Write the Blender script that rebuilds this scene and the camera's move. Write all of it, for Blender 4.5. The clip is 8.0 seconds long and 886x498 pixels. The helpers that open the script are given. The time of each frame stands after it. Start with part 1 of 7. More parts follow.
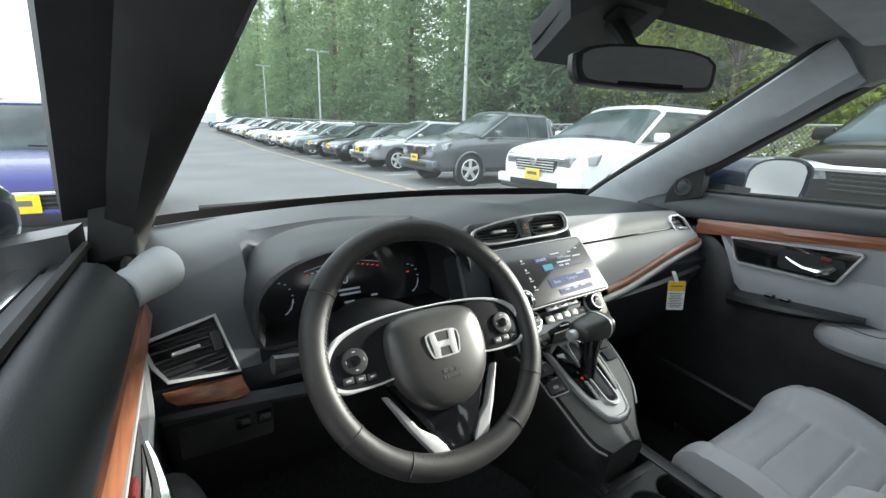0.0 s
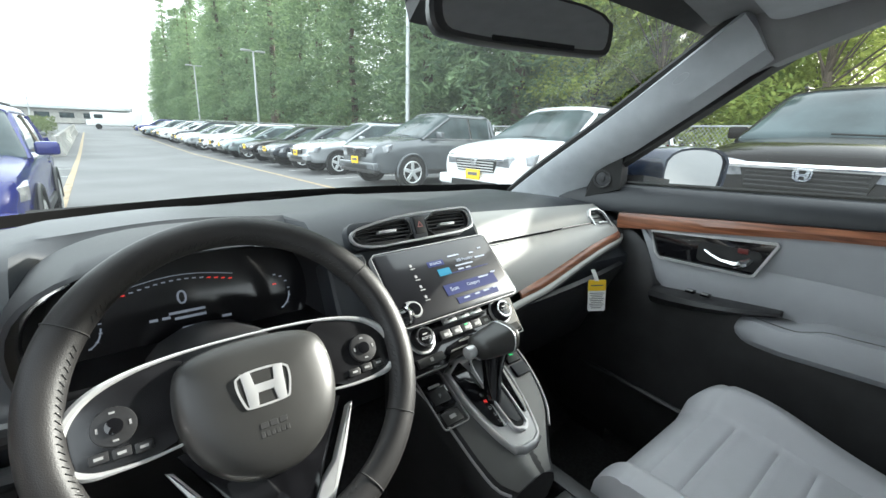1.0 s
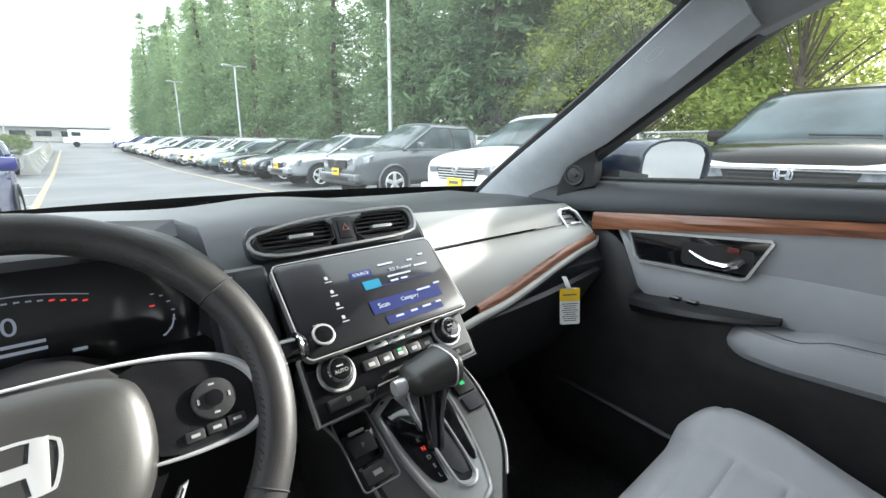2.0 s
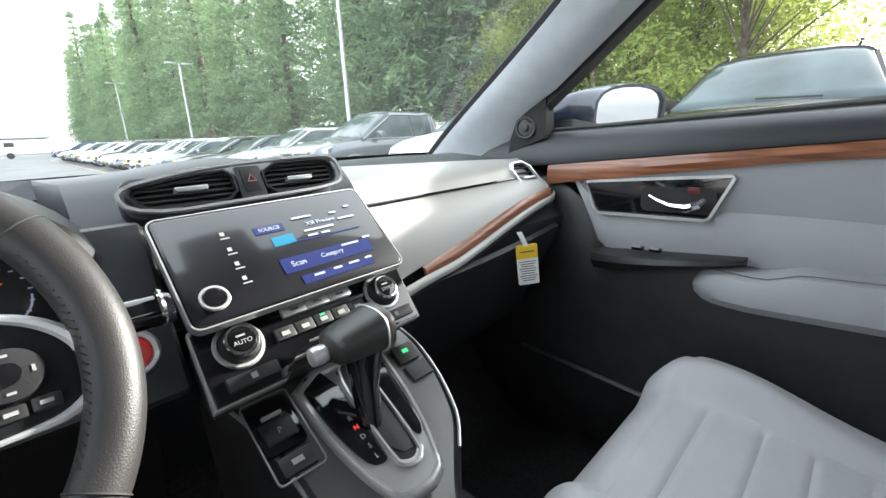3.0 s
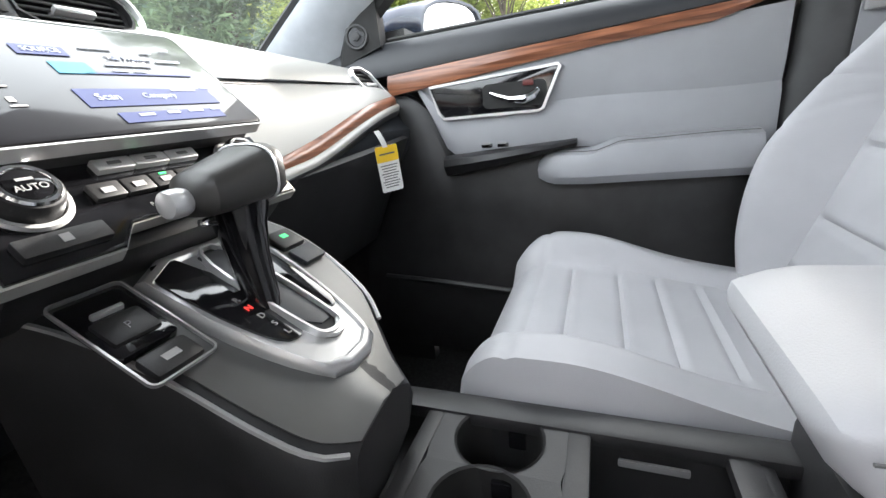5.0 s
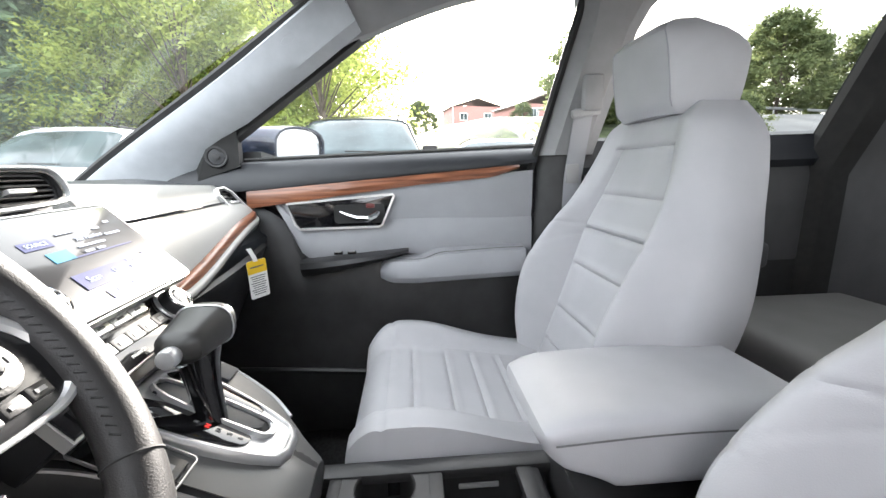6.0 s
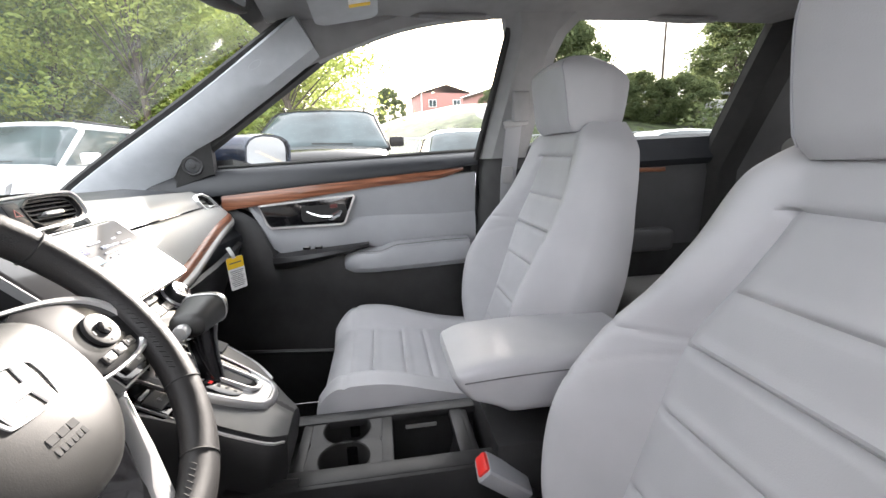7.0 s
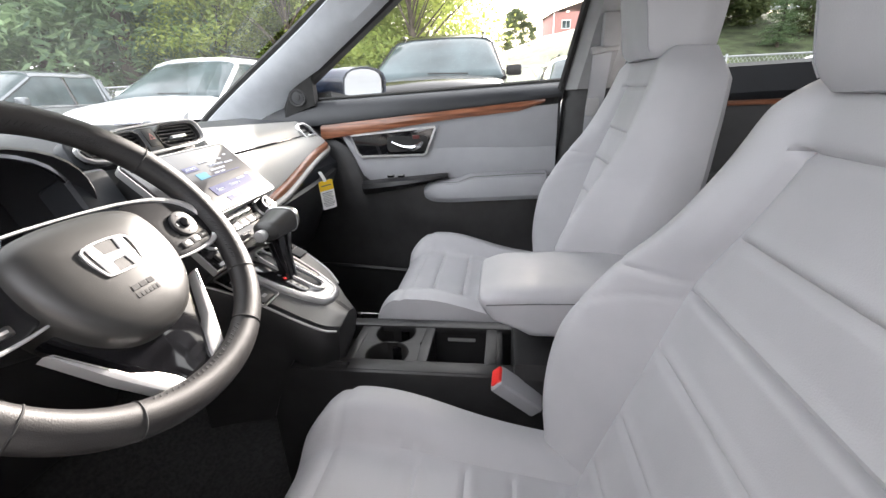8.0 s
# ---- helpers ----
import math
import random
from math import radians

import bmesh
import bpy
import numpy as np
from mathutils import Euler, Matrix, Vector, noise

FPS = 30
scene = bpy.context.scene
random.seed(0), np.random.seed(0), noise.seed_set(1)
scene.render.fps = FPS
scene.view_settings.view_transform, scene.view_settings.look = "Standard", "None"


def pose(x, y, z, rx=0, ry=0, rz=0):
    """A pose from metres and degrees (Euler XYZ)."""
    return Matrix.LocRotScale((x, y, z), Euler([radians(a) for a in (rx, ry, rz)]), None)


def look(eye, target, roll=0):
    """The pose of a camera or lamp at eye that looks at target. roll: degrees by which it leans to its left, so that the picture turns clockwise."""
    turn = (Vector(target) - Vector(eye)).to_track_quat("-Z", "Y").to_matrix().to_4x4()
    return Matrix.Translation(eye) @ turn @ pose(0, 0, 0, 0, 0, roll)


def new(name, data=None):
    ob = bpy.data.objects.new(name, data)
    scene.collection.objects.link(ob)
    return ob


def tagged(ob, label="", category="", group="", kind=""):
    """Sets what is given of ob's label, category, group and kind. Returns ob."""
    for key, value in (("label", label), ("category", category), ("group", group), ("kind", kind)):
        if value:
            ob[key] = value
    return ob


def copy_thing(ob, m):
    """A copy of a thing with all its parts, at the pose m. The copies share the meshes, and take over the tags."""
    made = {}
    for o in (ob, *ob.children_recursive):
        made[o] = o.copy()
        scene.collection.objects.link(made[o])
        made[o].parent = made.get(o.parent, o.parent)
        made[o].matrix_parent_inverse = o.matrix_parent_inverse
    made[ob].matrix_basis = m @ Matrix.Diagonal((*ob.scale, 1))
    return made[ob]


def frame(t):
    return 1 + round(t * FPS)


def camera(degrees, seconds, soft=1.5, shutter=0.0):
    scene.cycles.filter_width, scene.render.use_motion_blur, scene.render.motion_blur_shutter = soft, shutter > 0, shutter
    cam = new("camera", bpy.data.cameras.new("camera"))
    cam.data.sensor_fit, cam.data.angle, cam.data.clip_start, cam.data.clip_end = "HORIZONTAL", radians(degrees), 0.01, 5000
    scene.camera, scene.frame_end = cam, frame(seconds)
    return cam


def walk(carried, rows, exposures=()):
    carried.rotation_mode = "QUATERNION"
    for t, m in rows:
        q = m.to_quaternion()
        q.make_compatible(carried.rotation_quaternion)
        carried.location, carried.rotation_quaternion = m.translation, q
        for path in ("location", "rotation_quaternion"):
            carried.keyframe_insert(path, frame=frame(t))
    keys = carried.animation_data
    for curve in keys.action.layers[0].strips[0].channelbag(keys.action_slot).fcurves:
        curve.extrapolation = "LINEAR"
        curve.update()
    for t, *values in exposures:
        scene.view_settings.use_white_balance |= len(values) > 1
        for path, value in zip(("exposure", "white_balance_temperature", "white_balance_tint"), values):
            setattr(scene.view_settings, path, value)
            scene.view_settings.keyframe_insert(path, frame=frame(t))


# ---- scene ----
cam = camera(92.4, 8.0)
PATH = [
    (0, (-0.642, -0.444, 1.345), (0.383, 1.188, 0.81), 1.7),
    (0.5, (-0.546, -0.437, 1.329), (0.492, 1.192, 0.809), 0.2),
    (1, (-0.46, -0.399, 1.31), (0.757, 1.102, 0.795), 1.5),
    (1.5, (-0.372, -0.366, 1.285), (0.879, 1.11, 0.778), 1.6),
    (1.7, (-0.342, -0.356, 1.28), (0.907, 1.129, 0.794), 1.2),
    (2.8, (-0.231, -0.331, 1.204), (1.123, 1.068, 0.747), -2.8),
    (3, (-0.219, -0.325, 1.187), (1.142, 1.048, 0.678), -2.7),
    (3.5, (-0.217, -0.302, 1.138), (1.198, 1.025, 0.652), -4.7),
    (4, (-0.22, -0.294, 1.088), (1.253, 0.95, 0.556), -5.0),
    (4.2, (-0.225, -0.287, 1.069), (1.291, 0.895, 0.516), -5.3),
    (5.3, (-0.286, -0.213, 1.018), (1.59, 0.123, 0.414), -4.7),
    (5.5, (-0.325, -0.207, 1.053), (1.591, -0.102, 0.489), -4.0),
    (6, (-0.454, -0.197, 1.157), (1.506, -0.346, 0.79), -1.1),
    (6.5, (-0.559, -0.218, 1.194), (1.383, -0.549, 0.847), -1.0),
    (7, (-0.634, -0.237, 1.203), (1.3, -0.509, 0.776), -2.0),
    (7.5, (-0.675, -0.299, 1.205), (1.252, -0.177, 0.686), -3.2),
    (8, (-0.691, -0.369, 1.202), (1.164, -0.095, 0.504), -2.5),
]
walk(cam, [(t, look(eye, target, roll)) for t, eye, target, roll in PATH],
     [(0, 1.72, 6200, 4), (0.5, 1.95, 6200, 4), (1.0, 1.98, 6200, 4), (1.5, 2.05, 6200, 5), (3.5, 2.48, 6300, 8), (4.2, 2.7, 6350, 9), (5.5, 2.95, 6450, 12), (6.0, 2.85, 6450, 12), (6.4, 2.52, 6500, 13), (8, 2.55, 6600, 15)])

# ---- world, sun ----
world = bpy.data.worlds.new("world")
scene.world = world
world.use_nodes = True
wn, wl = world.node_tree.nodes, world.node_tree.links
sky = wn.new("ShaderNodeTexSky")
sky.sky_type, sky.sun_disc = "NISHITA", False
sky.sun_elevation, sky.sun_rotation = radians(16.8), radians(100)
sky.air_density, sky.dust_density, sky.ozone_density = 1.0, 4.0, 1.0
haze = wn.new("ShaderNodeMixRGB")     # thin bright overcast over the clear sky
haze.inputs[0].default_value = 0.86
haze.inputs[2].default_value = (1.0, 1.02, 1.04, 1)
gain = wn.new("ShaderNodeMixRGB")
gain.blend_type, gain.inputs[0].default_value = "MULTIPLY", 1.0
gain.inputs[2].default_value = (0.30, 0.30, 0.30, 1)
wl.new(sky.outputs[0], gain.inputs[1])
wl.new(gain.outputs[0], haze.inputs[1])
wl.new(haze.outputs[0], wn["Background"].inputs[0])
wn["Background"].inputs[1].default_value = 1.0
sun = new("sun", bpy.data.lights.new("sun", "SUN"))
sun.data.energy, sun.data.angle, sun.data.color = 5.0, radians(2.0), (1.0, 0.95, 0.87)
sun.matrix_world = look((30, -5.2, 9.2), (0, 0, 0))


# ---- materials ----
def ramp(nt, src, a, b, lo=0.35, hi=0.65):
    r = nt.nodes.new("ShaderNodeValToRGB")
    r.color_ramp.elements[0].position, r.color_ramp.elements[1].position = lo, hi
    r.color_ramp.elements[0].color, r.color_ramp.elements[1].color = (*a, 1), (*b, 1)
    nt.links.new(src, r.inputs[0])
    return r.outputs[0]


def mat(name, color, rough=0.5, metal=0.0, vary=0.12, scale=30.0, bump=0.0, bscale=400.0, coat=0.0, spec=0.5, stretch=None, rnd=0.0):
    """A surface with two scales of variation and a fine relief."""
    m = bpy.data.materials.new(name)
    m.use_nodes = True
    nt = m.node_tree
    b = nt.nodes["Principled BSDF"]
    tc = nt.nodes.new("ShaderNodeTexCoord")
    mp = nt.nodes.new("ShaderNodeMapping")
    nt.links.new(tc.outputs["Object"], mp.inputs[0])
    if stretch:
        mp.inputs["Scale"].default_value = stretch
    n1 = nt.nodes.new("ShaderNodeTexNoise")
    n1.inputs["Scale"].default_value, n1.inputs["Detail"].default_value = scale, 6
    nt.links.new(mp.outputs[0], n1.inputs[0])
    c = Vector(color)
    out = ramp(nt, n1.outputs[0], c * (1 - vary), c * (1 + vary))
    if rnd:
        oi = nt.nodes.new("ShaderNodeObjectInfo")
        hv = nt.nodes.new("ShaderNodeHueSaturation")
        ma = nt.nodes.new("ShaderNodeMapRange")
        ma.inputs["To Min"].default_value, ma.inputs["To Max"].default_value = 1 - rnd, 1 + rnd
        nt.links.new(oi.outputs["Random"], ma.inputs[0])
        nt.links.new(ma.outputs[0], hv.inputs["Value"])
        nt.links.new(out, hv.inputs["Color"])
        out = hv.outputs[0]
    nt.links.new(out, b.inputs["Base Color"])
    rr = nt.nodes.new("ShaderNodeMapRange")
    rr.inputs["To Min"].default_value, rr.inputs["To Max"].default_value = max(0, rough - 0.06), min(1, rough + 0.06)
    n3 = nt.nodes.new("ShaderNodeTexNoise")
    n3.inputs["Scale"].default_value = scale * 0.3
    nt.links.new(mp.outputs[0], n3.inputs[0])
    nt.links.new(n3.outputs[0], rr.inputs[0])
    nt.links.new(rr.outputs[0], b.inputs["Roughness"])
    b.inputs["Metallic"].default_value = metal
    b.inputs["Specular IOR Level"].default_value = spec
    b.inputs["Coat Weight"].default_value = coat
    b.inputs["Coat Roughness"].default_value = 0.04
    if bump:
        n2 = nt.nodes.new("ShaderNodeTexNoise")
        n2.inputs["Scale"].default_value, n2.inputs["Detail"].default_value = bscale, 3
        nt.links.new(mp.outputs[0], n2.inputs[0])
        bp = nt.nodes.new("ShaderNodeBump")
        bp.inputs["Strength"].default_value, bp.inputs["Distance"].default_value = bump, 0.4 / bscale
        nt.links.new(n2.outputs[0], bp.inputs["Height"])
        nt.links.new(bp.outputs[0], b.inputs["Normal"])
    return m


def wood_mat(name, dark, light, along=(3, 60, 60), gloss=0.32):
    m = mat(name, light, gloss, vary=0.2, scale=1.0, stretch=along, coat=0.3)
    nt = m.node_tree
    w = nt.nodes.new("ShaderNodeTexNoise")
    mp = [n for n in nt.nodes if n.type == "MAPPING"][0]
    w.inputs["Scale"].default_value, w.inputs["Detail"].default_value, w.inputs["Distortion"].default_value = 2.0, 8, 0.6
    nt.links.new(mp.outputs[0], w.inputs[0])
    nt.links.new(ramp(nt, w.outputs[0], dark, light, 0.3, 0.66), nt.nodes["Principled BSDF"].inputs["Base Color"])
    return m


def glass_mat(name, tint=(1, 1, 1), rough=0.0, mixin=0.06, veil=0.0):
    """Thin clear pane: mostly straight through, with a gloss."""
    m = bpy.data.materials.new(name)
    m.use_nodes = True
    nt = m.node_tree
    nt.nodes.remove(nt.nodes["Principled BSDF"])
    tr, gl, mx = (nt.nodes.new("ShaderNodeBsdf" + k) for k in ("Transparent", "Glossy", "Transparent"))
    mx = nt.nodes.new("ShaderNodeMixShader")
    tr.inputs[0].default_value = (*tint, 1)
    gl.inputs["Roughness"].default_value = rough
    lw = nt.nodes.new("ShaderNodeFresnel")
    lw.inputs[0].default_value = 1.45
    mu = nt.nodes.new("ShaderNodeMath")
    mu.operation = "MULTIPLY"
    mu.inputs[1].default_value = mixin
    nt.links.new(lw.outputs[0], mu.inputs[0])
    nt.links.new(mu.outputs[0], mx.inputs[0])
    nt.links.new(tr.outputs[0], mx.inputs[1])
    nt.links.new(gl.outputs[0], mx.inputs[2])
    du, md = nt.nodes.new("ShaderNodeBsdfTranslucent"), nt.nodes.new("ShaderNodeMixShader")     # milky film that imitates haze and glare
    du.inputs[0].default_value = (0.86, 0.9, 0.9, 1)
    nz, mr = nt.nodes.new("ShaderNodeTexNoise"), nt.nodes.new("ShaderNodeMapRange")
    nz.inputs["Scale"].default_value, nz.inputs["Detail"].default_value = 3.0, 5
    mr.inputs["To Min"].default_value, mr.inputs["To Max"].default_value = veil * 0.5, veil * 1.5
    nt.links.new(nz.outputs[0], mr.inputs[0])
    nt.links.new(mr.outputs[0], md.inputs[0])
    nt.links.new(mx.outputs[0], md.inputs[1])
    nt.links.new(du.outputs[0], md.inputs[2])
    nt.links.new(md.outputs[0], nt.nodes["Material Output"].inputs[0])
    return m


def glow_mat(name, color, strength):
    m = mat(name, color, 0.3, vary=0.0)
    b = m.node_tree.nodes["Principled BSDF"]
    b.inputs["Emission Color"].default_value = (*color, 1)
    b.inputs["Emission Strength"].default_value = strength
    return m


M = {}
M["soft_black"] = mat("soft_black", (0.022, 0.023, 0.026), 0.55, vary=0.15, scale=14, bump=0.35, bscale=900)
M["dash_black"] = mat("dash_black", (0.026, 0.029, 0.034), 0.5, vary=0.12, scale=10, bump=0.4, bscale=1100)
M["door_black"] = mat("door_black", (0.016, 0.018, 0.022), 0.5, vary=0.12, scale=12, bump=0.4, bscale=1000)
M["hard_black"] = mat("hard_black", (0.020, 0.020, 0.021), 0.42, vary=0.2, scale=20, bump=0.25, bscale=700, spec=0.42)
M["gloss_black"] = mat("gloss_black", (0.006, 0.006, 0.007), 0.08, vary=0.3, scale=60, coat=0.4)
M["deck_grey"] = mat("deck_grey", (0.11, 0.11, 0.108), 0.34, metal=0.45, vary=0.08, scale=12, bump=0.12, bscale=900)
M["pod_black"] = mat("pod_black", (0.010, 0.010, 0.011), 0.22, vary=0.3, scale=40, spec=0.6)
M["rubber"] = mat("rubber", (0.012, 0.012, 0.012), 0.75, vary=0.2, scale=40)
M["leather"] = mat("leather", (0.38, 0.38, 0.395), 0.5, vary=0.05, scale=9, bump=0.35, bscale=700)
M["door_grey"] = mat("door_grey", (0.29, 0.295, 0.31), 0.55, vary=0.05, scale=9, bump=0.35, bscale=800)
M["hub_grey"] = mat("hub_grey", (0.026, 0.0255, 0.024), 0.40, vary=0.1, scale=20, bump=0.3, bscale=1200)
M["wheel_leather"] = mat("wheel_leather", (0.022, 0.021, 0.021), 0.46, vary=0.15, scale=25, bump=0.5, bscale=900, spec=0.32)
M["pillar_grey"] = mat("pillar_grey", (0.38, 0.40, 0.42), 0.75, vary=0.05, scale=25, bump=0.3, bscale=1500)
M["headliner"] = mat("headliner", (0.24, 0.24, 0.245), 0.9, vary=0.05, scale=25, bump=0.4, bscale=1600)
M["satin"] = mat("satin", (0.36, 0.355, 0.335), 0.40, metal=0.15, vary=0.05, scale=4, bump=0.1, bscale=1200)
# rear trim: cabin grey darkened to hold the shade at the back
M["rear_shade_grey"] = mat("rear_shade_grey", (0.065, 0.065, 0.068), 0.7, vary=0.08, scale=12, bump=0.3, bscale=900)
# seat leather again, darkened for the shaded rear bench
M["bench_shade_grey"] = mat("bench_shade_grey", (0.17, 0.165, 0.16), 0.6, vary=0.06, scale=9, bump=0.3, bscale=700)
M["lock_red"] = mat("lock_red", (0.10, 0.012, 0.01), 0.4, vary=0.1)
M["gate_satin"] = mat("gate_satin", (0.42, 0.42, 0.42), 0.32, metal=0.6, vary=0.06, scale=10)
M["chrome"] = mat("chrome", (0.8, 0.81, 0.82), 0.14, metal=1.0, vary=0.03, scale=20)
M["bright_metal"] = mat("bright_metal", (0.66, 0.66, 0.66), 0.28, metal=0.6, vary=0.04, scale=20)
M["silver_paint"] = mat("silver_paint", (0.62, 0.62, 0.62), 0.3, metal=0.6, vary=0.04, scale=20)
M["wood"] = wood_mat("wood", (0.10, 0.035, 0.018), (0.30, 0.12, 0.062))
M["wood_door"] = wood_mat("wood_door", (0.10, 0.035, 0.018), (0.30, 0.12, 0.062), along=(60, 3, 60))
M["carpet"] = mat("carpet", (0.028, 0.028, 0.029), 0.95, vary=0.35, scale=120, bump=0.8, bscale=500)
M["yellow_card"] = mat("yellow_card", (0.85, 0.55, 0.02), 0.6, vary=0.03)
M["white_card"] = mat("white_card", (0.8, 0.8, 0.78), 0.6, vary=0.03)
M["print"] = mat("print", (0.12, 0.12, 0.12), 0.7, vary=0.1)
M["red_button"] = mat("red_button", (0.75, 0.03, 0.025), 0.35, vary=0.05)
M["triangle_pink"] = mat("triangle_pink", (0.55, 0.22, 0.2), 0.4, vary=0.05)
M["screen_glass"] = mat("screen_glass", (0.007, 0.007, 0.009), 0.09, vary=0.2, scale=20, spec=0.4, coat=0.6)
M["screen_glass"].node_tree.nodes["Principled BSDF"].inputs["Coat Roughness"].default_value = 0.30
M["ui_blue"] = glow_mat("ui_blue", (0.008, 0.014, 0.08), 0.055)
M["ui_cyan"] = glow_mat("ui_cyan", (0.01, 0.12, 0.20), 0.10)
M["ui_white"] = glow_mat("ui_white", (0.30, 0.33, 0.4), 0.10)
M["ui_red"] = glow_mat("ui_red", (0.8, 0.05, 0.04), 0.2)
M["ui_green"] = glow_mat("ui_green", (0.05, 0.7, 0.2), 0.16)
M["label_white"] = mat("label_white", (0.28, 0.28, 0.28), 0.5, vary=0.02)
M["mirror"] = mat("mirror", (0.85, 0.87, 0.88), 0.02, metal=1.0, vary=0.01)
M["windscreen"] = glass_mat("windscreen", (0.93, 0.96, 0.94), mixin=0.06, veil=0.014)
M["side_glass"] = glass_mat("side_glass", (0.93, 0.96, 0.95), mixin=0.06, veil=0.004)
M["privacy_glass"] = glass_mat("privacy_glass", (0.50, 0.52, 0.51), mixin=0.08)


# ---- mesh helpers ----
def link(name, bm, material, parent=None, label="", smooth=True, angle=35):
    me = bpy.data.meshes.new(name)
    bmesh.ops.recalc_face_normals(bm, faces=bm.faces)
    for f in bm.faces:
        f.smooth = smooth
    if smooth:
        lim = radians(angle)
        for e in bm.edges:
            if len(e.link_faces) == 2 and e.calc_face_angle(0) > lim:
                e.smooth = False
    bm.to_mesh(me)
    bm.free()
    me.materials.append(material)
    ob = new(name, me)
    if parent:
        ob.parent = parent
    if label:
        ob["label"] = label
    return ob


part = link


def thing(name, label, category, at=(0, 0, 0), rz=0, group="", kind=""):
    ob = new(name)
    ob.matrix_basis = pose(*at, 0, 0, rz)
    return tagged(ob, label, category, group, kind)


def loft(rings, closed=True, caps=True, bm=None):
    """Skin over rings of equal length."""
    bm = bm or bmesh.new()
    vs = [[bm.verts.new(p) for p in r] for r in rings]
    n = len(rings[0])
    for a, b in zip(vs, vs[1:]):
        for i in range(n if closed else n - 1):
            j = (i + 1) % n
            try:
                bm.faces.new((a[i], a[j], b[j], b[i]))
            except ValueError:
                pass
    if caps and closed:
        bm.faces.new(vs[0][::-1])
        bm.faces.new(vs[-1])
    return bm


def sheet(f, nu, nv, thick=0.0, bm=None):
    """A surface f(u, v) with u, v from 0 to 1; thick gives it a back."""
    bm = bm or bmesh.new()
    g = [[bm.verts.new(f(i / nu, j / nv)) for j in range(nv + 1)] for i in range(nu + 1)]
    fs = [bm.faces.new((g[i][j], g[i + 1][j], g[i + 1][j + 1], g[i][j + 1])) for i in range(nu) for j in range(nv)]
    if thick:
        bmesh.ops.recalc_face_normals(bm, faces=fs)
        bmesh.ops.solidify(bm, geom=fs, thickness=thick)
    return bm


def box(sx, sy, sz, bevel=0.0, at=(0, 0, 0), seg=2, m=None, bm=None):
    b2 = bmesh.new()
    bmesh.ops.create_cube(b2, size=1, matrix=Matrix.Diagonal((sx, sy, sz, 1)))
    if bevel:
        bmesh.ops.bevel(b2, geom=b2.edges[:], offset=bevel, segments=seg, profile=0.6, affect="EDGES")
    bmesh.ops.transform(b2, matrix=(Matrix.Translation(at) @ (m or Matrix())), verts=b2.verts)
    if bm is None:
        return b2
    return join(bm, b2)


def join(bm, other):
    me = bpy.data.meshes.new("join")
    other.to_mesh(me)
    other.free()
    bm.from_mesh(me)
    bpy.data.meshes.remove(me)
    return bm


def ring(points, r, seg=8, closed=False):
    """A tube along points; r a number or one for each point."""
    pts = [Vector(p) for p in points]
    n = len(pts)
    rr = r if isinstance(r, (list, tuple)) else [r] * n
    rings, up = [], None
    for i, p in enumerate(pts):
        a = pts[(i - 1) % n] if closed or i else p
        b = pts[(i + 1) % n] if closed or i < n - 1 else p
        d = (b - a).normalized()
        if up is None:
            up = d.orthogonal().normalized()
        up = (up - d * up.dot(d)).normalized()
        s = d.cross(up)
        rings.append([p + (up * math.cos(t) + s * math.sin(t)) * rr[i] for t in (2 * math.pi * k / seg for k in range(seg))])
    if closed:
        rings.append(rings[0])
    bm = loft(rings, True, not closed)
    if closed:
        bmesh.ops.remove_doubles(bm, verts=bm.verts, dist=1e-6)
    return bm


def cyl(r, h, seg=24, bevel=0.0, m=None, r2=None, bm=None):
    b2 = bmesh.new()
    bmesh.ops.create_cone(b2, cap_ends=True, segments=seg, radius1=r, radius2=r if r2 is None else r2, depth=h)
    if bevel:
        es = [e for e in b2.edges if len(e.link_faces) == 2 and e.calc_face_angle(0) > 0.8]
        bmesh.ops.bevel(b2, geom=es, offset=bevel, segments=2, profile=0.6, affect="EDGES")
    if m:
        bmesh.ops.transform(b2, matrix=m, verts=b2.verts)
    return b2 if bm is None else join(bm, b2)


def plate(outline, depth, bevel=0.0, m=None, bm=None, seg=2):
    """An outline in x, y raised by depth along z."""
    b2 = bmesh.new()
    f = b2.faces.new([b2.verts.new((x, y, 0)) for x, y in outline])
    r = bmesh.ops.extrude_face_region(b2, geom=[f])
    bmesh.ops.translate(b2, vec=(0, 0, depth), verts=[v for v in r["geom"] if isinstance(v, bmesh.types.BMVert)])
    bmesh.ops.recalc_face_normals(b2, faces=b2.faces)
    if bevel:
        es = [e for e in b2.edges if abs(e.verts[0].co.z - depth) < 1e-6 and abs(e.verts[1].co.z - depth) < 1e-6]
        bmesh.ops.bevel(b2, geom=es, offset=bevel, segments=seg, profile=0.6, affect="EDGES")
    if m:
        bmesh.ops.transform(b2, matrix=m, verts=b2.verts)
    return b2 if bm is None else join(bm, b2)


def rounded(w, h, r, seg=4, cx=0, cy=0):
    """A rounded rectangle's outline, counterclockwise."""
    out = []
    for sx, sy, a0 in ((1, -1, -90), (1, 1, 0), (-1, 1, 90), (-1, -1, 180)):
        for k in range(seg + 1):
            a = radians(a0 + 90 * k / seg)
            out.append((cx + sx * (w / 2 - r) + r * math.cos(a), cy + sy * (h / 2 - r) + r * math.sin(a)))
    return out


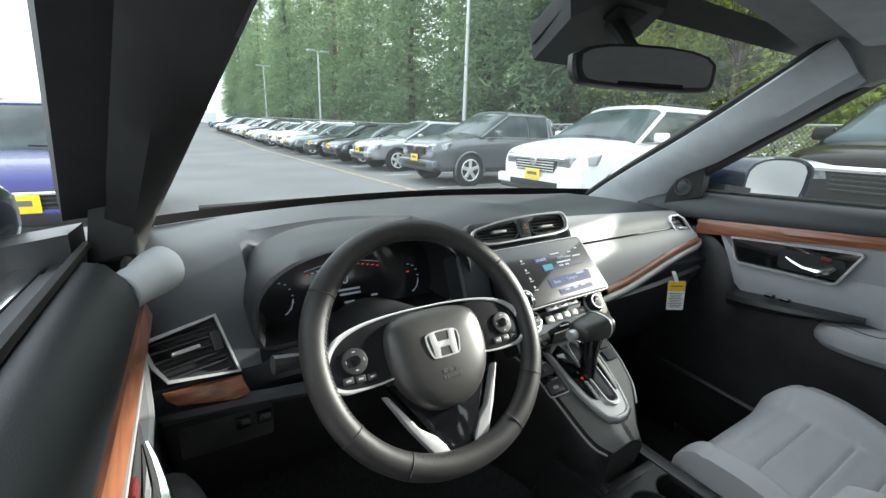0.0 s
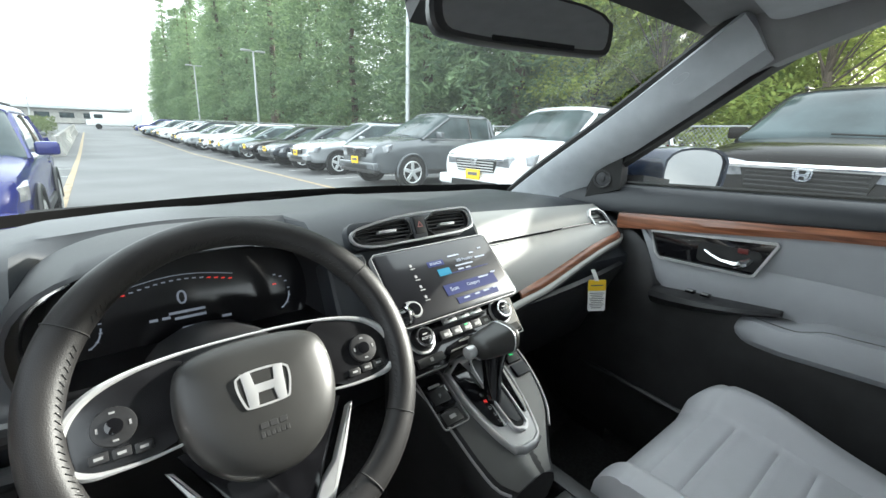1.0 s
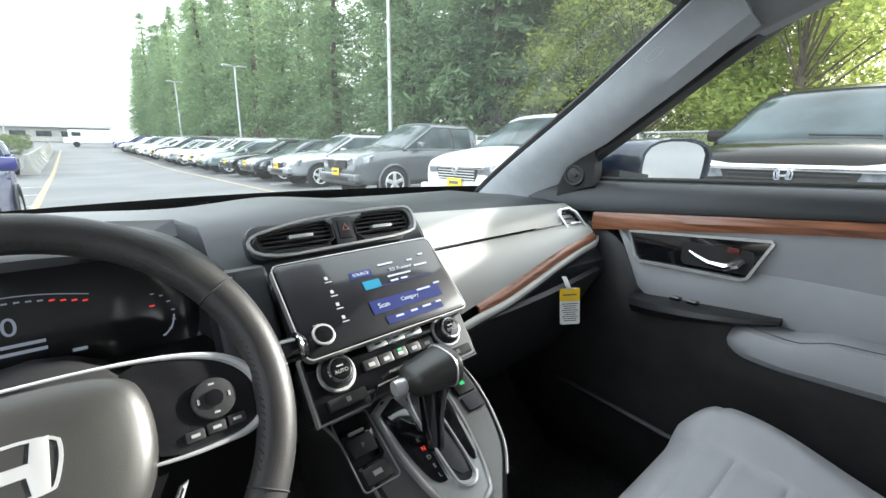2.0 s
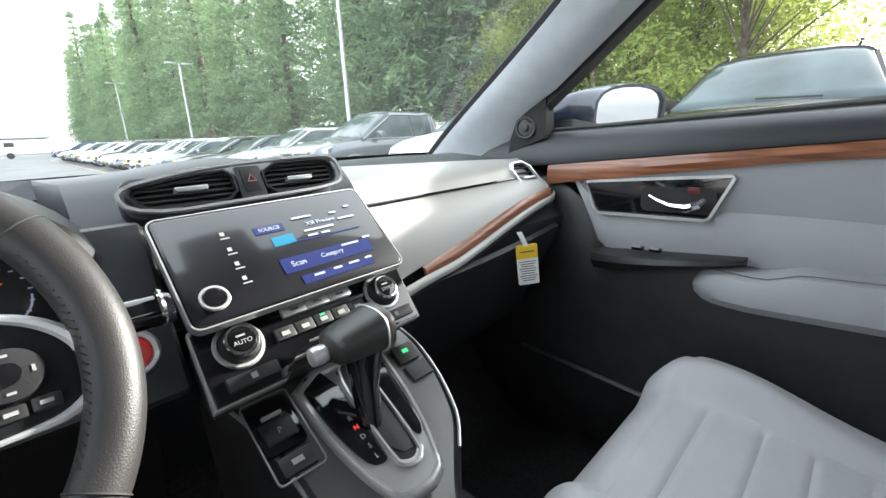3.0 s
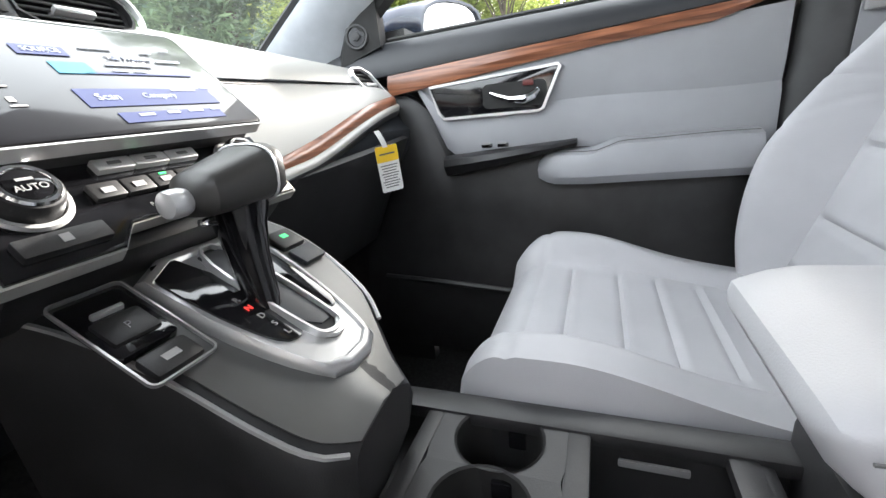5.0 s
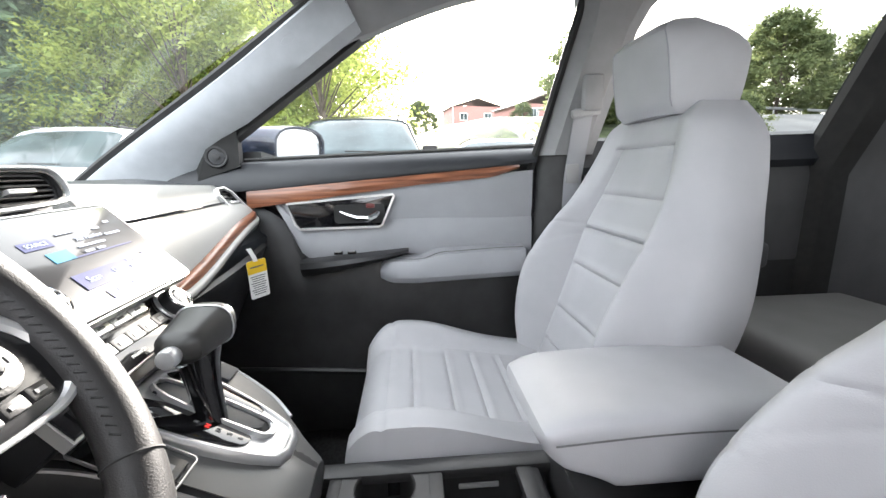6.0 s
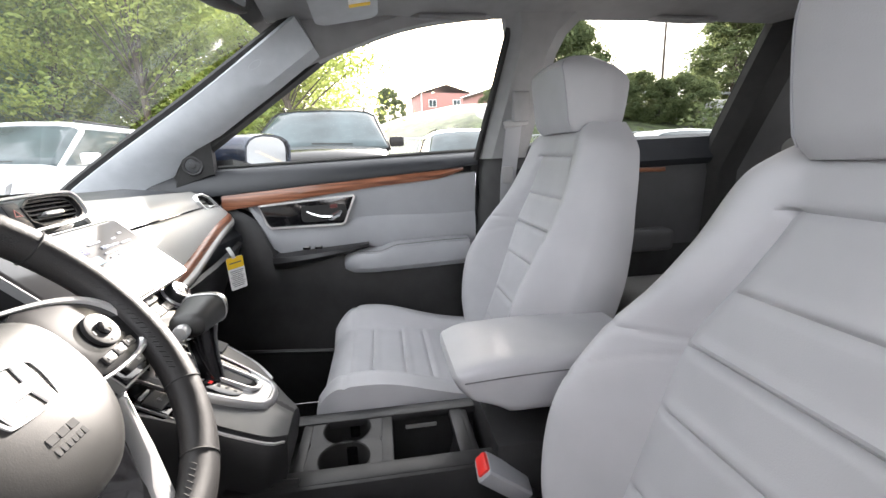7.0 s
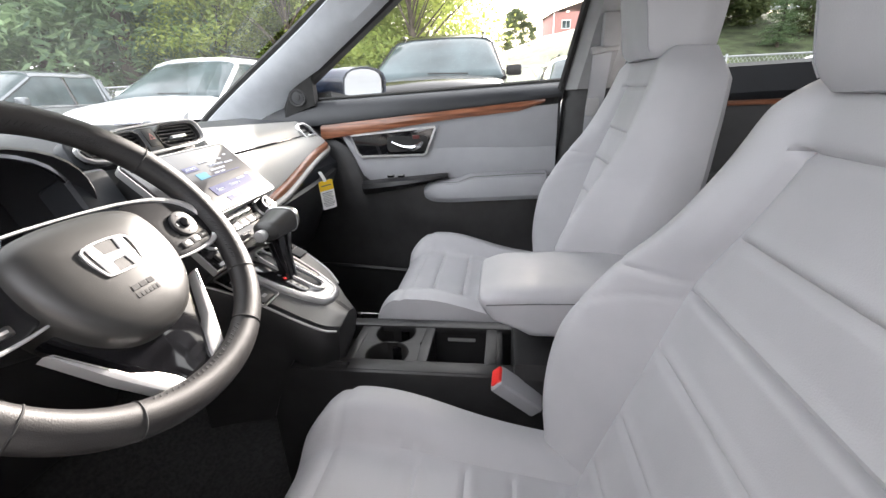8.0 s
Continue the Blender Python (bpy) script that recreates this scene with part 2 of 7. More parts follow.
def rim_of(outline, width, depth, m=None, bm=None):
    """A frame of even width inside an outline, raised by depth."""
    n = len(outline)
    ctr = Vector((sum(p[0] for p in outline) / n, sum(p[1] for p in outline) / n))
    inner = []
    for i in range(n):
        p, a, b = Vector(outline[i]), Vector(outline[i - 1]), Vector(outline[(i + 1) % n])
        d = b - a
        nrm = Vector((-d.y, d.x)).normalized()
        if nrm.dot(ctr - p) < 0:
            nrm = -nrm
        inner.append(p + nrm * width)
    rings = [[(*p, 0) for p in outline], [(*p, depth) for p in outline], [(*p, depth) for p in inner], [(*p, 0) for p in inner]]
    b2 = loft([[r[i] for r in rings] for i in range(n)] + [[r[0] for r in rings]], True, False)
    bmesh.ops.remove_doubles(b2, verts=b2.verts, dist=1e-6)
    if m:
        bmesh.ops.transform(b2, matrix=m, verts=b2.verts)
    return b2 if bm is None else join(bm, b2)


def frame_of(o, ex, ey):
    """A placement from an origin and two directions in its plane."""
    ex = Vector(ex).normalized()
    ez = ex.cross(Vector(ey)).normalized()
    ey = ez.cross(ex)
    return Matrix.Translation(o) @ Matrix((ex, ey, ez)).transposed().to_4x4()


def lerp(a, b, t):
    return a + (b - a) * t


def curve(x, pts):
    """A smooth value at x through (x, value) pairs."""
    if x <= pts[0][0]:
        return pts[0][1]
    for (x0, a), (x1, b) in zip(pts, pts[1:]):
        if x <= x1:
            t = (x - x0) / (x1 - x0)
            return lerp(a, b, t * t * (3 - 2 * t))
    return pts[-1][1]


def spline(x, pts):
    """A smooth curve through (x, value) pairs, with no flat steps."""
    xs, vs = [p[0] for p in pts], [p[1] for p in pts]
    if x <= xs[0] or x >= xs[-1]:
        return vs[0] if x <= xs[0] else vs[-1]
    k = max(i for i in range(len(xs) - 1) if xs[i] <= x)
    h = xs[k + 1] - xs[k]
    t = (x - xs[k]) / h
    d = [(vs[min(i + 1, len(vs) - 1)] - vs[max(i - 1, 0)]) / (xs[min(i + 1, len(xs) - 1)] - xs[max(i - 1, 0)]) for i in (k, k + 1)]
    return (2 * t ** 3 - 3 * t ** 2 + 1) * vs[k] + (t ** 3 - 2 * t ** 2 + t) * h * d[0] + (3 * t ** 2 - 2 * t ** 3) * vs[k + 1] + (t ** 3 - t ** 2) * h * d[1]


def dent(d, w):
    return math.exp(-(d / w) ** 2)


def writing(text, size, m, material, parent, name="lettering", depth=0.0004):
    cu = bpy.data.curves.new(name, "FONT")
    cu.body, cu.size, cu.align_x, cu.align_y, cu.extrude = text, size, "CENTER", "CENTER", depth
    tmp = bpy.data.objects.new(name, cu)
    scene.collection.objects.link(tmp)
    me = bpy.data.meshes.new_from_object(tmp.evaluated_get(bpy.context.evaluated_depsgraph_get()))
    bpy.data.objects.remove(tmp)
    me.transform(m)
    me.materials.clear()
    me.materials.append(material)
    ob = new(name, me)
    ob.parent = parent
    return ob


# ---- the car that is filmed: shell ----
def side_x(z):
    """Half width of the cabin's side at a height (it leans in towards the roof)."""
    return 0.735 - 0.33 * max(0.0, z - 1.12)


def cowl_y(x):
    return 0.90 - 0.36 * x * x


# headliner: one curved sheet with thickness
def roof_z(x, y):
    return 1.625 - 0.16 * x * x - 0.05 * max(0.0, y + 0.35) ** 2 * 2.0 - 0.02 * max(0.0, -1.2 - y)


tagged(link("ceiling", sheet(lambda u, v: (lerp(-0.585, 0.585, u), lerp(-2.35, 0.02, v), roof_z(lerp(-0.585, 0.585, u), lerp(-2.35, 0.02, v))), 16, 24, 0.012), M["headliner"]),
       "light grey woven headliner over the cabin", "headliner", kind="structure")

def rail_z(y):
    """Upper edge of the side windows."""
    return spline(y, [(-2.3, 1.545), (-1.5, 1.575), (-0.75, 1.578), (-0.52, 1.566), (-0.32, 1.537), (-0.09, 1.462), (0.02, 1.415)])


for sd in (1, -1):
    # roof rail above the side windows
    rail = thing("trim", "light grey roof rail trim above the side windows", "trim", kind="structure")
    rows = []
    for y in np.linspace(-2.3, -0.02, 40):
        zt = rail_z(y)
        rows.append([(sd * (side_x(zt) + 0.03), y, zt - 0.002), (sd * (side_x(zt) - 0.005), y, zt), (sd * (side_x(zt) - 0.03), y, zt + 0.025),
                     (sd * 0.57, y, roof_z(0.57, y) + 0.004), (sd * 0.60, y, roof_z(0.6, y) + 0.03), (sd * (side_x(zt) + 0.03), y, zt + 0.04)])
    part("rail", loft(rows), M["headliner"], rail)

    # A-pillar cover
    pil = thing("trim", "grey moulded cover on the slanting windscreen pillar", "pillar trim", kind="structure")
    rows = []
    for k in range(-2, 13):
        t = k / 12
        y0, z0 = lerp(0.66, -0.02, t), lerp(1.145, 1.565, t)      # screen edge
        if sd > 0:
            z0 = lerp(1.135, 1.548, t)
            y0 = spline(z0, [(1.06, 0.72), (1.13, 0.63), (1.216, 0.495), (1.362, 0.247), (1.462, 0.085), (1.59, -0.125)])
        y1, z1 = lerp(0.30, -0.10, t), lerp(1.215, 1.470, t)      # window edge
        if t < 0.3:
            z1 = lerp(1.135, z1, min(1, t / 0.3 + 0.35))
            y1 = lerp(0.375, y1, min(1, t / 0.3 + 0.2))
        ins = 0.014 * max(0, (t - 0.7) / 0.3)
        x0, x1 = side_x(z0) - 0.035 - ins, side_x(z1) - 0.002 - ins
        bx, by, bz = (x0 + x1) / 2 - 0.020 * (1 - 0.7 * max(0, t) ** 4), (y0 + y1) / 2, (z0 + z1) / 2 + 0.002
        mx_ = bx - 0.004
        if sd < 0:          # the driver's cover is fuller on the window side
            z0 = lerp(1.135, 1.548, t)
            y0 = spline(z0, [(1.06, 0.72), (1.13, 0.63), (1.216, 0.495), (1.362, 0.247), (1.462, 0.085), (1.59, -0.125)])
            y1 -= 0.075
            bx, by, bz = lerp(0.690, 0.560, t), lerp(0.420, -0.255, t), lerp(1.172, 1.482, t)
            x0, x1 = side_x(z0) - 0.024, side_x(z1) - 0.006
            mx_ = lerp(bx, x0, 0.5)
        rows.append([(sd * (x0 + 0.02), y0 + 0.012, z0 + 0.012), (sd * (x0 - 0.004), y0, z0), (sd * mx_, lerp(by, y0, 0.45), lerp(bz, z0, 0.45)),
                     (sd * bx, by, bz), (sd * (bx + (0.008 if sd > 0 else 0.003)), lerp(by, y1, 0.6), lerp(bz, z1, 0.6)), (sd * x1, y1, z1), (sd * (x1 + 0.03), y1 + 0.01, z1 + 0.01), (sd * (x0 + 0.05), y0, z0 + 0.03)])
    # driver's cover is coloured black for the shade it stands in
    part("cover", loft(rows), M["pillar_grey"] if sd > 0 else M["rubber"], pil, "" if sd > 0 else "pillar cover blackened for its shade")
    if sd < 0:
        # sunlit end of the same cover, left in its pale grey
        ax_ = Vector((0.060, 0.085, 0.014)) * 0.62
        o_ = Vector((-0.716, 0.176, 1.141))
        fx = frame_of(o_, ax_.cross(Vector((0, 0, 1))), (0, 0, 1))
        part("foot_cover", loft([[o_ + ax_ * q + (fx.to_3x3() @ Vector((rr * math.cos(a), rr * math.sin(a), 0))) for a in np.linspace(0, 6.283, 22, False)] for q, rr in ((0.03, 0.015), (0.0, 0.0175), (-0.02, 0.020), (0.0, 0.023), (0.08, 0.0250), (0.5, 0.027), (0.9, 0.031), (1.15, 0.031), (1.28, 0.024))]), M["pillar_grey"], pil, "pale moulded foot of the pillar cover")
    # airbag mark and its seam
    c0 = Vector((sd * (side_x(1.45) - 0.049), 0.06, 1.445))
    part("clip_mark", ring([c0 + Vector((0, 0.016 * math.cos(a) - 0.0 * math.sin(a), 0.009 * math.sin(a) - 0.008 * math.cos(a))) for a in np.linspace(0, 2 * math.pi, 16, False)], 0.0008, 5, True), M["pillar_grey"], pil)
    blk = [(sd * (side_x(z) - (0.020 if sd > 0 else 0.0)), (spline(z - 0.008, [(1.06, 0.72), (1.13, 0.63), (1.216, 0.495), (1.362, 0.247), (1.462, 0.085), (1.59, -0.125)]) + 0.014), z) for z in np.linspace(1.12, 1.57, 14)]
    part("black_edge", ring(blk, 0.012, 6), M["rubber"], pil, "black windscreen edge band")

    # B-pillar
    bp = thing("trim", "light grey upper cover of the middle pillar", "pillar trim", kind="structure")
    rows = []
    for z in np.linspace(1.19, 1.57, 9):
        t = (z - 1.19) / 0.38
        yf, yb = lerp(-0.552, -0.628, t), lerp(-0.70, -0.775, t)
        if t > 0.75:
            yf += 0.03 * ((t - 0.75) / 0.25) ** 2
            yb -= 0.05 * ((t - 0.75) / 0.25) ** 2
        x = side_x(z)
        rows.append([(sd * (x + 0.03), yf, z), (sd * (x - 0.006), yf, z), (sd * (x - 0.045), yf - 0.03, z), (sd * (x - 0.05), yb + 0.04, z), (sd * (x - 0.012), yb, z), (sd * (x + 0.03), yb, z)])
    part("upper_cover", loft(rows), M["headliner"], bp)
    rows = []
    for z in np.linspace(0.42, 1.19, 6):
        t = (z - 0.42) / 0.77
        yf, yb, x = lerp(-0.40, -0.552, min(1, t * 1.2)), lerp(-0.75, -0.70, t), 0.735
        rows.append([(sd * (x + 0.02), yf, z), (sd * (x - 0.008), yf, z), (sd * (x - 0.045), yf - 0.05, z), (sd * (x - 0.05), yb + 0.05, z), (sd * (x - 0.01), yb, z), (sd * (x + 0.02), yb, z)])
    part("lower_cover", loft(rows), M["hard_black"], bp, "black lower pillar cover")
    for nm, yy, w in (("door_seal", -0.545, 0.012),):
        pts = [(sd * (side_x(z) - 0.004), lerp(-0.535, -0.615, (z - 1.16) / 0.38), z) for z in np.linspace(1.14, 1.54, 8)]
        part(nm, ring(pts, 0.011, 6), M["rubber"], bp, "black rubber door seal")

    # C-pillar
    cp = thing("trim", "grey cover of the rear pillar, darkened for shade", "pillar trim", kind="structure")
    rows = []
    for z in [0.7] + list(np.linspace(1.10, 1.57, 8)):
        t = max(-0.1, (z - 1.10) / 0.47)
        x, yf, yb = side_x(z), lerp(-1.34, -1.435, t), lerp(-1.71, -1.585, t)
        rows.append([(sd * (x + 0.03), yf, z), (sd * (x - 0.006), yf, z), (sd * (x - 0.05), yf - 0.05, z), (sd * (x - 0.05), yb + 0.05, z), (sd * (x - 0.006), yb, z), (sd * (x + 0.03), yb, z)])
    part("cover", loft(rows), M["rear_shade_grey"], cp)
    rows = []
    for z in [0.7] + list(np.linspace(1.12, 1.575, 8)):
        x, yf = side_x(z), lerp(-1.34, -1.435, max(-0.1, (z - 1.10) / 0.47))
        rows.append([(sd * (x + 0.02), yf + 0.012, z), (sd * (x - 0.012), yf + 0.012, z), (sd * (x - 0.054), yf - 0.035, z), (sd * (x - 0.058), yf - 0.10, z), (sd * (x + 0.02), yf - 0.10, z)])
    part("door_frame", loft(rows), M["rubber"], cp, "black rear door frame")
    # tail pillar
    rows = []
    for z in np.linspace(1.10, 1.56, 6):
        x = side_x(z)
        yf = lerp(-2.02, -1.80, (z - 1.1) / 0.46)
        rows.append([(sd * (x + 0.02), yf, z), (sd * (x - 0.01), yf, z), (sd * (x - 0.06), yf - 0.06, z), (sd * (x - 0.10), -2.32, z), (sd * (x + 0.02), -2.32, z)])
    tp = thing("trim", "grey cover of the tailgate pillar, darkened for shade", "pillar trim", kind="structure")
    part("cover", loft(rows), M["rear_shade_grey"], tp)

# floor, firewall, tail of the cabin
tagged(link("floor", sheet(lambda u, v: (lerp(-0.76, 0.76, u), lerp(-2.4, 0.55, v), 0.36 + (0.25 * max(0, (lerp(-2.4, 0.55, v) - 0.3) / 0.25) ** 1.5) + 0.02 * math.cos(u * 12)), 20, 24, 0.01), M["carpet"]), "black carpeted cabin floor", "floor", kind="structure")
tagged(link("wall_front", box(1.5, 0.02, 0.62, 0.004, (0, 0.60, 0.78)), M["hard_black"]), "black bulkhead behind the dashboard", "bulkhead", kind="structure")
for sd in (-1, 1):
    kp = thing("trim", "black kick panel beside the footwell", "trim", kind="structure")
    part("panel", loft([[(sd * 0.735, y, 0.36), (sd * 0.700, y, 0.36), (sd * 0.708, y, 0.70), (sd * 0.718, y, 1.02), (sd * 0.735, y, 1.02)] for y in (0.18, 0.30, 0.45, 0.59)]), M["hard_black"], kp)
tail = thing("wall_rear", "dark tailgate lining with a rear window opening", "tailgate", kind="structure")
part("panel", box(1.5, 0.03, 0.85, 0.01, (0, -2.36, 0.78)), M["hard_black"], tail)
part("header", box(1.15, 0.03, 0.06, 0.008, (0, -2.36, 1.575)), M["headliner"], tail)


def screen_pt(u, v):
    x = lerp(-1, 1, u) * lerp(0.76, 0.68, v)
    yb, zb = cowl_y(x) + 0.005, 1.115
    yt, zt = 0.035 - 0.06 * x * x, 1.585 - 0.03 * x * x
    return (x, lerp(yb, yt, v), lerp(zb, zt, v) + 0.035 * math.sin(math.pi * v))


ws = tagged(link("window_1", sheet(screen_pt, 20, 12), M["windscreen"]), "clear sloping windscreen above the dashboard", "windscreen", kind="structure")
ws.visible_shadow = False
# black ceramic border along the screen's foot
part("border", sheet(lambda u, v: (screen_pt(u, v * 0.052)[0], screen_pt(u, v * 0.052)[1] - 0.004, screen_pt(u, v * 0.052)[2] - 0.001), 24, 1), M["rubber"], ws, "black printed border")
part("header_border", sheet(lambda u, v: (screen_pt(u, lerp(0.93, 1.0, v))[0], screen_pt(u, lerp(0.93, 1.0, v))[1], screen_pt(u, lerp(0.93, 1.0, v))[2] - 0.003), 24, 1), M["rubber"], ws, "black printed border")


# ---- dashboard ----
dash = thing("dashboard", "dark grey dashboard with satin silver passenger panel and wood strip", "dashboard")


def dash_profile(x):
    """Outline of the dashboard across y, z at one x, from the screen's foot round to the knee side."""
    ax = abs(x)
    side = max(0.0, (ax - 0.55) / 0.2)
    top = 1.150 - 0.03 * side
    cen = dent(x, 0.13)                      # the raised middle over the vents
    drv = dent(x + 0.37, 0.17)               # the hood over the dials
    zt = top + 0.022 * cen + 0.018 * drv
    ye = 0.315 - 0.01 * cen - 0.04 * side    # the upper rear edge
    yf = 0.245 - 0.012 * side
    rc = 0.13 * curve(abs(x + 0.37), [(0.165, 1.0), (0.19, 0.0)])
    return [(cowl_y(x), 1.02), (cowl_y(x), 1.108), (cowl_y(x) - 0.03, 1.118), (0.62 - 0.1 * side, lerp(zt, 1.118, 0.25)), (0.47, zt - 0.004), (0.40, zt), (ye + 0.03 + rc * 0.4, zt - 0.006), (ye + rc * 0.5, zt - 0.022),
            (yf + 0.02 + rc, 1.09), (yf - 0.01 + rc * 1.15, 1.05), (yf - 0.035 + rc * 1.3, 1.004), (yf - 0.05 + rc * 0.2, 0.992), (yf - 0.045, 0.955), (yf - 0.01, 0.90), (yf + 0.05, 0.80), (yf + 0.14, 0.70), (0.58, 0.66), (0.60, 0.9)]


rows = []
for x in np.linspace(-0.745, 0.745, 75):
    rows.append([(x, y, z) for y, z in dash_profile(x)])
part("body", loft(rows), M["dash_black"], dash)

# passenger side: satin panel, groove, wood, silver lip


def pas_line(x, k):
    """Heights and depths of the bands on the passenger side: k 0 top edge, 1 groove, 2 wood top, 3 wood foot, 4 lip, 5 under."""
    t = max(0.0, (x - 0.17) / 0.52)
    z2 = spline(x, [(0.15, 0.958), (0.243, 0.980), (0.336, 0.9995), (0.519, 1.0455), (0.633, 1.063), (0.72, 1.069)])
    z3 = spline(x, [(0.15, 0.951), (0.23, 0.964), (0.32, 0.9755), (0.50, 1.0205), (0.61, 1.0425), (0.72, 1.053)])
    z = [lerp(1.148, 1.128, t), lerp(1.0875, 1.091, t), z2, z3, z3 - 0.012, z3 - 0.024][k]
    y = [0.285, 0.236, 0.186, 0.174, 0.164, 0.170][k] + [0, 0.0, 0.010, 0.013, 0.018, 0.018][k] * t
    if t > 0.86:
        y += 0.02 * ((t - 0.86) / 0.14) ** 2
    return y, z


def band(name, k0, k1, mat_, x0=0.175, x1=0.648, bulge=0.0, thick=0.006, label="", lift=0.0, n=44, parent=None):
    def f(u, v):
        x = lerp(x0, x1, u)
        (ya, za), (yb, zb) = pas_line(x, k0), pas_line(x, k1)
        b = math.sin(math.pi * v) * bulge
        return (x, lerp(ya, yb, v) - b - lift, lerp(za, zb, v) + b * 0.7)
    return part(name, sheet(f, n, 8, thick), mat_, parent or dash, label)


band("upper_panel", 0, 1, M["satin"], 0.160, 0.66, bulge=0.005, label="satin silver upper passenger panel")
band("lower_panel", 1, 2, M["satin"], 0.145, 0.66, bulge=0.004, lift=0.001, label="satin silver lower passenger panel")
band("wood_strip", 2, 3, M["wood"], 0.236, 0.655, 0.004, label="reddish brown wood-grain strip")
band("lip", 3, 4, M["satin"], 0.16, 0.70, 0.003, label="satin silver lip")
band("under_edge", 4, 5, M["hard_black"], 0.16, 0.70, 0.002, label="black under edge")
gl = [(x, pas_line(x, 1)[0] - 0.003, pas_line(x, 1)[1]) for x in np.linspace(0.165, 0.575, 30)]
part("groove", ring(gl, 0.0026, 6), M["gloss_black"], dash, "dark groove between the panels")
part("groove_trim", ring([(x, y - 0.001, z - 0.007) for x, y, z in gl], 0.0016, 6), M["chrome"], dash, "thin bright line under the groove")
# glovebox lid
gb = sheet(lambda u, v: (lerp(0.17, 0.66, u), lerp(0.185, 0.30, v) - 0.012 * math.sin(math.pi * u), lerp(0.95 + 0.03 * u, 0.74, v)), 20, 10, 0.012)
part("glovebox_lid", gb, M["hard_black"], dash, "black glovebox lid")
part("glovebox_latch", box(0.06, 0.012, 0.014, 0.004, (0.33, 0.188, 0.925)), M["gloss_black"], dash)


def smooth_outline(o, n=3):
    for _ in range(n):
        o2 = []
        for (xa, ya), (xb, yb) in zip(o, o[1:] + o[:1]):
            o2 += [(lerp(xa, xb, 0.25), lerp(ya, yb, 0.25)), (lerp(xa, xb, 0.75), lerp(ya, yb, 0.75))]
        o = o2
    return o


def vent(parent, m, outline, n_slats, knob_at, depth=0.03, trim=0.006, bright=True):
    """An air vent in the plane m: recess, chrome surround, each slat, and a sliding knob."""
    v = part("vent", plate([(x * 0.98, y * 0.98) for x, y in outline], 0.002, 0, m @ Matrix.Translation((0, 0, -depth)), seg=1), M["rubber"], parent, "black air vent with a bright surround")
    part("surround", rim_of(outline, trim, 0.012, m @ Matrix.Translation((0, 0, -0.006))), M["silver_paint" if bright else "hard_black"], v, "bright silver surround" if bright else "black surround")
    part("shroud", rim_of([(x * 0.97, y * 0.93) for x, y in outline], 0.004, depth, m @ Matrix.Translation((0, 0, -depth))), M["hard_black"], v)
    ys = [p[1] for p in outline]
    lo, hi = min(ys) + trim + 0.002, max(ys) - trim - 0.002

    def span(y):
        xs = []
        for (xa, ya), (xb, yb) in zip(outline, outline[1:] + outline[:1]):
            if (ya - y) * (yb - y) < 0:
                xs.append(lerp(xa, xb, (y - ya) / (yb - ya)))
        return (min(xs) + trim, max(xs) - trim) if len(xs) > 1 else None
    for k in range(n_slats):
        y = lerp(lo, hi, (k + 0.5) / n_slats)
        s = span(y)
        if s:
            part("slat", box(s[1] - s[0], 0.0028, 0.016, 0.0008, (0, 0, 0), 1, m @ Matrix.Translation(((s[0] + s[1]) / 2, y, -0.008)) @ pose(0, 0, 0, 18)), M["hard_black"], v)
    if knob_at:
        part("knob", box(0.036, 0.0055, 0.014, 0.0015, (0, 0, 0), 2, m @ Matrix.Translation((*knob_at, -0.001))), M["silver_paint"], v, "silver slider knob")
    return v


# middle vents with the warning button between
cm = frame_of((0, 0.245, 1.142), (1, -0.01, 0), (0, 0.45, 0.9))
part("vent_bezel", plate(rounded(0.262, 0.052, 0.018, 5, -0.008, 0.0), 0.02, 0.006, cm @ Matrix.Translation((0, 0, -0.036))), M["dash_black"], dash, "dark surround of the middle vents")
part("vent_frame", rim_of(smooth_outline([(-0.152, 0.004), (-0.132, -0.031), (0.0, -0.0265), (0.122, -0.0225), (0.134, -0.004), (0.129, 0.026), (0.100, 0.030), (-0.03, 0.026), (-0.09, 0.018)], 2), 0.0036, 0.007, cm @ Matrix.Translation((0, 0, 0.001))), M["silver_paint"], dash, "satin silver frame round the middle vents")
vl = smooth_outline([(-0.140, 0.003), (-0.124, -0.025), (-0.075, -0.0245), (-0.0195, -0.0225), (-0.0195, 0.019), (-0.060, 0.0165), (-0.100, 0.0105)], 1)
vr = smooth_outline([(0.016, 0.0225), (0.016, -0.021), (0.07, -0.0195), (0.112, -0.0185), (0.124, -0.003), (0.119, 0.021), (0.095, 0.0245)], 1)
vent(dash, cm, vl, 5, (-0.070, -0.002), trim=0.0026, bright=False)
vent(dash, cm, vr, 5, (0.066, -0.002), trim=0.0026, bright=False)
part("centre_block", box(0.034, 0.044, 0.03, 0.004, (0, 0, 0), 2, cm @ Matrix.Translation((-0.001, -0.001, -0.010))), M["dash_black"], dash)
hb = part("warning_button", box(0.022, 0.032, 0.008, 0.003, (0, 0, 0), 2, cm @ Matrix.Translation((-0.001, 0.001, 0.003))), M["hard_black"], dash, "black warning light button with a red triangle")
part("triangle", rim_of([(-0.006, -0.004), (0.006, -0.004), (0, 0.007)], 0.0018, 0.0006, cm @ Matrix.Translation((0, 0.002, 0.0072))), M["triangle_pink"], hb, "pale red triangle mark")

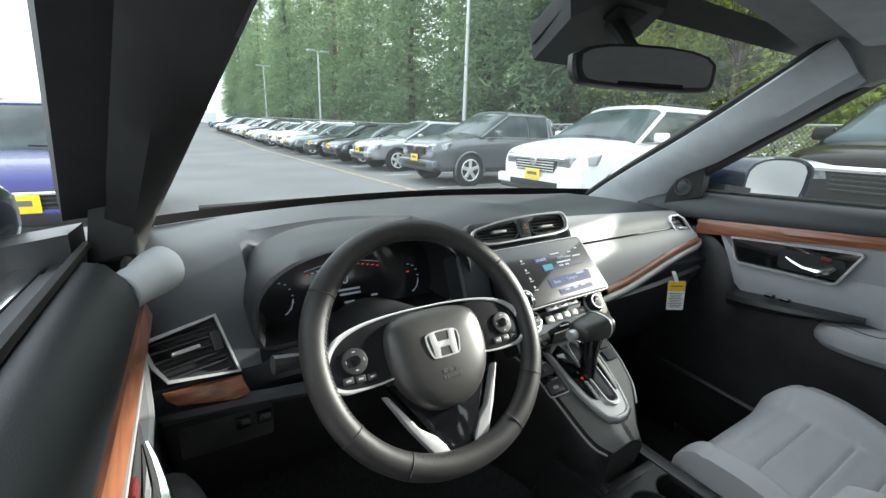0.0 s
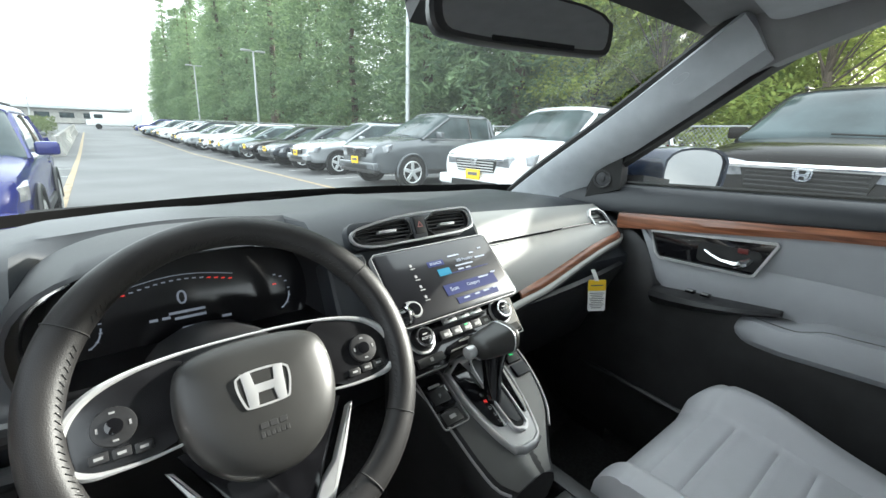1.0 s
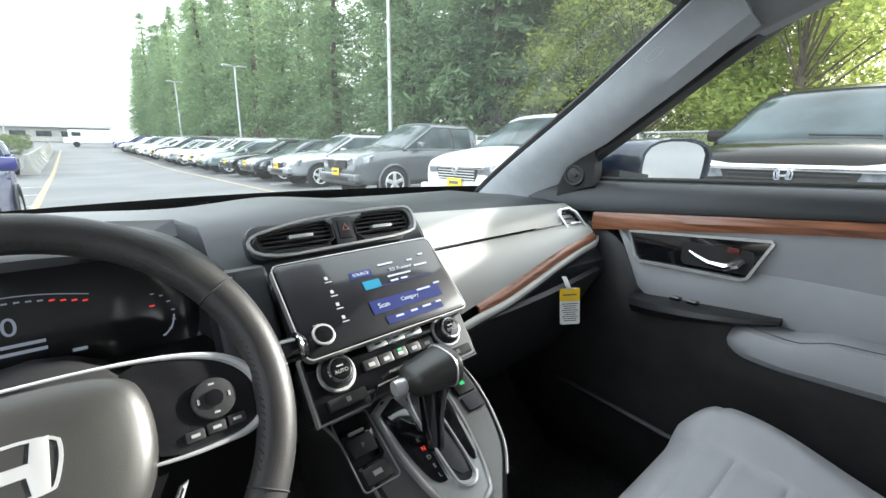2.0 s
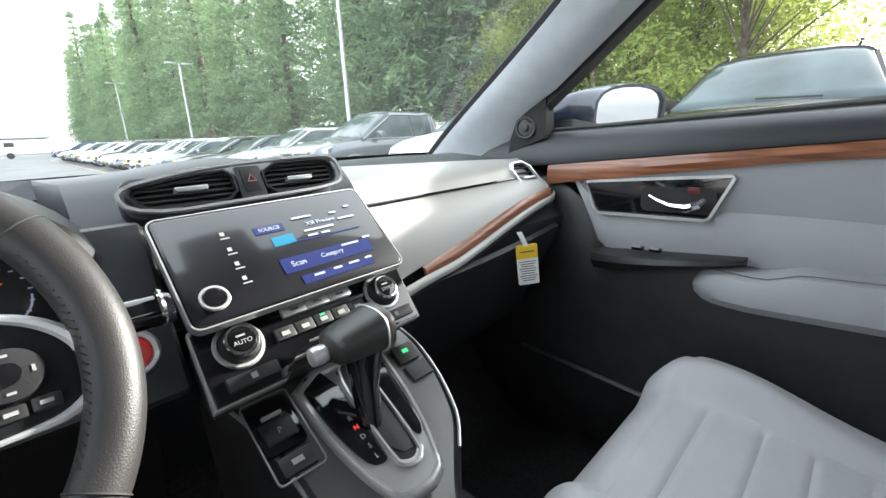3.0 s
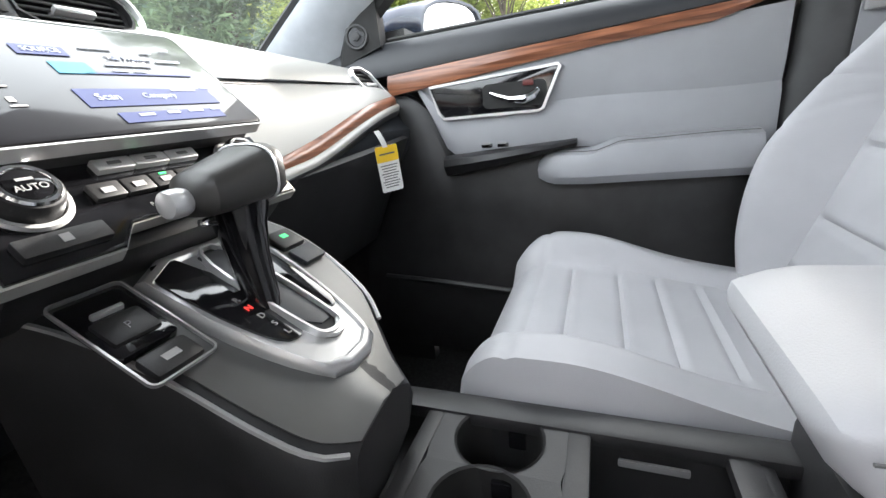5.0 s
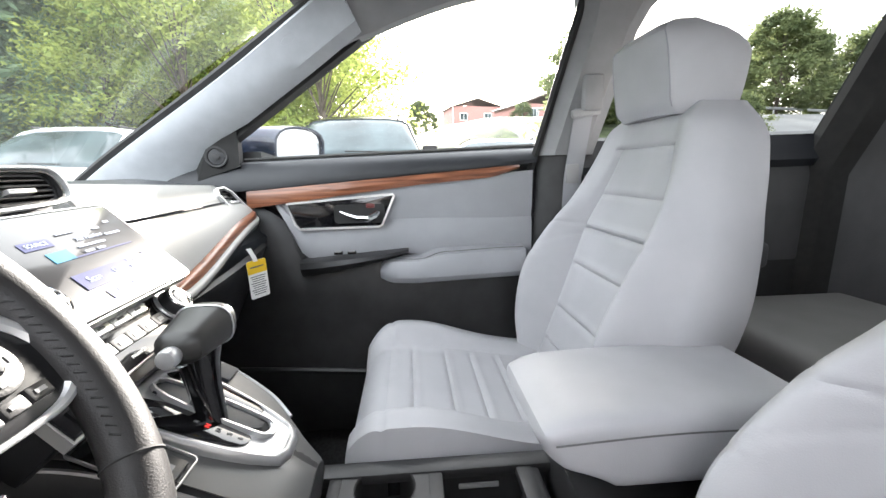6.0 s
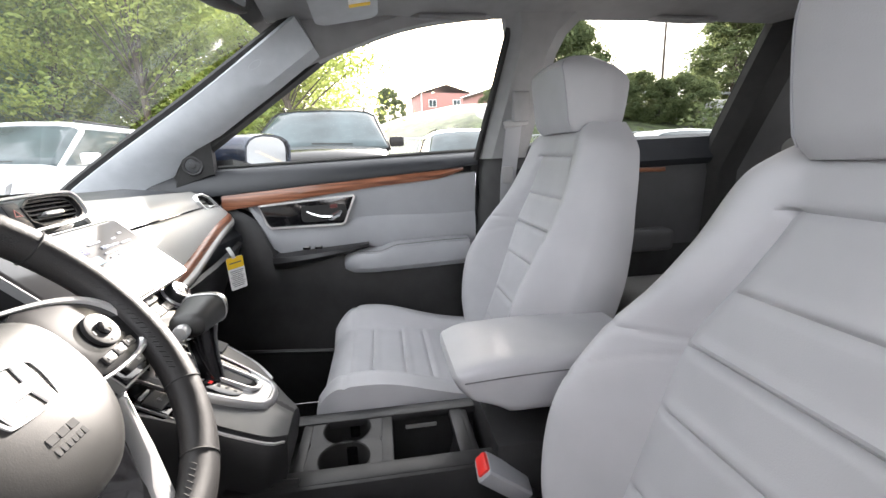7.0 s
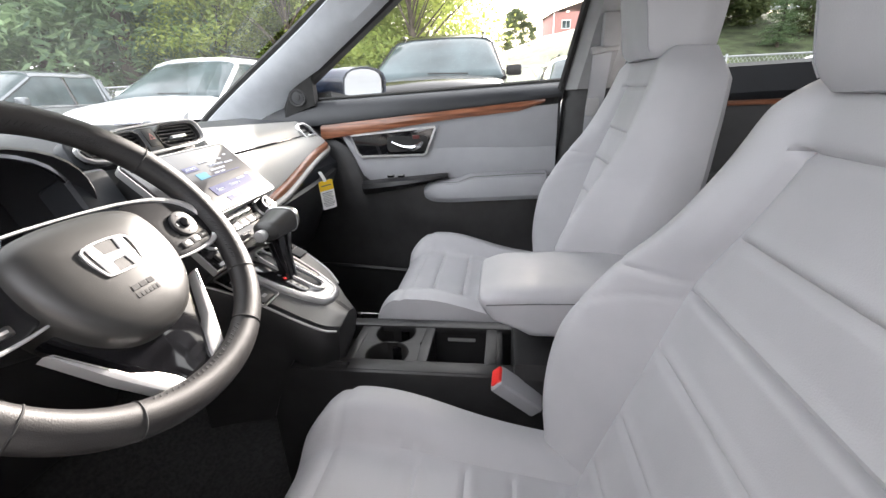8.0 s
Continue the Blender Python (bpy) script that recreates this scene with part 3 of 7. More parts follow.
# end vents
END_VENT = [(-0.050, 0.040), (-0.030, -0.032), (0.010, -0.034), (0.032, -0.030), (0.034, -0.014), (0.012, 0.044)]
for sd in (-1, 1):
    em = frame_of((0.612, 0.226, 1.088), (1, -0.15, 0), (0, 0.55, 0.83)) if sd > 0 else frame_of((-0.662, 0.208, 1.046), (1, 0.22, 0.06), (0, 0.5, 0.86))
    if sd > 0:
        o = smooth_outline(END_VENT, 1)
        vent(dash, em, o, 5, (0.0, 0.0), 0.025, 0.004)
    else:
        o = [(-0.044, 0.018), (-0.048, 0.002), (-0.044, -0.022), (-0.032, -0.048), (0.058, -0.068), (0.049, 0.026)]
        v0 = vent(dash, em, o, 6, (0.0, -0.012), 0.035, 0.005)
        part("thumb_wheel", box(0.014, 0.03, 0.02, 0.003, (0, 0, 0), 2, em @ Matrix.Translation((0.040, -0.012, -0.006))), M["hard_black"], v0)
dw = frame_of((-0.645, 0.192, 0.988), (1, -0.10, -0.06), (0, 0.25, 0.95))
part("wood_strip", plate([(-0.048, -0.007), (-0.044, -0.017), (-0.030, -0.027), (0.043, -0.031), (0.062, -0.024), (0.051, 0.001)], 0.014, 0.003, dw), M["wood"], dash, "reddish brown wood-grain piece under the vent")
part("edge_roll", ring([(x, 0.188 - 0.02 * ((x + 0.6) / 0.2), 0.934 + 0.008 * math.cos((x + 0.65) * 8)) for x in np.linspace(-0.73, -0.5, 14)], 0.012, 8), M["dash_black"], dash)
part("switch_panel", box(0.13, 0.02, 0.07, 0.006, (-0.62, 0.20, 0.90)), M["hard_black"], dash, "black lower switch panel")
for k in range(2):
    part("switch", box(0.022, 0.01, 0.018, 0.003, (-0.60 + 0.03 * k, 0.186, 0.905)), M["gloss_black"], dash)
part("knee_panel", sheet(lambda u, v: (lerp(-0.70, -0.16, u), lerp(0.19, 0.34, v) + 0.0 * u, lerp(0.945, 0.68, v)), 16, 8, 0.012), M["hard_black"], dash, "black knee panel under the steering column")

# instrument hood and dials
hood_pts = []
for a in np.linspace(200, -20, 26):
    c, s = math.cos(radians(a)), math.sin(radians(a))
    hood_pts.append((-0.37 + 0.195 * (abs(c) ** 0.75) * (1 if c > 0 else -1), 1.055 + 0.112 * (abs(s) ** 0.8) * (1 if s > 0 else -1)))
rows = []
for (y, sc) in ((0.36, 0.86), (0.30, 0.90), (0.215, 0.98), (0.20, 1.0), (0.205, 1.03), (0.25, 1.06), (0.36, 1.04)):
    rows.append([(-0.37 + (x + 0.37) * sc, y + (1.055 - z) * 0.25 * (1 if y < 0.3 else 0.4), 1.055 + (z - 1.055) * sc) for x, z in hood_pts])
part("instrument_hood", loft([[r[i] for r in rows] for i in range(len(hood_pts))], True, True), M["soft_black"], dash, "dark hood round the dials")
tr = [(-0.37 + (x + 0.37) * 0.965, 0.228 + (1.055 - z) * 0.25, 1.055 + (z - 1.055) * 0.965) for x, z in hood_pts]
part("hood_trim", ring(tr[:9], 0.0045, 6), M["chrome"], dash, "bright trim strip inside the hood")
part("hood_trim", ring(tr[-12:], 0.0045, 6), M["chrome"], dash, "bright trim strip inside the hood")
part("hood_floor", box(0.38, 0.14, 0.012, 0.004, (-0.37, 0.29, 0.998)), M["hard_black"], dash)
ic = frame_of((-0.365, 0.318, 1.058), (1, 0, 0), (0, 0.25, 0.97))
clu = part("instrument_panel", plate(rounded(0.36, 0.135, 0.03, 5), 0.006, 0, ic @ Matrix.Translation((0, 0, -0.006))), M["screen_glass"], dash, "black instrument panel with a lit digital speed display")
ic = ic @ Matrix.Translation((-0.018, -0.012, 0)) @ Matrix.Scale(0.88, 4)
for k in range(15):
    t = k / 14
    x = lerp(-0.085, 0.075, t)
    y = 0.038 + 0.012 * math.sin(math.pi * t)
    part("rev_mark", box(0.006, 0.0022, 0.0006, 0, (0, 0, 0), 1, ic @ Matrix.Translation((x, y, 0.0008))), M["ui_red"] if k > 10 or k == 0 else M["ui_white"], clu)
part("rev_arc", ring([ic @ Vector((lerp(-0.09, 0.08, t), 0.046 + 0.012 * math.sin(math.pi * t), 0.001)) for t in np.linspace(0, 1, 20)], 0.0007, 4), M["ui_white"], clu)
writing("0", 0.034, ic @ Matrix.Translation((-0.005, 0.018, 0.001)), M["ui_white"], clu, "speed_figure")
for k, (x, y, w) in enumerate([(0.0, -0.006, 0.055), (0.004, -0.016, 0.048), (-0.05, -0.012, 0.012), (-0.032, -0.012, 0.012), (0.06, -0.028, 0.016), (0.0, -0.034, 0.022)]):
    part("display_line", box(w, 0.0045, 0.0005, 0, (0, 0, 0), 1, ic @ Matrix.Translation((x, y, 0.0006))), M["ui_white"], clu)
for cx in (0.150, -0.145):
    pts = [ic @ Vector((cx + 0.026 * math.cos(a), -0.004 + 0.034 * math.sin(a), 0.001)) for a in np.linspace(-1.2, 1.7, 14)]
    for p in pts[::2]:
        part("gauge_tick", box(0.004, 0.004, 0.001, 0, p, 1), M["ui_white"], clu)
    part("gauge_bar", ring(pts[:6], 0.0012, 4), M["ui_white"], clu)
part("warning_lamp", box(0.006, 0.004, 0.001, 0, ic @ Vector((0.15, 0.012, 0.001)), 1), M["ui_red"], clu)

# stalks
st = part("stalk", ring([(-0.30, 0.05, 1.045), (-0.22, 0.055, 1.06), (-0.185, 0.05, 1.066)], [0.009, 0.008, 0.009], 10), M["hard_black"], dash, "black wiper stalk")
part("stalk_tip", cyl(0.0125, 0.05, 14, 0.004, frame_of((-0.175, 0.05, 1.068), (0, 0, 1), (0, 1, 0))), M["gloss_black"], st)
part("stalk_ring", ring([Vector((-0.158, 0.05 + 0.013 * math.cos(a), 1.07 + 0.013 * math.sin(a))) for a in np.linspace(0, 6.28, 14, False)], 0.002, 5, True), M["chrome"], st)
part("stalk", ring([(-0.44, 0.05, 1.045), (-0.52, 0.055, 1.06), (-0.57, 0.05, 1.066)], [0.009, 0.008, 0.012], 10), M["hard_black"], dash, "black indicator stalk")
part("column_shroud", loft([[(-0.37 + r * 0.075 * math.cos(a), y, z + 0.055 * r * math.sin(a)) for a in np.linspace(0, 2 * math.pi, 16, False)] for y, z, r in ((0.04, 1.04, 0.75), (0.07, 1.03, 1), (0.18, 1.0, 1.1), (0.26, 0.98, 1.1))]), M["hard_black"], dash, "black steering column cover")

# start button
sm = frame_of((-0.172, 0.152, 1.0), (1, -0.1, 0), (0, 0.3, 0.95))
sbm = part("start_button", cyl(0.0165, 0.012, 24, 0.003, sm), M["red_button"], dash, "round red start button in a bright ring")
part("button_ring", ring([sm @ Vector((0.0195 * math.cos(a), 0.0195 * math.sin(a), 0.002)) for a in np.linspace(0, 6.283, 28, False)], 0.004, 6, True), M["silver_paint"], sbm)
for k in (-1, 0):
    part("button_mark", box(0.015, 0.0035, 0.0008, 0, (0, 0, 0), 1, sm @ Matrix.Translation((0, 0.004 + k * 0.007, 0.0062))), M["print"], sbm)
part("stack_flank", box(0.07, 0.06, 0.19, 0.012, (-0.165, 0.20, 1.02), 3, pose(0, 0, 0, -25)), M["dash_black"], dash, "dark side of the centre stack")

# ---- centre screen and climate panel ----
unit = thing("infotainment_unit", "glossy black touchscreen and climate control unit in the dashboard", "touchscreen")
xm = frame_of((-0.002, 0.147, 1.073), (1, 0.01, 0.02), (0, 0.72, 0.69)) @ Matrix.Scale(0.97, 4)
SW, SH = 0.262, 0.136
scr = part("screen", plate(rounded(SW, SH, 0.008, 4), 0.012, 0.003, xm @ Matrix.Translation((0, 0, -0.012))), M["screen_glass"], unit, "glossy black touchscreen showing a blue radio menu")
part("screen_edge", rim_of(rounded(SW + 0.006, SH + 0.006, 0.011, 4), 0.0018, 0.012, xm @ Matrix.Translation((0, 0, -0.013))), M["gate_satin"], scr, "thin bright screen edge")
part("screen_back", box(SW - 0.01, SH - 0.01, 0.05, 0.006, (0, 0, 0), 2, xm @ Matrix.Translation((0, 0, -0.038))), M["hard_black"], scr)


def ui(x, y, w, h, mt, z=0.0006, name="display_mark"):
    return part(name, box(w, h, 0.0004, 0, (0, 0, 0), 1, xm @ Matrix.Translation((x, y, z))), mt, scr)


ui(0.038, -0.028, 0.125, 0.021, M["ui_blue"])
ui(-0.016, 0.028, 0.036, 0.011, M["ui_blue"])
ui(0.05, 0.002, 0.10, 0.002, M["ui_blue"])
ui(0.04, -0.052, 0.1, 0.012, M["ui_blue"])
ui(-0.006, 0.008, 0.028, 0.014, M["ui_cyan"])
for x, y, w in [(0.03, 0.036, 0.032), (0.075, 0.034, 0.012), (0.045, 0.014, 0.05), (0.09, 0.022, 0.03), (0.032, 0.006, 0.016), (0.05, 0.006, 0.014), (0.072, -0.020, 0.03), (0.1, -0.016, 0.014), (0.012, -0.050, 0.016), (0.038, -0.049, 0.014), (0.062, -0.048, 0.018), (0.085, -0.047, 0.012), (0.1, 0.04, 0.01)]:
    ui(x, y, w * 0.85, 0.0028, M["ui_white"], 0.0012)
for k, y in enumerate((0.034, 0.012, -0.008, -0.028)):
    ui(-0.068, y, 0.0045, 0.005, M["label_white"])
    ui(-0.067, y - 0.0065, 0.010, 0.0016, M["label_white"])
writing("Scan", 0.0105, xm @ Matrix.Translation((-0.004, -0.028, 0.001)), M["ui_white"], scr)
writing("Category", 0.0085, xm @ Matrix.Translation((0.042, -0.027, 0.001)), M["ui_white"], scr)
writing("XSI Preview", 0.0085, xm @ Matrix.Translation((0.052, 0.024, 0.001)), M["ui_white"], scr)
writing("SOURCE", 0.007, xm @ Matrix.Translation((-0.016, 0.028, 0.001)), M["ui_white"], scr)
writing("VOL", 0.006, xm @ Matrix.Translation((-0.106, -0.030, 0.001)), M["label_white"], scr)
vm = xm @ Matrix.Translation((-0.106, -0.046, 0))
vk = part("volume_knob", cyl(0.0115, 0.012, 28, 0.002, vm @ Matrix.Translation((0, 0, 0.006))), M["gloss_black"], scr, "round volume knob with a bright rim")
part("knob_rim", ring([vm @ Vector((0.0125 * math.cos(a), 0.0125 * math.sin(a), 0.009)) for a in np.linspace(0, 6.283, 28, False)], 0.0022, 6, True), M["silver_paint"], vk)

# climate panel
km = frame_of((0.002, 0.106, 0.986), (1, 0.02, 0.01), (0, 0.68, 0.74))
CP = [(-0.132, -0.045), (-0.062, -0.045), (-0.045, -0.028), (0.05, -0.026), (0.066, -0.042), (0.126, -0.042), (0.136, 0.036), (-0.128, 0.036)]
cpn = part("climate_panel", plate(CP, 0.016, 0.003, km @ Matrix.Translation((0, 0, -0.014))), M["gloss_black"], unit, "glossy black climate panel with two knobs and silver keys")
part("panel_trim", rim_of([(x * 1.02, y * 1.04) for x, y in CP], 0.0035, 0.012, km @ Matrix.Translation((0, 0, -0.013))), M["satin"], cpn, "satin silver outline")
part("panel_body", box(0.25, 0.075, 0.06, 0.006, (0, 0, 0), 2, km @ Matrix.Translation((0, -0.002, -0.046))), M["hard_black"], cpn)
for kx in (-0.0925, 0.0915):
    kk = km @ Matrix.Translation((kx, 0.006, 0.0))
    kb = part("knob", cyl(0.0205, 0.017, 32, 0.003, kk @ Matrix.Translation((0, 0, 0.0085)), 0.0185), M["hard_black"], cpn, "dark round temperature knob with a bright ring")
    part("knob_ring", ring([kk @ Vector((0.0145 * math.cos(a), 0.0145 * math.sin(a), 0.0172)) for a in np.linspace(0, 6.283, 28, False)], 0.0022, 6, True), M["chrome"], kb)
    part("knob_base", ring([kk @ Vector((0.0225 * math.cos(a), 0.0225 * math.sin(a), 0.003)) for a in np.linspace(0, 6.283, 28, False)], 0.0028, 6, True), M["silver_paint"], kb)
    part("knob_face", cyl(0.0122, 0.002, 24, 0.0005, kk @ Matrix.Translation((0, 0, 0.0175))), M["gloss_black"], kb)
    writing("AUTO" if kx < 0 else "SYNC", 0.0066, kk @ Matrix.Translation((0, -0.003, 0.0187)), M["label_white"], kb)
    part("knob_mark", box(0.009, 0.002, 0.0004, 0, (0, 0, 0), 1, kk @ Matrix.Translation((0, 0.004, 0.0187))), M["label_white"], kb)
    hs = part("seat_heat_key", box(0.052, 0.014, 0.008, 0.002, (0, 0, 0), 2, km @ Matrix.Translation((kx, -0.030, 0.004))), M["hard_black"], cpn)
    part("key_mark", box(0.006, 0.006, 0.0005, 0, (0, 0, 0), 1, km @ Matrix.Translation((kx, -0.030, 0.0083))), M["label_white"], hs)
for k in range(3):
    kq = part("key", box(0.029, 0.011, 0.007, 0.0015, (0, 0, 0), 2, km @ Matrix.Translation((-0.026 + 0.030 * k, 0.022, 0.004))), M["silver_paint"], cpn, "silver bar key")
    part("key_mark", box(0.010, 0.003, 0.0005, 0, (0, 0, 0), 1, km @ Matrix.Translation((-0.026 + 0.030 * k, 0.022, 0.0078))), M["print"], kq)
for k in range(5):
    kq = part("key", box(0.022, 0.014, 0.006, 0.0015, (0, 0, 0), 2, km @ Matrix.Translation((-0.046 + 0.0235 * k, 0.000, 0.004))), M["hard_black"], cpn)
    part("key_mark", box(0.009, 0.005, 0.0005, 0, (0, 0, 0), 1, km @ Matrix.Translation((-0.046 + 0.0235 * k, -0.001, 0.0074))), M["label_white"], kq)
    if k == 2:
        part("key_lamp", box(0.006, 0.0018, 0.0006, 0, (0, 0, 0), 1, km @ Matrix.Translation((-0.046 + 0.0235 * k, 0.0045, 0.0074))), M["ui_green"], kq, "green lit lamp")
writing("PASSENGER", 0.0048, km @ Matrix.Translation((-0.012, -0.0185, 0.0022)), M["label_white"], cpn)

# ---- shifter console ----
con = thing("shifter_console", "dark sloping gear selector console with a satin silver frame", "console", (0, 0.024, -0.031))


def con_top(y):
    return spline(y, [(-0.13, 0.834), (-0.06, 0.864), (0.08, 0.940), (0.16, 0.972)])


def con_edge(y, side):
    """The deck's edge: nearly straight beside the driver, bulging towards the passenger."""
    if side < 0:
        return spline(y, [(-0.100, -0.050), (-0.084, -0.070), (-0.060, -0.079), (0.018, -0.087), (0.082, -0.100), (0.14, -0.122)])
    return spline(y, [(-0.100, 0.046), (-0.080, 0.060), (-0.055, 0.086), (-0.030, 0.112), (-0.012, 0.124), (0.030, 0.139), (0.082, 0.146), (0.14, 0.140)])


rows = []
for y in np.linspace(-0.100, 0.14, 30):
    t = (y + 0.100) / 0.24
    xl, xr = con_edge(y, -1), con_edge(y, 1)
    z = con_top(y) - 0.010 * max(0, 1 - t * 5) ** 2
    zb = lerp(z - 0.10, 0.64, min(1, max(0, (t - 0.28) / 0.25)))
    rows.append([(xl + 0.012, y + 0.02, zb), (xl - 0.001, y + 0.004, z - 0.060), (xl - 0.003, y, z - 0.022), (xl, y, z - 0.010), (xl + 0.012, y, z - 0.003), (0.012, y, z + 0.004), (xr - 0.016, y, z - 0.004), (xr - 0.004, y, z - 0.012), (xr, y, z - 0.026), (xr - 0.004, y + 0.006, z - 0.060), (xr - 0.030, y + 0.02, zb)])
# flanks take a blacker plastic than the deck, to paint in their shadow
part("body", loft(rows), M["hard_black"], con)
deck = [[(lerp(r[4][0] - 0.004, r[6][0] + 0.004, q), r[4][1], lerp(r[4][2], r[5][2], 1 - abs(2 * q - 1)) + 0.0016) for q in np.linspace(0, 1, 9)] for r in rows]
part("deck", sheet(lambda u, v: deck[round(u * (len(deck) - 1))][round(v * 8)], len(deck) - 1, 8, 0.001), M["deck_grey"], con, "satin dark grey deck round the selector")
for sg in (-1, 1):
    pts = []
    for y in np.linspace(-0.096 if sg < 0 else -0.05, 0.135, 24):
        t = (y + 0.100) / 0.24
        pts.append((con_edge(y, sg) - sg * 0.002, y, con_top(y) - 0.010 * max(0, 1 - t * 5) ** 2 - 0.0085))
    part("edge_trim", ring(pts, 0.0024, 6), M["gate_satin"], con, "thin silver edge trim")
slope = (0, 0.145, 0.080)
gm = frame_of((0.015, 0.012, 0.914), (1, 0, 0), slope)
GO = smooth_outline([(-0.061, 0.085), (-0.058, 0.020), (-0.050, -0.028), (-0.039, -0.068), (-0.026, -0.096), (0.026, -0.096), (0.039, -0.068), (0.050, -0.028), (0.058, 0.020), (0.061, 0.085)], 1)
rows = [[gm @ Vector((x * q, -0.01 + (y + 0.01) * q, z)) for x, y in GO] for q, z in ((1.05, -0.030), (1.05, -0.004), (1.035, 0.000), (0.985, 0.0035), (0.93, 0.0035), (0.90, 0.001), (0.5, 0.001), (0.05, 0.001))]
gate = part("gate", loft(rows), M["gate_satin"], con, "satin silver selector gate with glossy black inlays", angle=40)
part("inlay", plate(smooth_outline([(-0.054, 0.080), (-0.0505, 0.018), (-0.043, -0.024), (-0.034, -0.046), (-0.020, -0.051), (-0.0135, -0.046), (-0.0145, 0.080)], 1), 0.0022, 0.0005, gm @ Matrix.Translation((0, 0, 0.001))), M["gloss_black"], gate, "glossy black inlay with gear letters")
part("inlay", plate(smooth_outline([(0.0255, 0.080), (0.0265, -0.036), (0.030, -0.046), (0.037, -0.046), (0.044, -0.034), (0.0495, 0.012), (0.053, 0.080)], 1), 0.0022, 0.0005, gm @ Matrix.Translation((0, 0, 0.001))), M["gloss_black"], gate, "glossy black inlay")
GS = smooth_outline([(-0.012, 0.078), (-0.012, -0.052), (-0.005, -0.066), (0.012, -0.068), (0.022, -0.056), (0.023, 0.078)], 2)
part("gate_slot", plate(GS, 0.0015, 0.0, gm @ Matrix.Translation((0, 0, 0.0014))), M["rubber"], gate, "black slot")
part("slot_trim", rim_of([(x * 1.0 + (0.0015 if x > 0.005 else -0.0015), y - 0.001) for x, y in GS], 0.0026, 0.0075, gm @ Matrix.Translation((0, 0, 0.0005))), M["silver_paint"], gate, "bright slot trim")
part("slot_boot", plate([(-0.008, 0.07), (-0.008, -0.040), (0.003, -0.054), (0.014, -0.054), (0.0185, -0.040), (0.0185, 0.07)], 0.0026, 0.001, gm @ Matrix.Translation((0, 0, 0.002))), M["dash_black"], gate, "dark sliding cover in the slot")
part("slot_foot", plate(smooth_outline([(-0.010, -0.056), (-0.004, -0.070), (0.014, -0.072), (0.026, -0.058), (0.019, -0.056), (0.010, -0.0635), (0.0, -0.0625)], 1), 0.004, 0.001, gm @ Matrix.Translation((0, 0, 0.002))), M["silver_paint"], gate, "bright end of the slot")
for k, ch in enumerate("RNDSL"):
    writing(ch, 0.0080, gm @ Matrix.Translation((-0.0265 + 0.0005 * k, 0.010 - 0.0125 * k, 0.0040)), M["ui_red"] if ch == "N" else M["label_white"], gate)
for xs, mt in ((-0.099, M["hard_black"]),):
    eb = part("brake_switch", plate(rounded(0.045, 0.062, 0.005, 3), 0.006, 0.002, gm @ Matrix.Translation((xs + 0.006, 0.048, -0.008))), M["gloss_black"], con, "black parking brake switch")
    part("switch_key", box(0.034, 0.026, 0.008, 0.003, (0, 0, 0), 2, gm @ Matrix.Translation((xs + 0.006, 0.040, -0.003))), M["hard_black"], eb)
    part("switch_lip", box(0.022, 0.004, 0.006, 0.0015, (0, 0, 0), 2, gm @ Matrix.Translation((xs + 0.006, 0.058, -0.001))), M["silver_paint"], eb)
    writing("P", 0.009, gm @ Matrix.Translation((xs + 0.006, 0.038, 0.0014)), M["label_white"], eb)
    part("switch_frame", rim_of(rounded(0.052, 0.098, 0.006, 3), 0.0016, 0.003, gm @ Matrix.Translation((xs + 0.007, 0.034, -0.003))), M["gate_satin"], con, "thin satin frame round the switches")
    bh = part("hold_switch", box(0.036, 0.022, 0.008, 0.003, (0, 0, 0), 2, gm @ Matrix.Translation((xs + 0.008, 0.002, -0.006))), M["hard_black"], con, "black brake hold switch")
    part("switch_mark", box(0.012, 0.006, 0.0004, 0, (0, 0, 0), 1, gm @ Matrix.Translation((xs + 0.008, 0.002, -0.0018))), M["label_white"], bh)
ec = part("economy_switch", box(0.034, 0.028, 0.008, 0.003, (0, 0, 0), 2, gm @ Matrix.Translation((0.093, 0.056, -0.006))), M["hard_black"], con, "black economy mode switch with a green mark")
part("switch_mark", box(0.009, 0.006, 0.0004, 0, (0, 0, 0), 1, gm @ Matrix.Translation((0.093, 0.058, -0.0016))), M["ui_green"], ec)
part("blank_switch", box(0.034, 0.024, 0.006, 0.002, (0, 0, 0), 2, gm @ Matrix.Translation((0.093, 0.026, -0.006))), M["dash_black"], con)
# gear lever
lev = thing("gear_lever", "black leather gear lever with a silver button", "gear lever", (0, 0.022, 0))
part("shaft", loft([[(cx_ + rx * math.cos(a), y + ry * math.sin(a), z) for a in np.linspace(0, 6.283, 16, False)] for z, cx_, y, rx, ry in ((0.862, 0.008, 0.012, 0.012, 0.016), (0.895, 0.010, 0.016, 0.013, 0.017), (0.925, 0.012, 0.021, 0.015, 0.019), (0.950, 0.014, 0.024, 0.019, 0.023), (0.972, 0.016, 0.025, 0.027, 0.028))]), M["gloss_black"], lev, "glossy black shaft")
kr = []
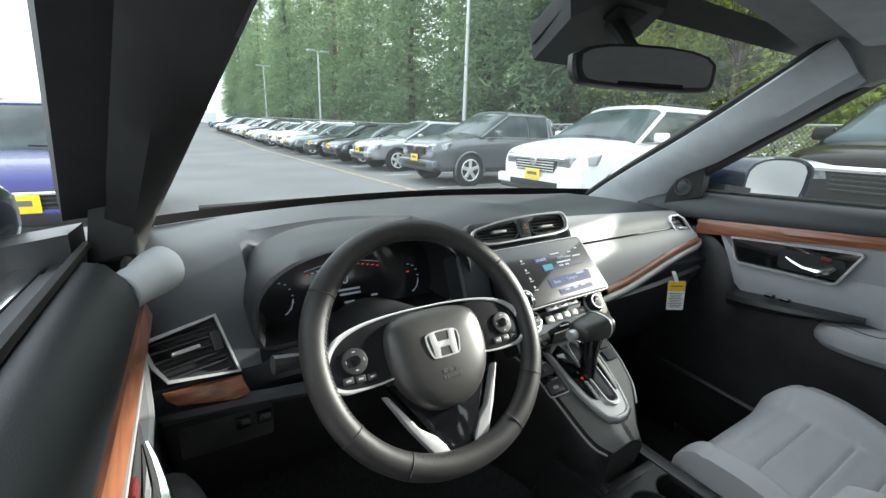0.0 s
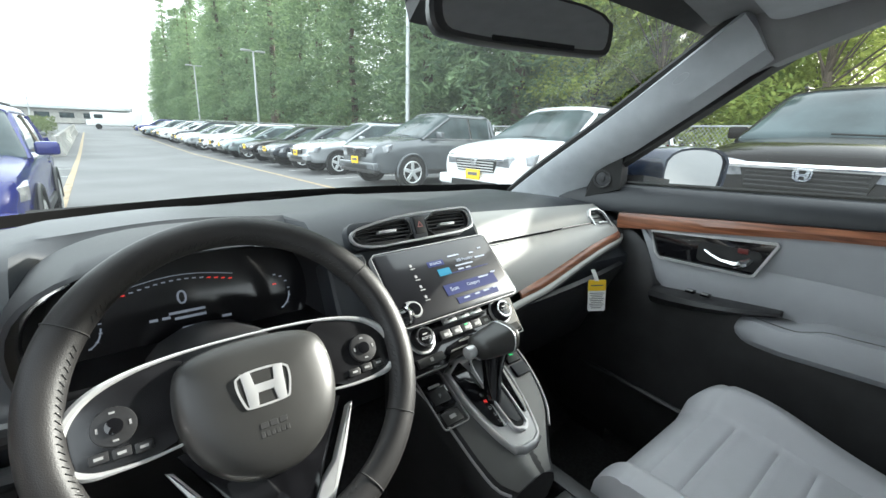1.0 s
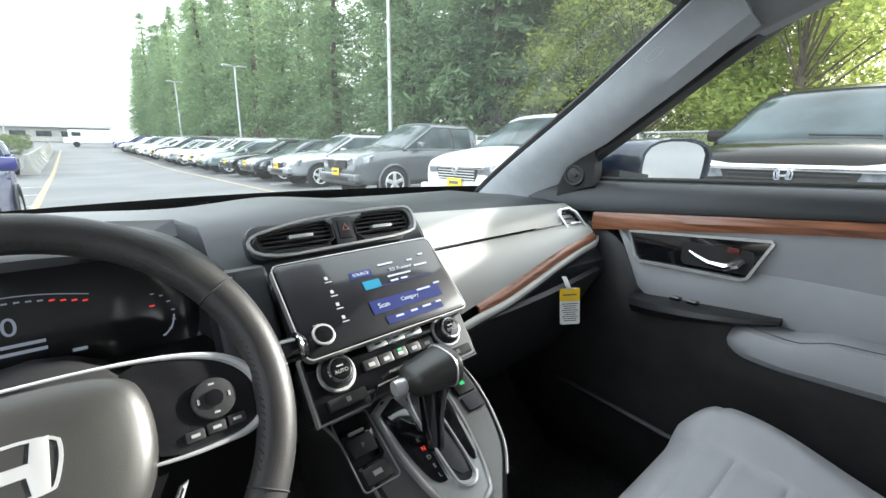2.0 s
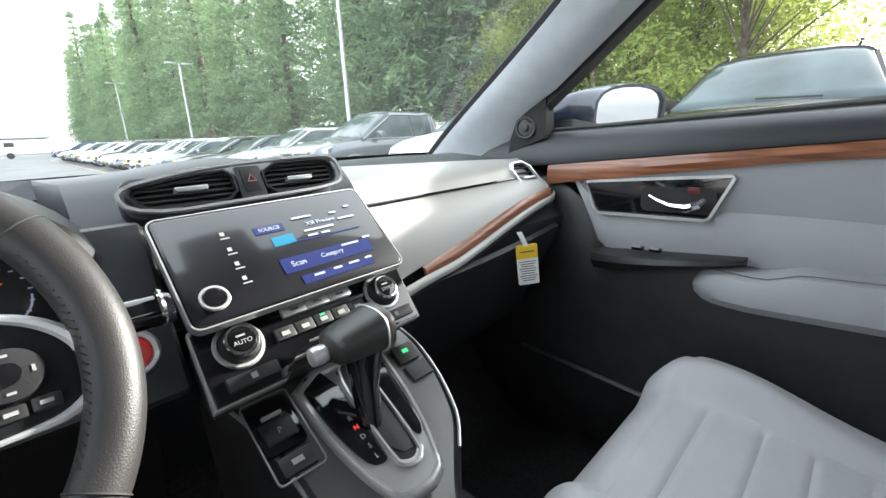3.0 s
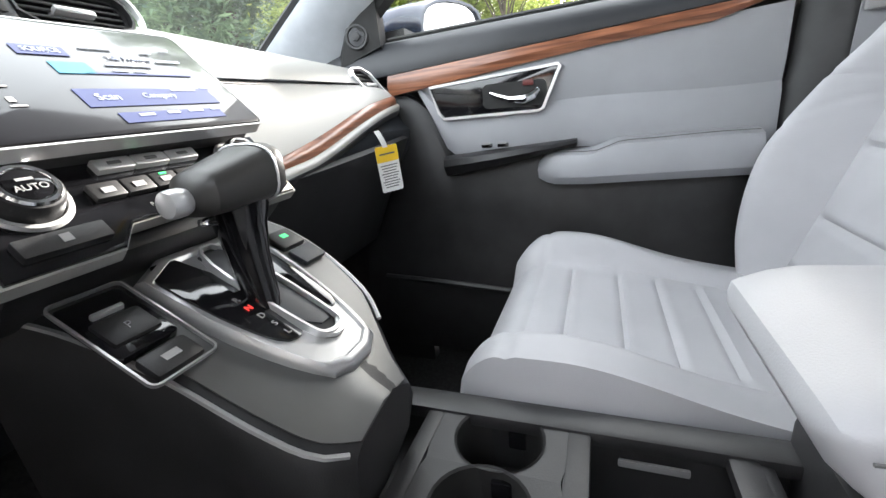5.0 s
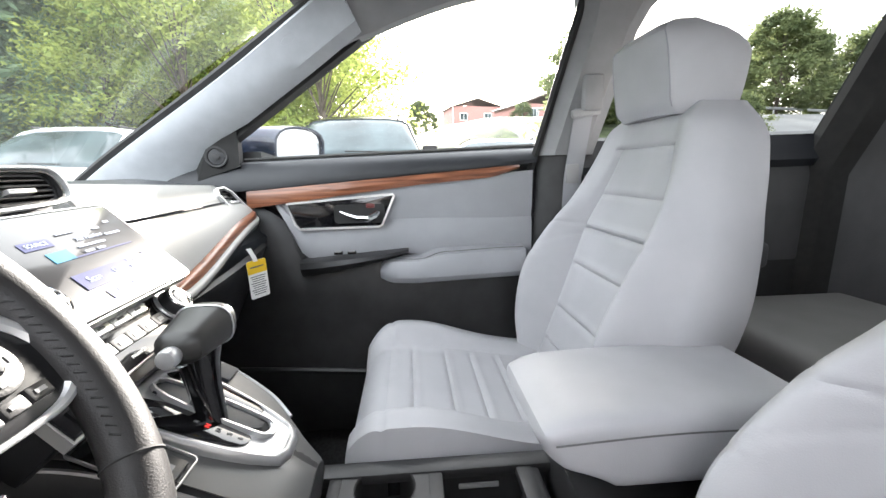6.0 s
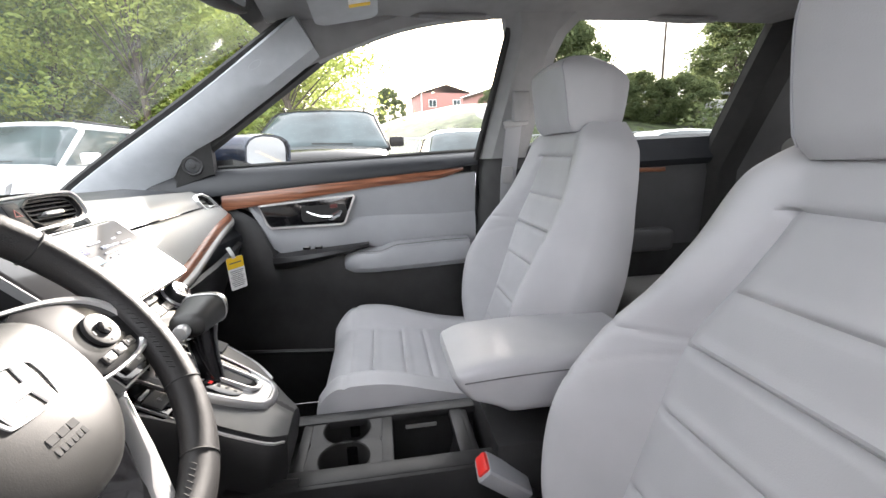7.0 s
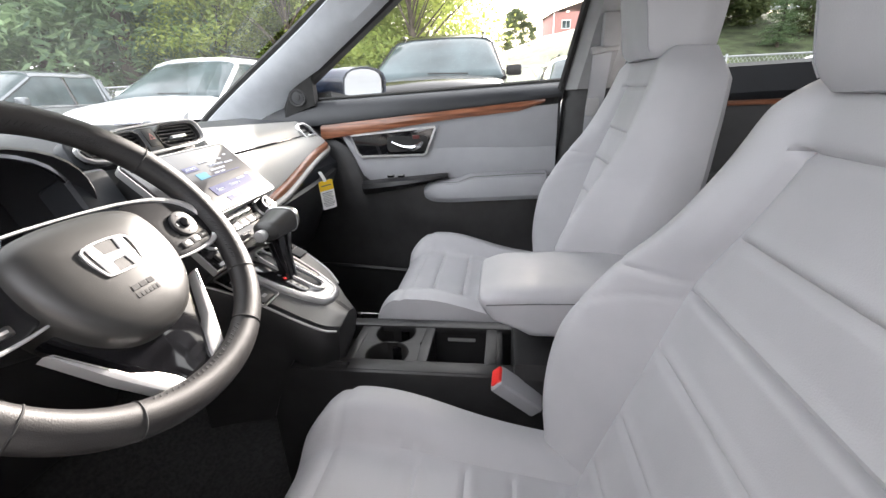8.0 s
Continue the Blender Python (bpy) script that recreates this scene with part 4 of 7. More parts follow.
for t in np.linspace(0, 1, 17):
    x = lerp(-0.030, 0.046, t)
    e = min(1, (t * 9) ** 0.5, ((1 - t) * 7) ** 0.5) if 0 < t < 1 else 0.15
    hh, ww = lerp(0.014, 0.025, t ** 0.7) * e, lerp(0.020, 0.033, t ** 0.6) * e
    zc = 0.978 + 0.013 * t
    kr.append([(x, 0.026 - 0.010 * t + ww * math.copysign(abs(math.cos(b)) ** 0.7, math.cos(b)), zc + hh * math.copysign(abs(math.sin(b)) ** 0.7, math.sin(b))) for b in np.linspace(0, 6.283, 22, False)])
part("knob", loft(kr), M["hub_grey"], lev, "black leather knob")
part("seam", ring([(kr[12][k][0], lerp(0.0185, kr[12][k][1], 1.015), lerp(0.9878, kr[12][k][2], 1.03)) for k in range(22)], 0.0011, 5, True), M["silver_paint"], lev, "thin silver seam")
part("collar", ring([(0.006 + 0.016 * math.cos(a), 0.036 + 0.014 * math.sin(a), 0.955) for a in np.linspace(0, 6.283, 18, False)], 0.002, 5, True), M["chrome"], lev)
part("button", cyl(0.0105, 0.018, 18, 0.005, frame_of((-0.036, 0.026, 0.977), (0, 1, 0), (0, 0, 1))), M["silver_paint"], lev, "silver push button")
part("slot_shine", box(0.02, 0.03, 0.002, 0.0008, (0.004, 0.062, 0.906), 1, pose(0, 0, 0, 29)), M["silver_paint"], lev)

# ---- low centre console: tray, cup holders, bin, armrest ----
CZ = 0.728
low = thing("centre_console", "black plastic centre console with tray, cup holders and open bin", "console")
CX = 0.042
part("side", box(0.02, 0.72, 0.36, 0.006, (CX - 0.105, -0.29, CZ - 0.178)), M["hard_black"], low, "black side panel")
part("side", box(0.02, 0.72, 0.36, 0.006, (CX + 0.070, -0.29, CZ - 0.178)), M["hard_black"], low, "black side panel")
part("top_rail", box(0.034, 0.72, 0.016, 0.005, (CX - 0.092, -0.29, CZ - 0.004)), M["hard_black"], low)
part("top_rail", box(0.030, 0.72, 0.016, 0.005, (CX + 0.060, -0.29, CZ - 0.004)), M["hard_black"], low)
for y, w in ((-0.080, 0.018), (-0.220, 0.022), (-0.350, 0.024)):
    part("cross_rail", box(0.14, w, 0.014, 0.004, (CX - 0.016, y, CZ - 0.006)), M["hard_black"], low)
part("tray_floor", box(0.15, 0.18, 0.008, 0.002, (CX - 0.016, 0.0, CZ - 0.045)), M["rubber"], low)
part("bin_floor", box(0.15, 0.17, 0.008, 0.002, (CX - 0.016, -0.29, CZ - 0.11)), M["rubber"], low)
part("bin_wall", box(0.14, 0.01, 0.10, 0.002, (CX - 0.016, -0.222, CZ - 0.06)), M["hard_black"], low)
part("bin_wall", box(0.13, 0.012, 0.12, 0.003, (CX - 0.016, -0.352, CZ - 0.06), 2, pose(0, 0, 0, 14)), M["hard_black"], low)
for cyy in (-0.150,):
    for cxx in (CX - 0.054, CX + 0.024):
        wallr = [[(cxx + r * math.cos(a), cyy + r * math.sin(a), z) for a in np.linspace(0, 6.283, 28, False)] for r, z in ((0.0425, CZ + 0.002), (0.0405, CZ), (0.039, CZ - 0.07), (0.0, CZ - 0.072), (0.0, CZ - 0.074), (0.0415, CZ - 0.073))]
        c = part("cup_holder", loft(wallr, True, False), M["rubber"], low, "round black cup holder")
        part("spring_tab", box(0.006, 0.018, 0.035, 0.002, (cxx + 0.036, cyy - 0.01, CZ - 0.025)), M["gloss_black"], c)
for xa, xb, cxx in ((CX - 0.100, CX - 0.015, CX - 0.054), (CX - 0.015, CX + 0.066, CX + 0.024)):
    ang = np.linspace(0, 2 * math.pi, 32, False)
    inner_ = [(cxx + 0.0415 * math.cos(a), -0.150 + 0.0415 * math.sin(a), CZ + 0.0005) for a in ang]
    outer_ = []
    for a in ang:
        c, s = math.cos(a), math.sin(a)
        k = min((xb - cxx) / c if c > 1e-6 else 9, (xa - cxx) / c if c < -1e-6 else 9, 0.061 / abs(s) if abs(s) > 1e-6 else 9)
        outer_.append((cxx + k * c, -0.150 + k * s, CZ + 0.001))
    part("cup_deck", loft([inner_, outer_, [(x, y, CZ - 0.02) for x, y, z in outer_]], True, False), M["hard_black"], low, "black deck round the cup holder")
us = part("usb_socket", box(0.036, 0.046, 0.040, 0.006, (0, 0, 0), 3, pose(0.083, 0.012, CZ - 0.028, -38, 0, 24)), M["hard_black"], low, "black charging socket block")
part("socket_lid", box(0.026, 0.034, 0.003, 0.001, (0, 0, 0), 2, pose(0.083, 0.012, CZ - 0.028, -38, 0, 24) @ Matrix.Translation((0, 0, 0.0205))), M["deck_grey"], us, "grey socket lid")
for k in range(3):
    part("socket_mark", box(0.012 - 0.002 * k, 0.0028, 0.0006, 0, (0, 0, 0), 1, pose(0.083, 0.012, CZ - 0.028, -38, 0, 24) @ Matrix.Translation((0.002, 0.005 - 0.006 * k, 0.0222))), M["label_white"], us)
part("tray_wall", box(0.012, 0.15, 0.06, 0.004, (CX - 0.094, 0.005, CZ - 0.02)), M["hard_black"], low)
part("tray_rail", ring([(CX - 0.100, -0.088, CZ + 0.003), (CX - 0.094, 0.0, CZ + 0.006), (CX - 0.080, 0.06, CZ + 0.012)], 0.007, 8), M["hard_black"], low)
for k in range(3):
    part("bin_rib", box(0.13, 0.006, 0.003, 0.001, (CX - 0.016, -0.26 - 0.03 * k, CZ - 0.104)), M["hard_black"], low)
part("bin_slot", box(0.004, 0.06, 0.008, 0.002, (CX + 0.052, -0.285, CZ - 0.030)), M["gate_satin"], low, "thin bright slot edge in the bin")
part("tail_box", box(0.195, 0.38, 0.40, 0.012, (CX - 0.016, -0.58, 0.56)), M["hard_black"], low)

arm = thing("console_armrest", "padded light grey armrest lid on the centre console", "armrest")
AX0, AX1, AY0, AY1, AZ = -0.058, 0.138, -0.338, -0.66, 0.888
rows = []
for t in [-0.030, -0.026, -0.016] + list(np.linspace(0, 1, 18)):
    y = lerp(AY0, AY1, t)
    e = max(0.0, 1 - max(0, t) * 7) ** 2
    nose_ = {-0.030: 0.45, -0.026: 0.72, -0.016: 0.92}.get(t, 1.0)
    zt = AZ + 0.006 * math.sin(math.pi * max(0, t)) - 0.010 * e
    zb = AZ - lerp(0.066, 0.090, min(1, max(0, t) * 4))
    hw_, hh_, cx_, cz_ = (AX1 - AX0) / 2 * lerp(1, nose_, 0.35) - 0.004 * e, (zt - zb) / 2 * nose_, (AX0 + AX1) / 2, (zt + zb) / 2
    und = 0.55 * max(0.0, 1 - max(0, t) * 4)
    rows.append([(cx_ + hw_ * math.copysign(abs(math.cos(a)) ** 0.24, math.cos(a)), y - und * hh_ * (1 - math.copysign(abs(math.sin(a)) ** 0.36, math.sin(a))), cz_ + hh_ * math.copysign(abs(math.sin(a)) ** 0.36, math.sin(a))) for a in np.linspace(0, 2 * math.pi, 40, False)])
part("pad", loft(rows), M["leather"], arm, "light grey leather pad")
part("stitch_line", ring([(AX0 - 0.0005, lerp(AY0 - 0.006, AY1, t), AZ - 0.024 + 0.006 * math.sin(math.pi * t)) for t in np.linspace(0, 1, 20)], 0.0011, 5), M["print"], arm, "dark seam")

# seat belt buckle beside the driver's cushion
bk = thing("belt_buckle", "grey seat belt buckle with a red release button", "belt buckle")
bmx = frame_of((-0.088, -0.362, 0.742), (0.94, -0.05, 0.2), (0.05, 0.75, 0.66))
part("housing", box(0.042, 0.095, 0.030, 0.008, (0, 0, 0), 3, bmx @ Matrix.Translation((0, -0.045, 0))), M["door_grey"], bk)
part("release_button", box(0.033, 0.016, 0.021, 0.004, (0, 0, 0), 2, bmx @ Matrix.Translation((0, -0.002, 0.003))), M["red_button"], bk, "red release button")
part("stem", box(0.02, 0.12, 0.008, 0.002, (0, 0, 0), 1, bmx @ Matrix.Translation((0, -0.14, 0))), M["hard_black"], bk)

# hang tag on the glovebox
tg = thing("hang_tag", "yellow and white paper warning tag hanging from the glovebox", "tag")
tm = frame_of((0.480, 0.140, 0.940), (0.70, -0.71, 0.10), (-0.10, -0.06, 1))
part("strap", sheet(lambda u, v: tm @ Vector((lerp(-0.005, 0.005, u) - 0.012 + 0.012 * (1 - v), lerp(0.028, 0.062, v), 0.004 * math.sin(v * 3))), 2, 8, 0.0006), M["white_card"], tg, "white paper loop")
part("card", plate(rounded(0.043, 0.088, 0.004, 3, 0, -0.011), 0.0008, 0, tm), M["white_card"], tg, "white printed card")
part("header", plate(rounded(0.043, 0.030, 0.003, 3, 0, 0.018), 0.0004, 0, tm @ Matrix.Translation((0, 0, 0.0009))), M["yellow_card"], tg, "yellow heading band")
part("header_print", box(0.03, 0.003, 0.0003, 0, (0, 0, 0), 1, tm @ Matrix.Translation((0, 0.018, 0.0015))), M["print"], tg)
for k in range(9):
    part("print_line", box(0.034 - 0.004 * (k % 3), 0.0018, 0.0003, 0, (0, 0, 0), 1, tm @ Matrix.Translation((0, -0.004 - 0.0052 * k, 0.0010))), M["print"], tg)

# ---- steering wheel ----
wheel = thing("steering_wheel", "dark leather steering wheel with silver spoke trims and a crested hub", "steering wheel")
tiltw = 36.0
wm_ = frame_of((-0.362, 0.018, 1.066), (1, 0, 0), (0, math.sin(radians(tiltw)), math.cos(radians(tiltw))))
RIM, RIMT = 0.1653, 0.0165


def rim_pt(a, b, out=0.0, grow=1.0):
    """A point of the rim's skin: a round the wheel, b round the grip; the grip is fuller at ten and two."""
    thick = RIMT * grow * (1 + 0.08 * dent((math.degrees(a) % 360) - 30, 20) + 0.08 * dent((math.degrees(a) % 360) - 150, 20)) + out
    R = RIM - 0.004 * max(0, -math.sin(a)) ** 6
    return wm_ @ Vector(((R + thick * math.cos(b)) * math.cos(a), (R + thick * math.cos(b)) * math.sin(a), 0.88 * thick * math.sin(b)))


rows = [[rim_pt(2 * math.pi * k / 96, b) for b in np.linspace(0, 2 * math.pi, 18, False)] for k in range(96)]
rows.append(rows[0])
rb = loft(rows, True, False)
bmesh.ops.remove_doubles(rb, verts=rb.verts, dist=1e-6)
part("rim", rb, M["wheel_leather"], wheel, "black leather rim")
for deg in (148, 32, -32, 212, -120, -60):
    part("rim_seam", ring([rim_pt(radians(deg), b, 0.0002) for b in np.linspace(0, 6.283, 20, False)], 0.0009, 5, True), M["rubber"], wheel)
for a0, a1 in ((36, 144), (-28, 28), (152, 208), (-116, -64)):
    nst = int((a1 - a0) / 2.2)
    for q in range(nst):
        a = radians(lerp(a0, a1, (q + 0.5) / nst))
        part("stitch", ring([rim_pt(a - 0.012, 2.35, 0.0003), rim_pt(a + 0.012, 2.65, 0.0003)], 0.0006, 4), M["rubber"], wheel)
# hub: a padded shield, broad above and drawn in towards its foot
HS = smooth_outline([(-0.066, 0.034), (-0.030, 0.042), (0.030, 0.042), (0.066, 0.034), (0.076, 0.014), (0.078, -0.022), (0.068, -0.056), (0.046, -0.082), (0.020, -0.095), (-0.020, -0.095), (-0.046, -0.082), (-0.068, -0.056), (-0.078, -0.022), (-0.076, 0.014)], 2)
rows = [[wm_ @ Vector((x * q, -0.026 + (y + 0.026) * q, z)) for x, y in HS] for q, z in ((0.92, -0.050), (1.0, -0.036), (1.01, -0.012), (0.995, 0.001), (0.97, 0.0075), (0.93, 0.0115), (0.86, 0.0150), (0.74, 0.0182), (0.56, 0.0208), (0.30, 0.0224), (0.05, 0.0228))]
hub = part("hub", loft(rows), M["hub_grey"], wheel, "black padded hub cover", angle=60)
em_ = wm_ @ Matrix.Translation((0.0, -0.012, 0.0212)) @ Matrix.Scale(1.04, 4)
EO = smooth_outline([(-0.0255, 0.004), (-0.0235, 0.0175), (0.0235, 0.0175), (0.0255, 0.004), (0.021, -0.014), (0.018, -0.0175), (-0.018, -0.0175), (-0.021, -0.014)], 2)
emb = part("emblem", rim_of(EO, 0.0020, 0.0024, em_), M["bright_metal"], wheel, "bright chrome crest on the hub")
part("emblem_field", plate([(x * 0.92, y * 0.92) for x, y in EO], 0.0012, 0, em_ @ Matrix.Translation((0, 0, 0.0004))), M["hub_grey"], emb)
part("emblem_bar", plate([(-0.0192, 0.0162), (-0.0105, 0.0162), (-0.0086, 0.0035), (0.0086, 0.0035), (0.0105, 0.0162), (0.0192, 0.0162), (0.0170, -0.0160), (0.0086, -0.0160), (0.0070, -0.0045), (-0.0070, -0.0045), (-0.0086, -0.0160), (-0.0170, -0.0160)], 0.0026, 0.0008, em_), M["bright_metal"], emb)
for k in range(2):
    for q in range(3 + 3 * k):
        part("hub_print", box(0.0075 if not k else 0.0036, 0.0055, 0.0008, 0.0003, (0, 0, 0), 1, wm_ @ Matrix.Translation((0.0 + (q - 1 - 1.5 * k) * (0.0088 if not k else 0.0046), -0.0475 - 0.008 * k, 0.0222 - 0.0008 * k))), M["rubber"], wheel, "embossed airbag lettering")
# silver frames: each runs from above the hub round its pod and back to the hub's flank
FR = [(0.0, 0.0455), (0.035, 0.0450), (0.072, 0.0425), (0.105, 0.0370), (0.131, 0.0275), (0.148, 0.0120), (0.1555, -0.0080), (0.1525, -0.0270), (0.1390, -0.0370), (0.118, -0.0395), (0.094, -0.0395), (0.072, -0.0375)]
FW = [0.0013, 0.0014, 0.0018, 0.0026, 0.0038, 0.0046, 0.0048, 0.0044, 0.0034, 0.0021, 0.0017, 0.0014]
FK = np.linspace(0, len(FR) - 1, 56)
FX_ = [spline(k, [(i, p[0]) for i, p in enumerate(FR)]) for k in FK]
FY_ = [spline(k, [(i, p[1]) for i, p in enumerate(FR)]) for k in FK]
FR_ = [spline(k, list(enumerate(FW))) for k in FK]
for sd in (-1, 1):
    PO = [(sd * 0.050, 0.043), (sd * 0.106, 0.0365), (sd * 0.145, 0.0215), (sd * 0.156, -0.004), (sd * 0.156, -0.030), (sd * 0.140, -0.0385), (sd * 0.062, -0.0385)]
    if sd < 0:
        PO = PO[::-1]
    PO = smooth_outline(PO, 2)
    pad = part("switch_pod", plate(PO, 0.016, 0.003, wm_ @ Matrix.Translation((0, 0, -0.015))), M["pod_black"], wheel, "glossy black switch pad in a silver frame")
    part("pod_frame", ring([wm_ @ Vector((sd * x, y, 0.0005)) for x, y in zip(FX_, FY_)], FR_, 8), M["silver_paint"], pad, "satin silver frame")
    part("spoke", box(0.05, 0.05, 0.020, 0.007, (0, 0, 0), 3, wm_ @ Matrix.Translation((sd * 0.138, -0.006, -0.020))), M["hard_black"], wheel, "black spoke")
    cxp, cyp = sd * 0.118, -0.004
    part("rocker", cyl(0.0165, 0.006, 28, 0.0018, wm_ @ Matrix.Translation((cxp, cyp, 0.002))), M["hard_black"], pad, "round rocker key")
    part("rocker_centre", cyl(0.0068, 0.003, 20, 0.001, wm_ @ Matrix.Translation((cxp, cyp, 0.0058))), M["gloss_black"], pad)
    for q in range(4):
        a = math.pi / 2 * q
        part("rocker_mark", box(0.0042, 0.0016, 0.0005, 0, (0, 0, 0), 1, wm_ @ pose(cxp + 0.0115 * math.cos(a), cyp + 0.0115 * math.sin(a), 0.0052, 0, 0, math.degrees(a) + 90)), M["label_white"], pad)
    for q in range(3):
        ky = part("key", box(0.0135, 0.0085, 0.005, 0.0014, (0, 0, 0), 2, wm_ @ Matrix.Translation((sd * (0.100 + 0.0155 * q), -0.0275 + 0.001 * q, 0.001))), M["hard_black"], pad, "flat black key")
        part("key_mark", box(0.0062, 0.0024, 0.0004, 0, (0, 0, 0), 1, wm_ @ Matrix.Translation((sd * (0.100 + 0.0155 * q), -0.0275 + 0.001 * q, 0.0038))), M["label_white"], ky)
    # silver legs that run down to the rim
    LG = [(sd * 0.090, -0.056), (sd * 0.066, -0.104), (sd * 0.044, -0.140), (sd * 0.032, -0.158), (sd * 0.014, -0.159), (sd * 0.024, -0.136), (sd * 0.034, -0.122), (sd * 0.054, -0.106), (sd * 0.084, -0.058)]
    part("lower_trim", plate(LG if sd < 0 else LG[::-1], 0.014, 0.003, wm_ @ Matrix.Translation((0, 0, -0.016))), M["silver_paint"], wheel, "silver lower spoke trim")
part("lower_spoke", plate([(-0.080, -0.045), (0.080, -0.045), (0.040, -0.112), (0.022, -0.156), (-0.022, -0.156), (-0.040, -0.112)][::-1], 0.016, 0.004, wm_ @ Matrix.Translation((0, 0, -0.022))), M["gloss_black"], wheel, "glossy black lower spoke")

# ---- front seats ----
def seat(name, label, dx, dz, hx=0.0, dy=0.0, wide=0.0, fy0=-0.092, seams=(0.20, 0.355, 0.48, 0.605)):
    """A bucket seat: cushion, backrest and headrest with seams; its middle stands at x = dx."""
    th = thing(name, label, "car seat", (dx, 0, dz))
    back_y = dy

    def cushion(u, v):
        # u across (-1..1), v from the front roll (0) to the back (1)
        hw = 0.262 - 0.02 * v - 0.030 * max(0, 1 - v * 6) ** 2
        x = u * hw
        fr = max(0.0, 1 - v / 0.14)
        y = fy0 - 0.50 * v + 0.010 * fr * fr
        a = abs(u)
        bol = curve(a, [(0.52, 0), (0.78, 1), (0.92, 0.85), (1.0, 0.2)])
        z = 0.738 - 0.060 * v + bol * (0.016 + 0.036 * dent(v - 0.24, 0.26))
        z -= 0.050 * fr ** 3
        z -= 0.055 * max(0, (a - 0.93) / 0.07) ** 1.6
        line = 0.60 - 0.06 * max(0, 0.3 - v)
        z -= 0.006 * dent(a - line, 0.022) * min(1, v * 9)
        if a < line:
            for vk in seams:
                z -= 0.0050 * dent(v - vk, 0.0075) * min(1, (line - a) * 14)
                z += 0.0022 * dent(v - vk - 0.020, 0.014) * min(1, (line - a) * 14)
        z -= 0.004 * dent(v - 0.10, 0.012)
        return (x, y, z)
    bm = bmesh.new()
    n, k = 56, 90
    top = [[cushion(lerp(-1, 1, i / n), j / k) for j in range(k + 1)] for i in range(n + 1)]
    g = [[bm.verts.new(p) for p in r] for r in top]
    for i in range(n):
        for j in range(k):
            bm.faces.new((g[i][j], g[i + 1][j], g[i + 1][j + 1], g[i][j + 1]))
    # rounded skirt
    def low_pt(i, j, out_, dz):
        x, y, z = top[i][j]
        fx = (i / n - 0.5) * 2
        fy = 1 if j == 0 else -1 if j == k else 0
        return (x + (out_ * math.copysign(1, fx) if abs(fx) > 0.99 else 0), y + out_ * fy, min(z - dz, lerp(z - dz, 0.60, min(1, dz / 0.07))))
    edge = [(i, 0) for i in range(n + 1)] + [(n, j) for j in range(1, k + 1)] + [(i, k) for i in range(n - 1, -1, -1)] + [(0, j) for j in range(k - 1, 0, -1)]
    up_ring = [g[i][j] for i, j in edge]
    for out_, dz in ((0.005, 0.014), (0.004, 0.032), (-0.006, 0.052), (-0.03, 0.07)):
        lo = [bm.verts.new(low_pt(i, j, out_, dz)) for i, j in edge]
        for q in range(len(edge)):
            r = (q + 1) % len(edge)
            bm.faces.new((up_ring[q], lo[q], lo[r], up_ring[r]))
        up_ring = lo
    bm.faces.new(lo)
    part("cushion", bm, M["leather"], th, "light grey leather seat cushion with cross seams")
    part("base", box(0.46, 0.46, 0.20, 0.03, (0, -0.33, 0.53)), M["hard_black"], th, "black seat base")
    for sx in (-0.2, 0.2):
        part("rail", box(0.04, 0.56, 0.05, 0.008, (sx, -0.30, 0.40)), M["hard_black"], th)

    # backrest
    Z0, Z1 = 0.66, 1.262 + hx

    def centre_y(z):
        return back_y - 0.515 - 0.315 * (z - 0.72) - 0.02 * math.sin(math.pi * (z - Z0) / (Z1 - Z0))

    def half_w(t):
        return spline(t, [(0.0, 0.21 + wide), (0.18, 0.252 + wide), (0.42, 0.268 + wide), (0.60, 0.246 + wide), (0.70, 0.226 + wide * 0.6), (0.82, 0.206), (0.93, 0.178), (1.0, 0.135)])

    def line_w(t):
        return spline(t, [(0.0, 0.158), (0.25, 0.170), (0.5, 0.174), (0.62, 0.164), (0.75, 0.128), (0.86, 0.100), (0.9, 0.095)])
    rows = []
    nv = 130
    for j in range(nv + 1):
        t = j / nv
        z = lerp(Z0, Z1, t)
        hw, lw, yc = half_w(t), line_w(t), centre_y(z)
        end = max(0, (t - 0.94) / 0.06) ** 2 * 0.030
        fr = []
        lw2 = min(lw, hw - 0.03)
        xs = [-hw + (hw - lw2) * (1 - (1 - q / 18) ** 1.15) for q in range(18)] + [lerp(-lw2, lw2, q / 36) for q in range(37)] + [hw - (hw - lw2) * (1 - (1 - q / 18) ** 1.15) for q in range(17, -1, -1)]
        for x in xs:
            u = x / hw
            a = abs(x)
            bol = curve(a, [(lw - 0.01, 0), (lerp(lw, hw, 0.55), 1), (hw, 0.35)]) * spline(t, [(0.0, 0.30), (0.07, 0.42), (0.2, 0.76), (0.335, 0.97), (0.44, 1.0), (0.585, 0.76), (0.70, 0.46), (0.83, 0.26), (0.97, 0.12)])
            y = yc + 0.102 * bol - 0.05 * max(0, (abs(u) - 0.86) / 0.14) ** 1.7 - end
            zz = z
            if 0.05 < t < 0.885:
                y -= 0.0095 * dent(a - lw, 0.0065)
            if a < lw and t < 0.88:
                for tk, dp in ((0.13, 0.006), (0.26, 0.006), (0.44, 0.007), (0.585, 0.009), (0.72, 0.006)):
                    y -= dp * dent(t - tk, 0.008) * min(1, (lw - a) * 60)
                    y += dp * 0.5 * dent(t - tk - 0.022, 0.012) * min(1, (lw - a) * 60)
            if a <= lw + 0.01:
                y -= 0.0070 * dent(t - 0.885, 0.007)
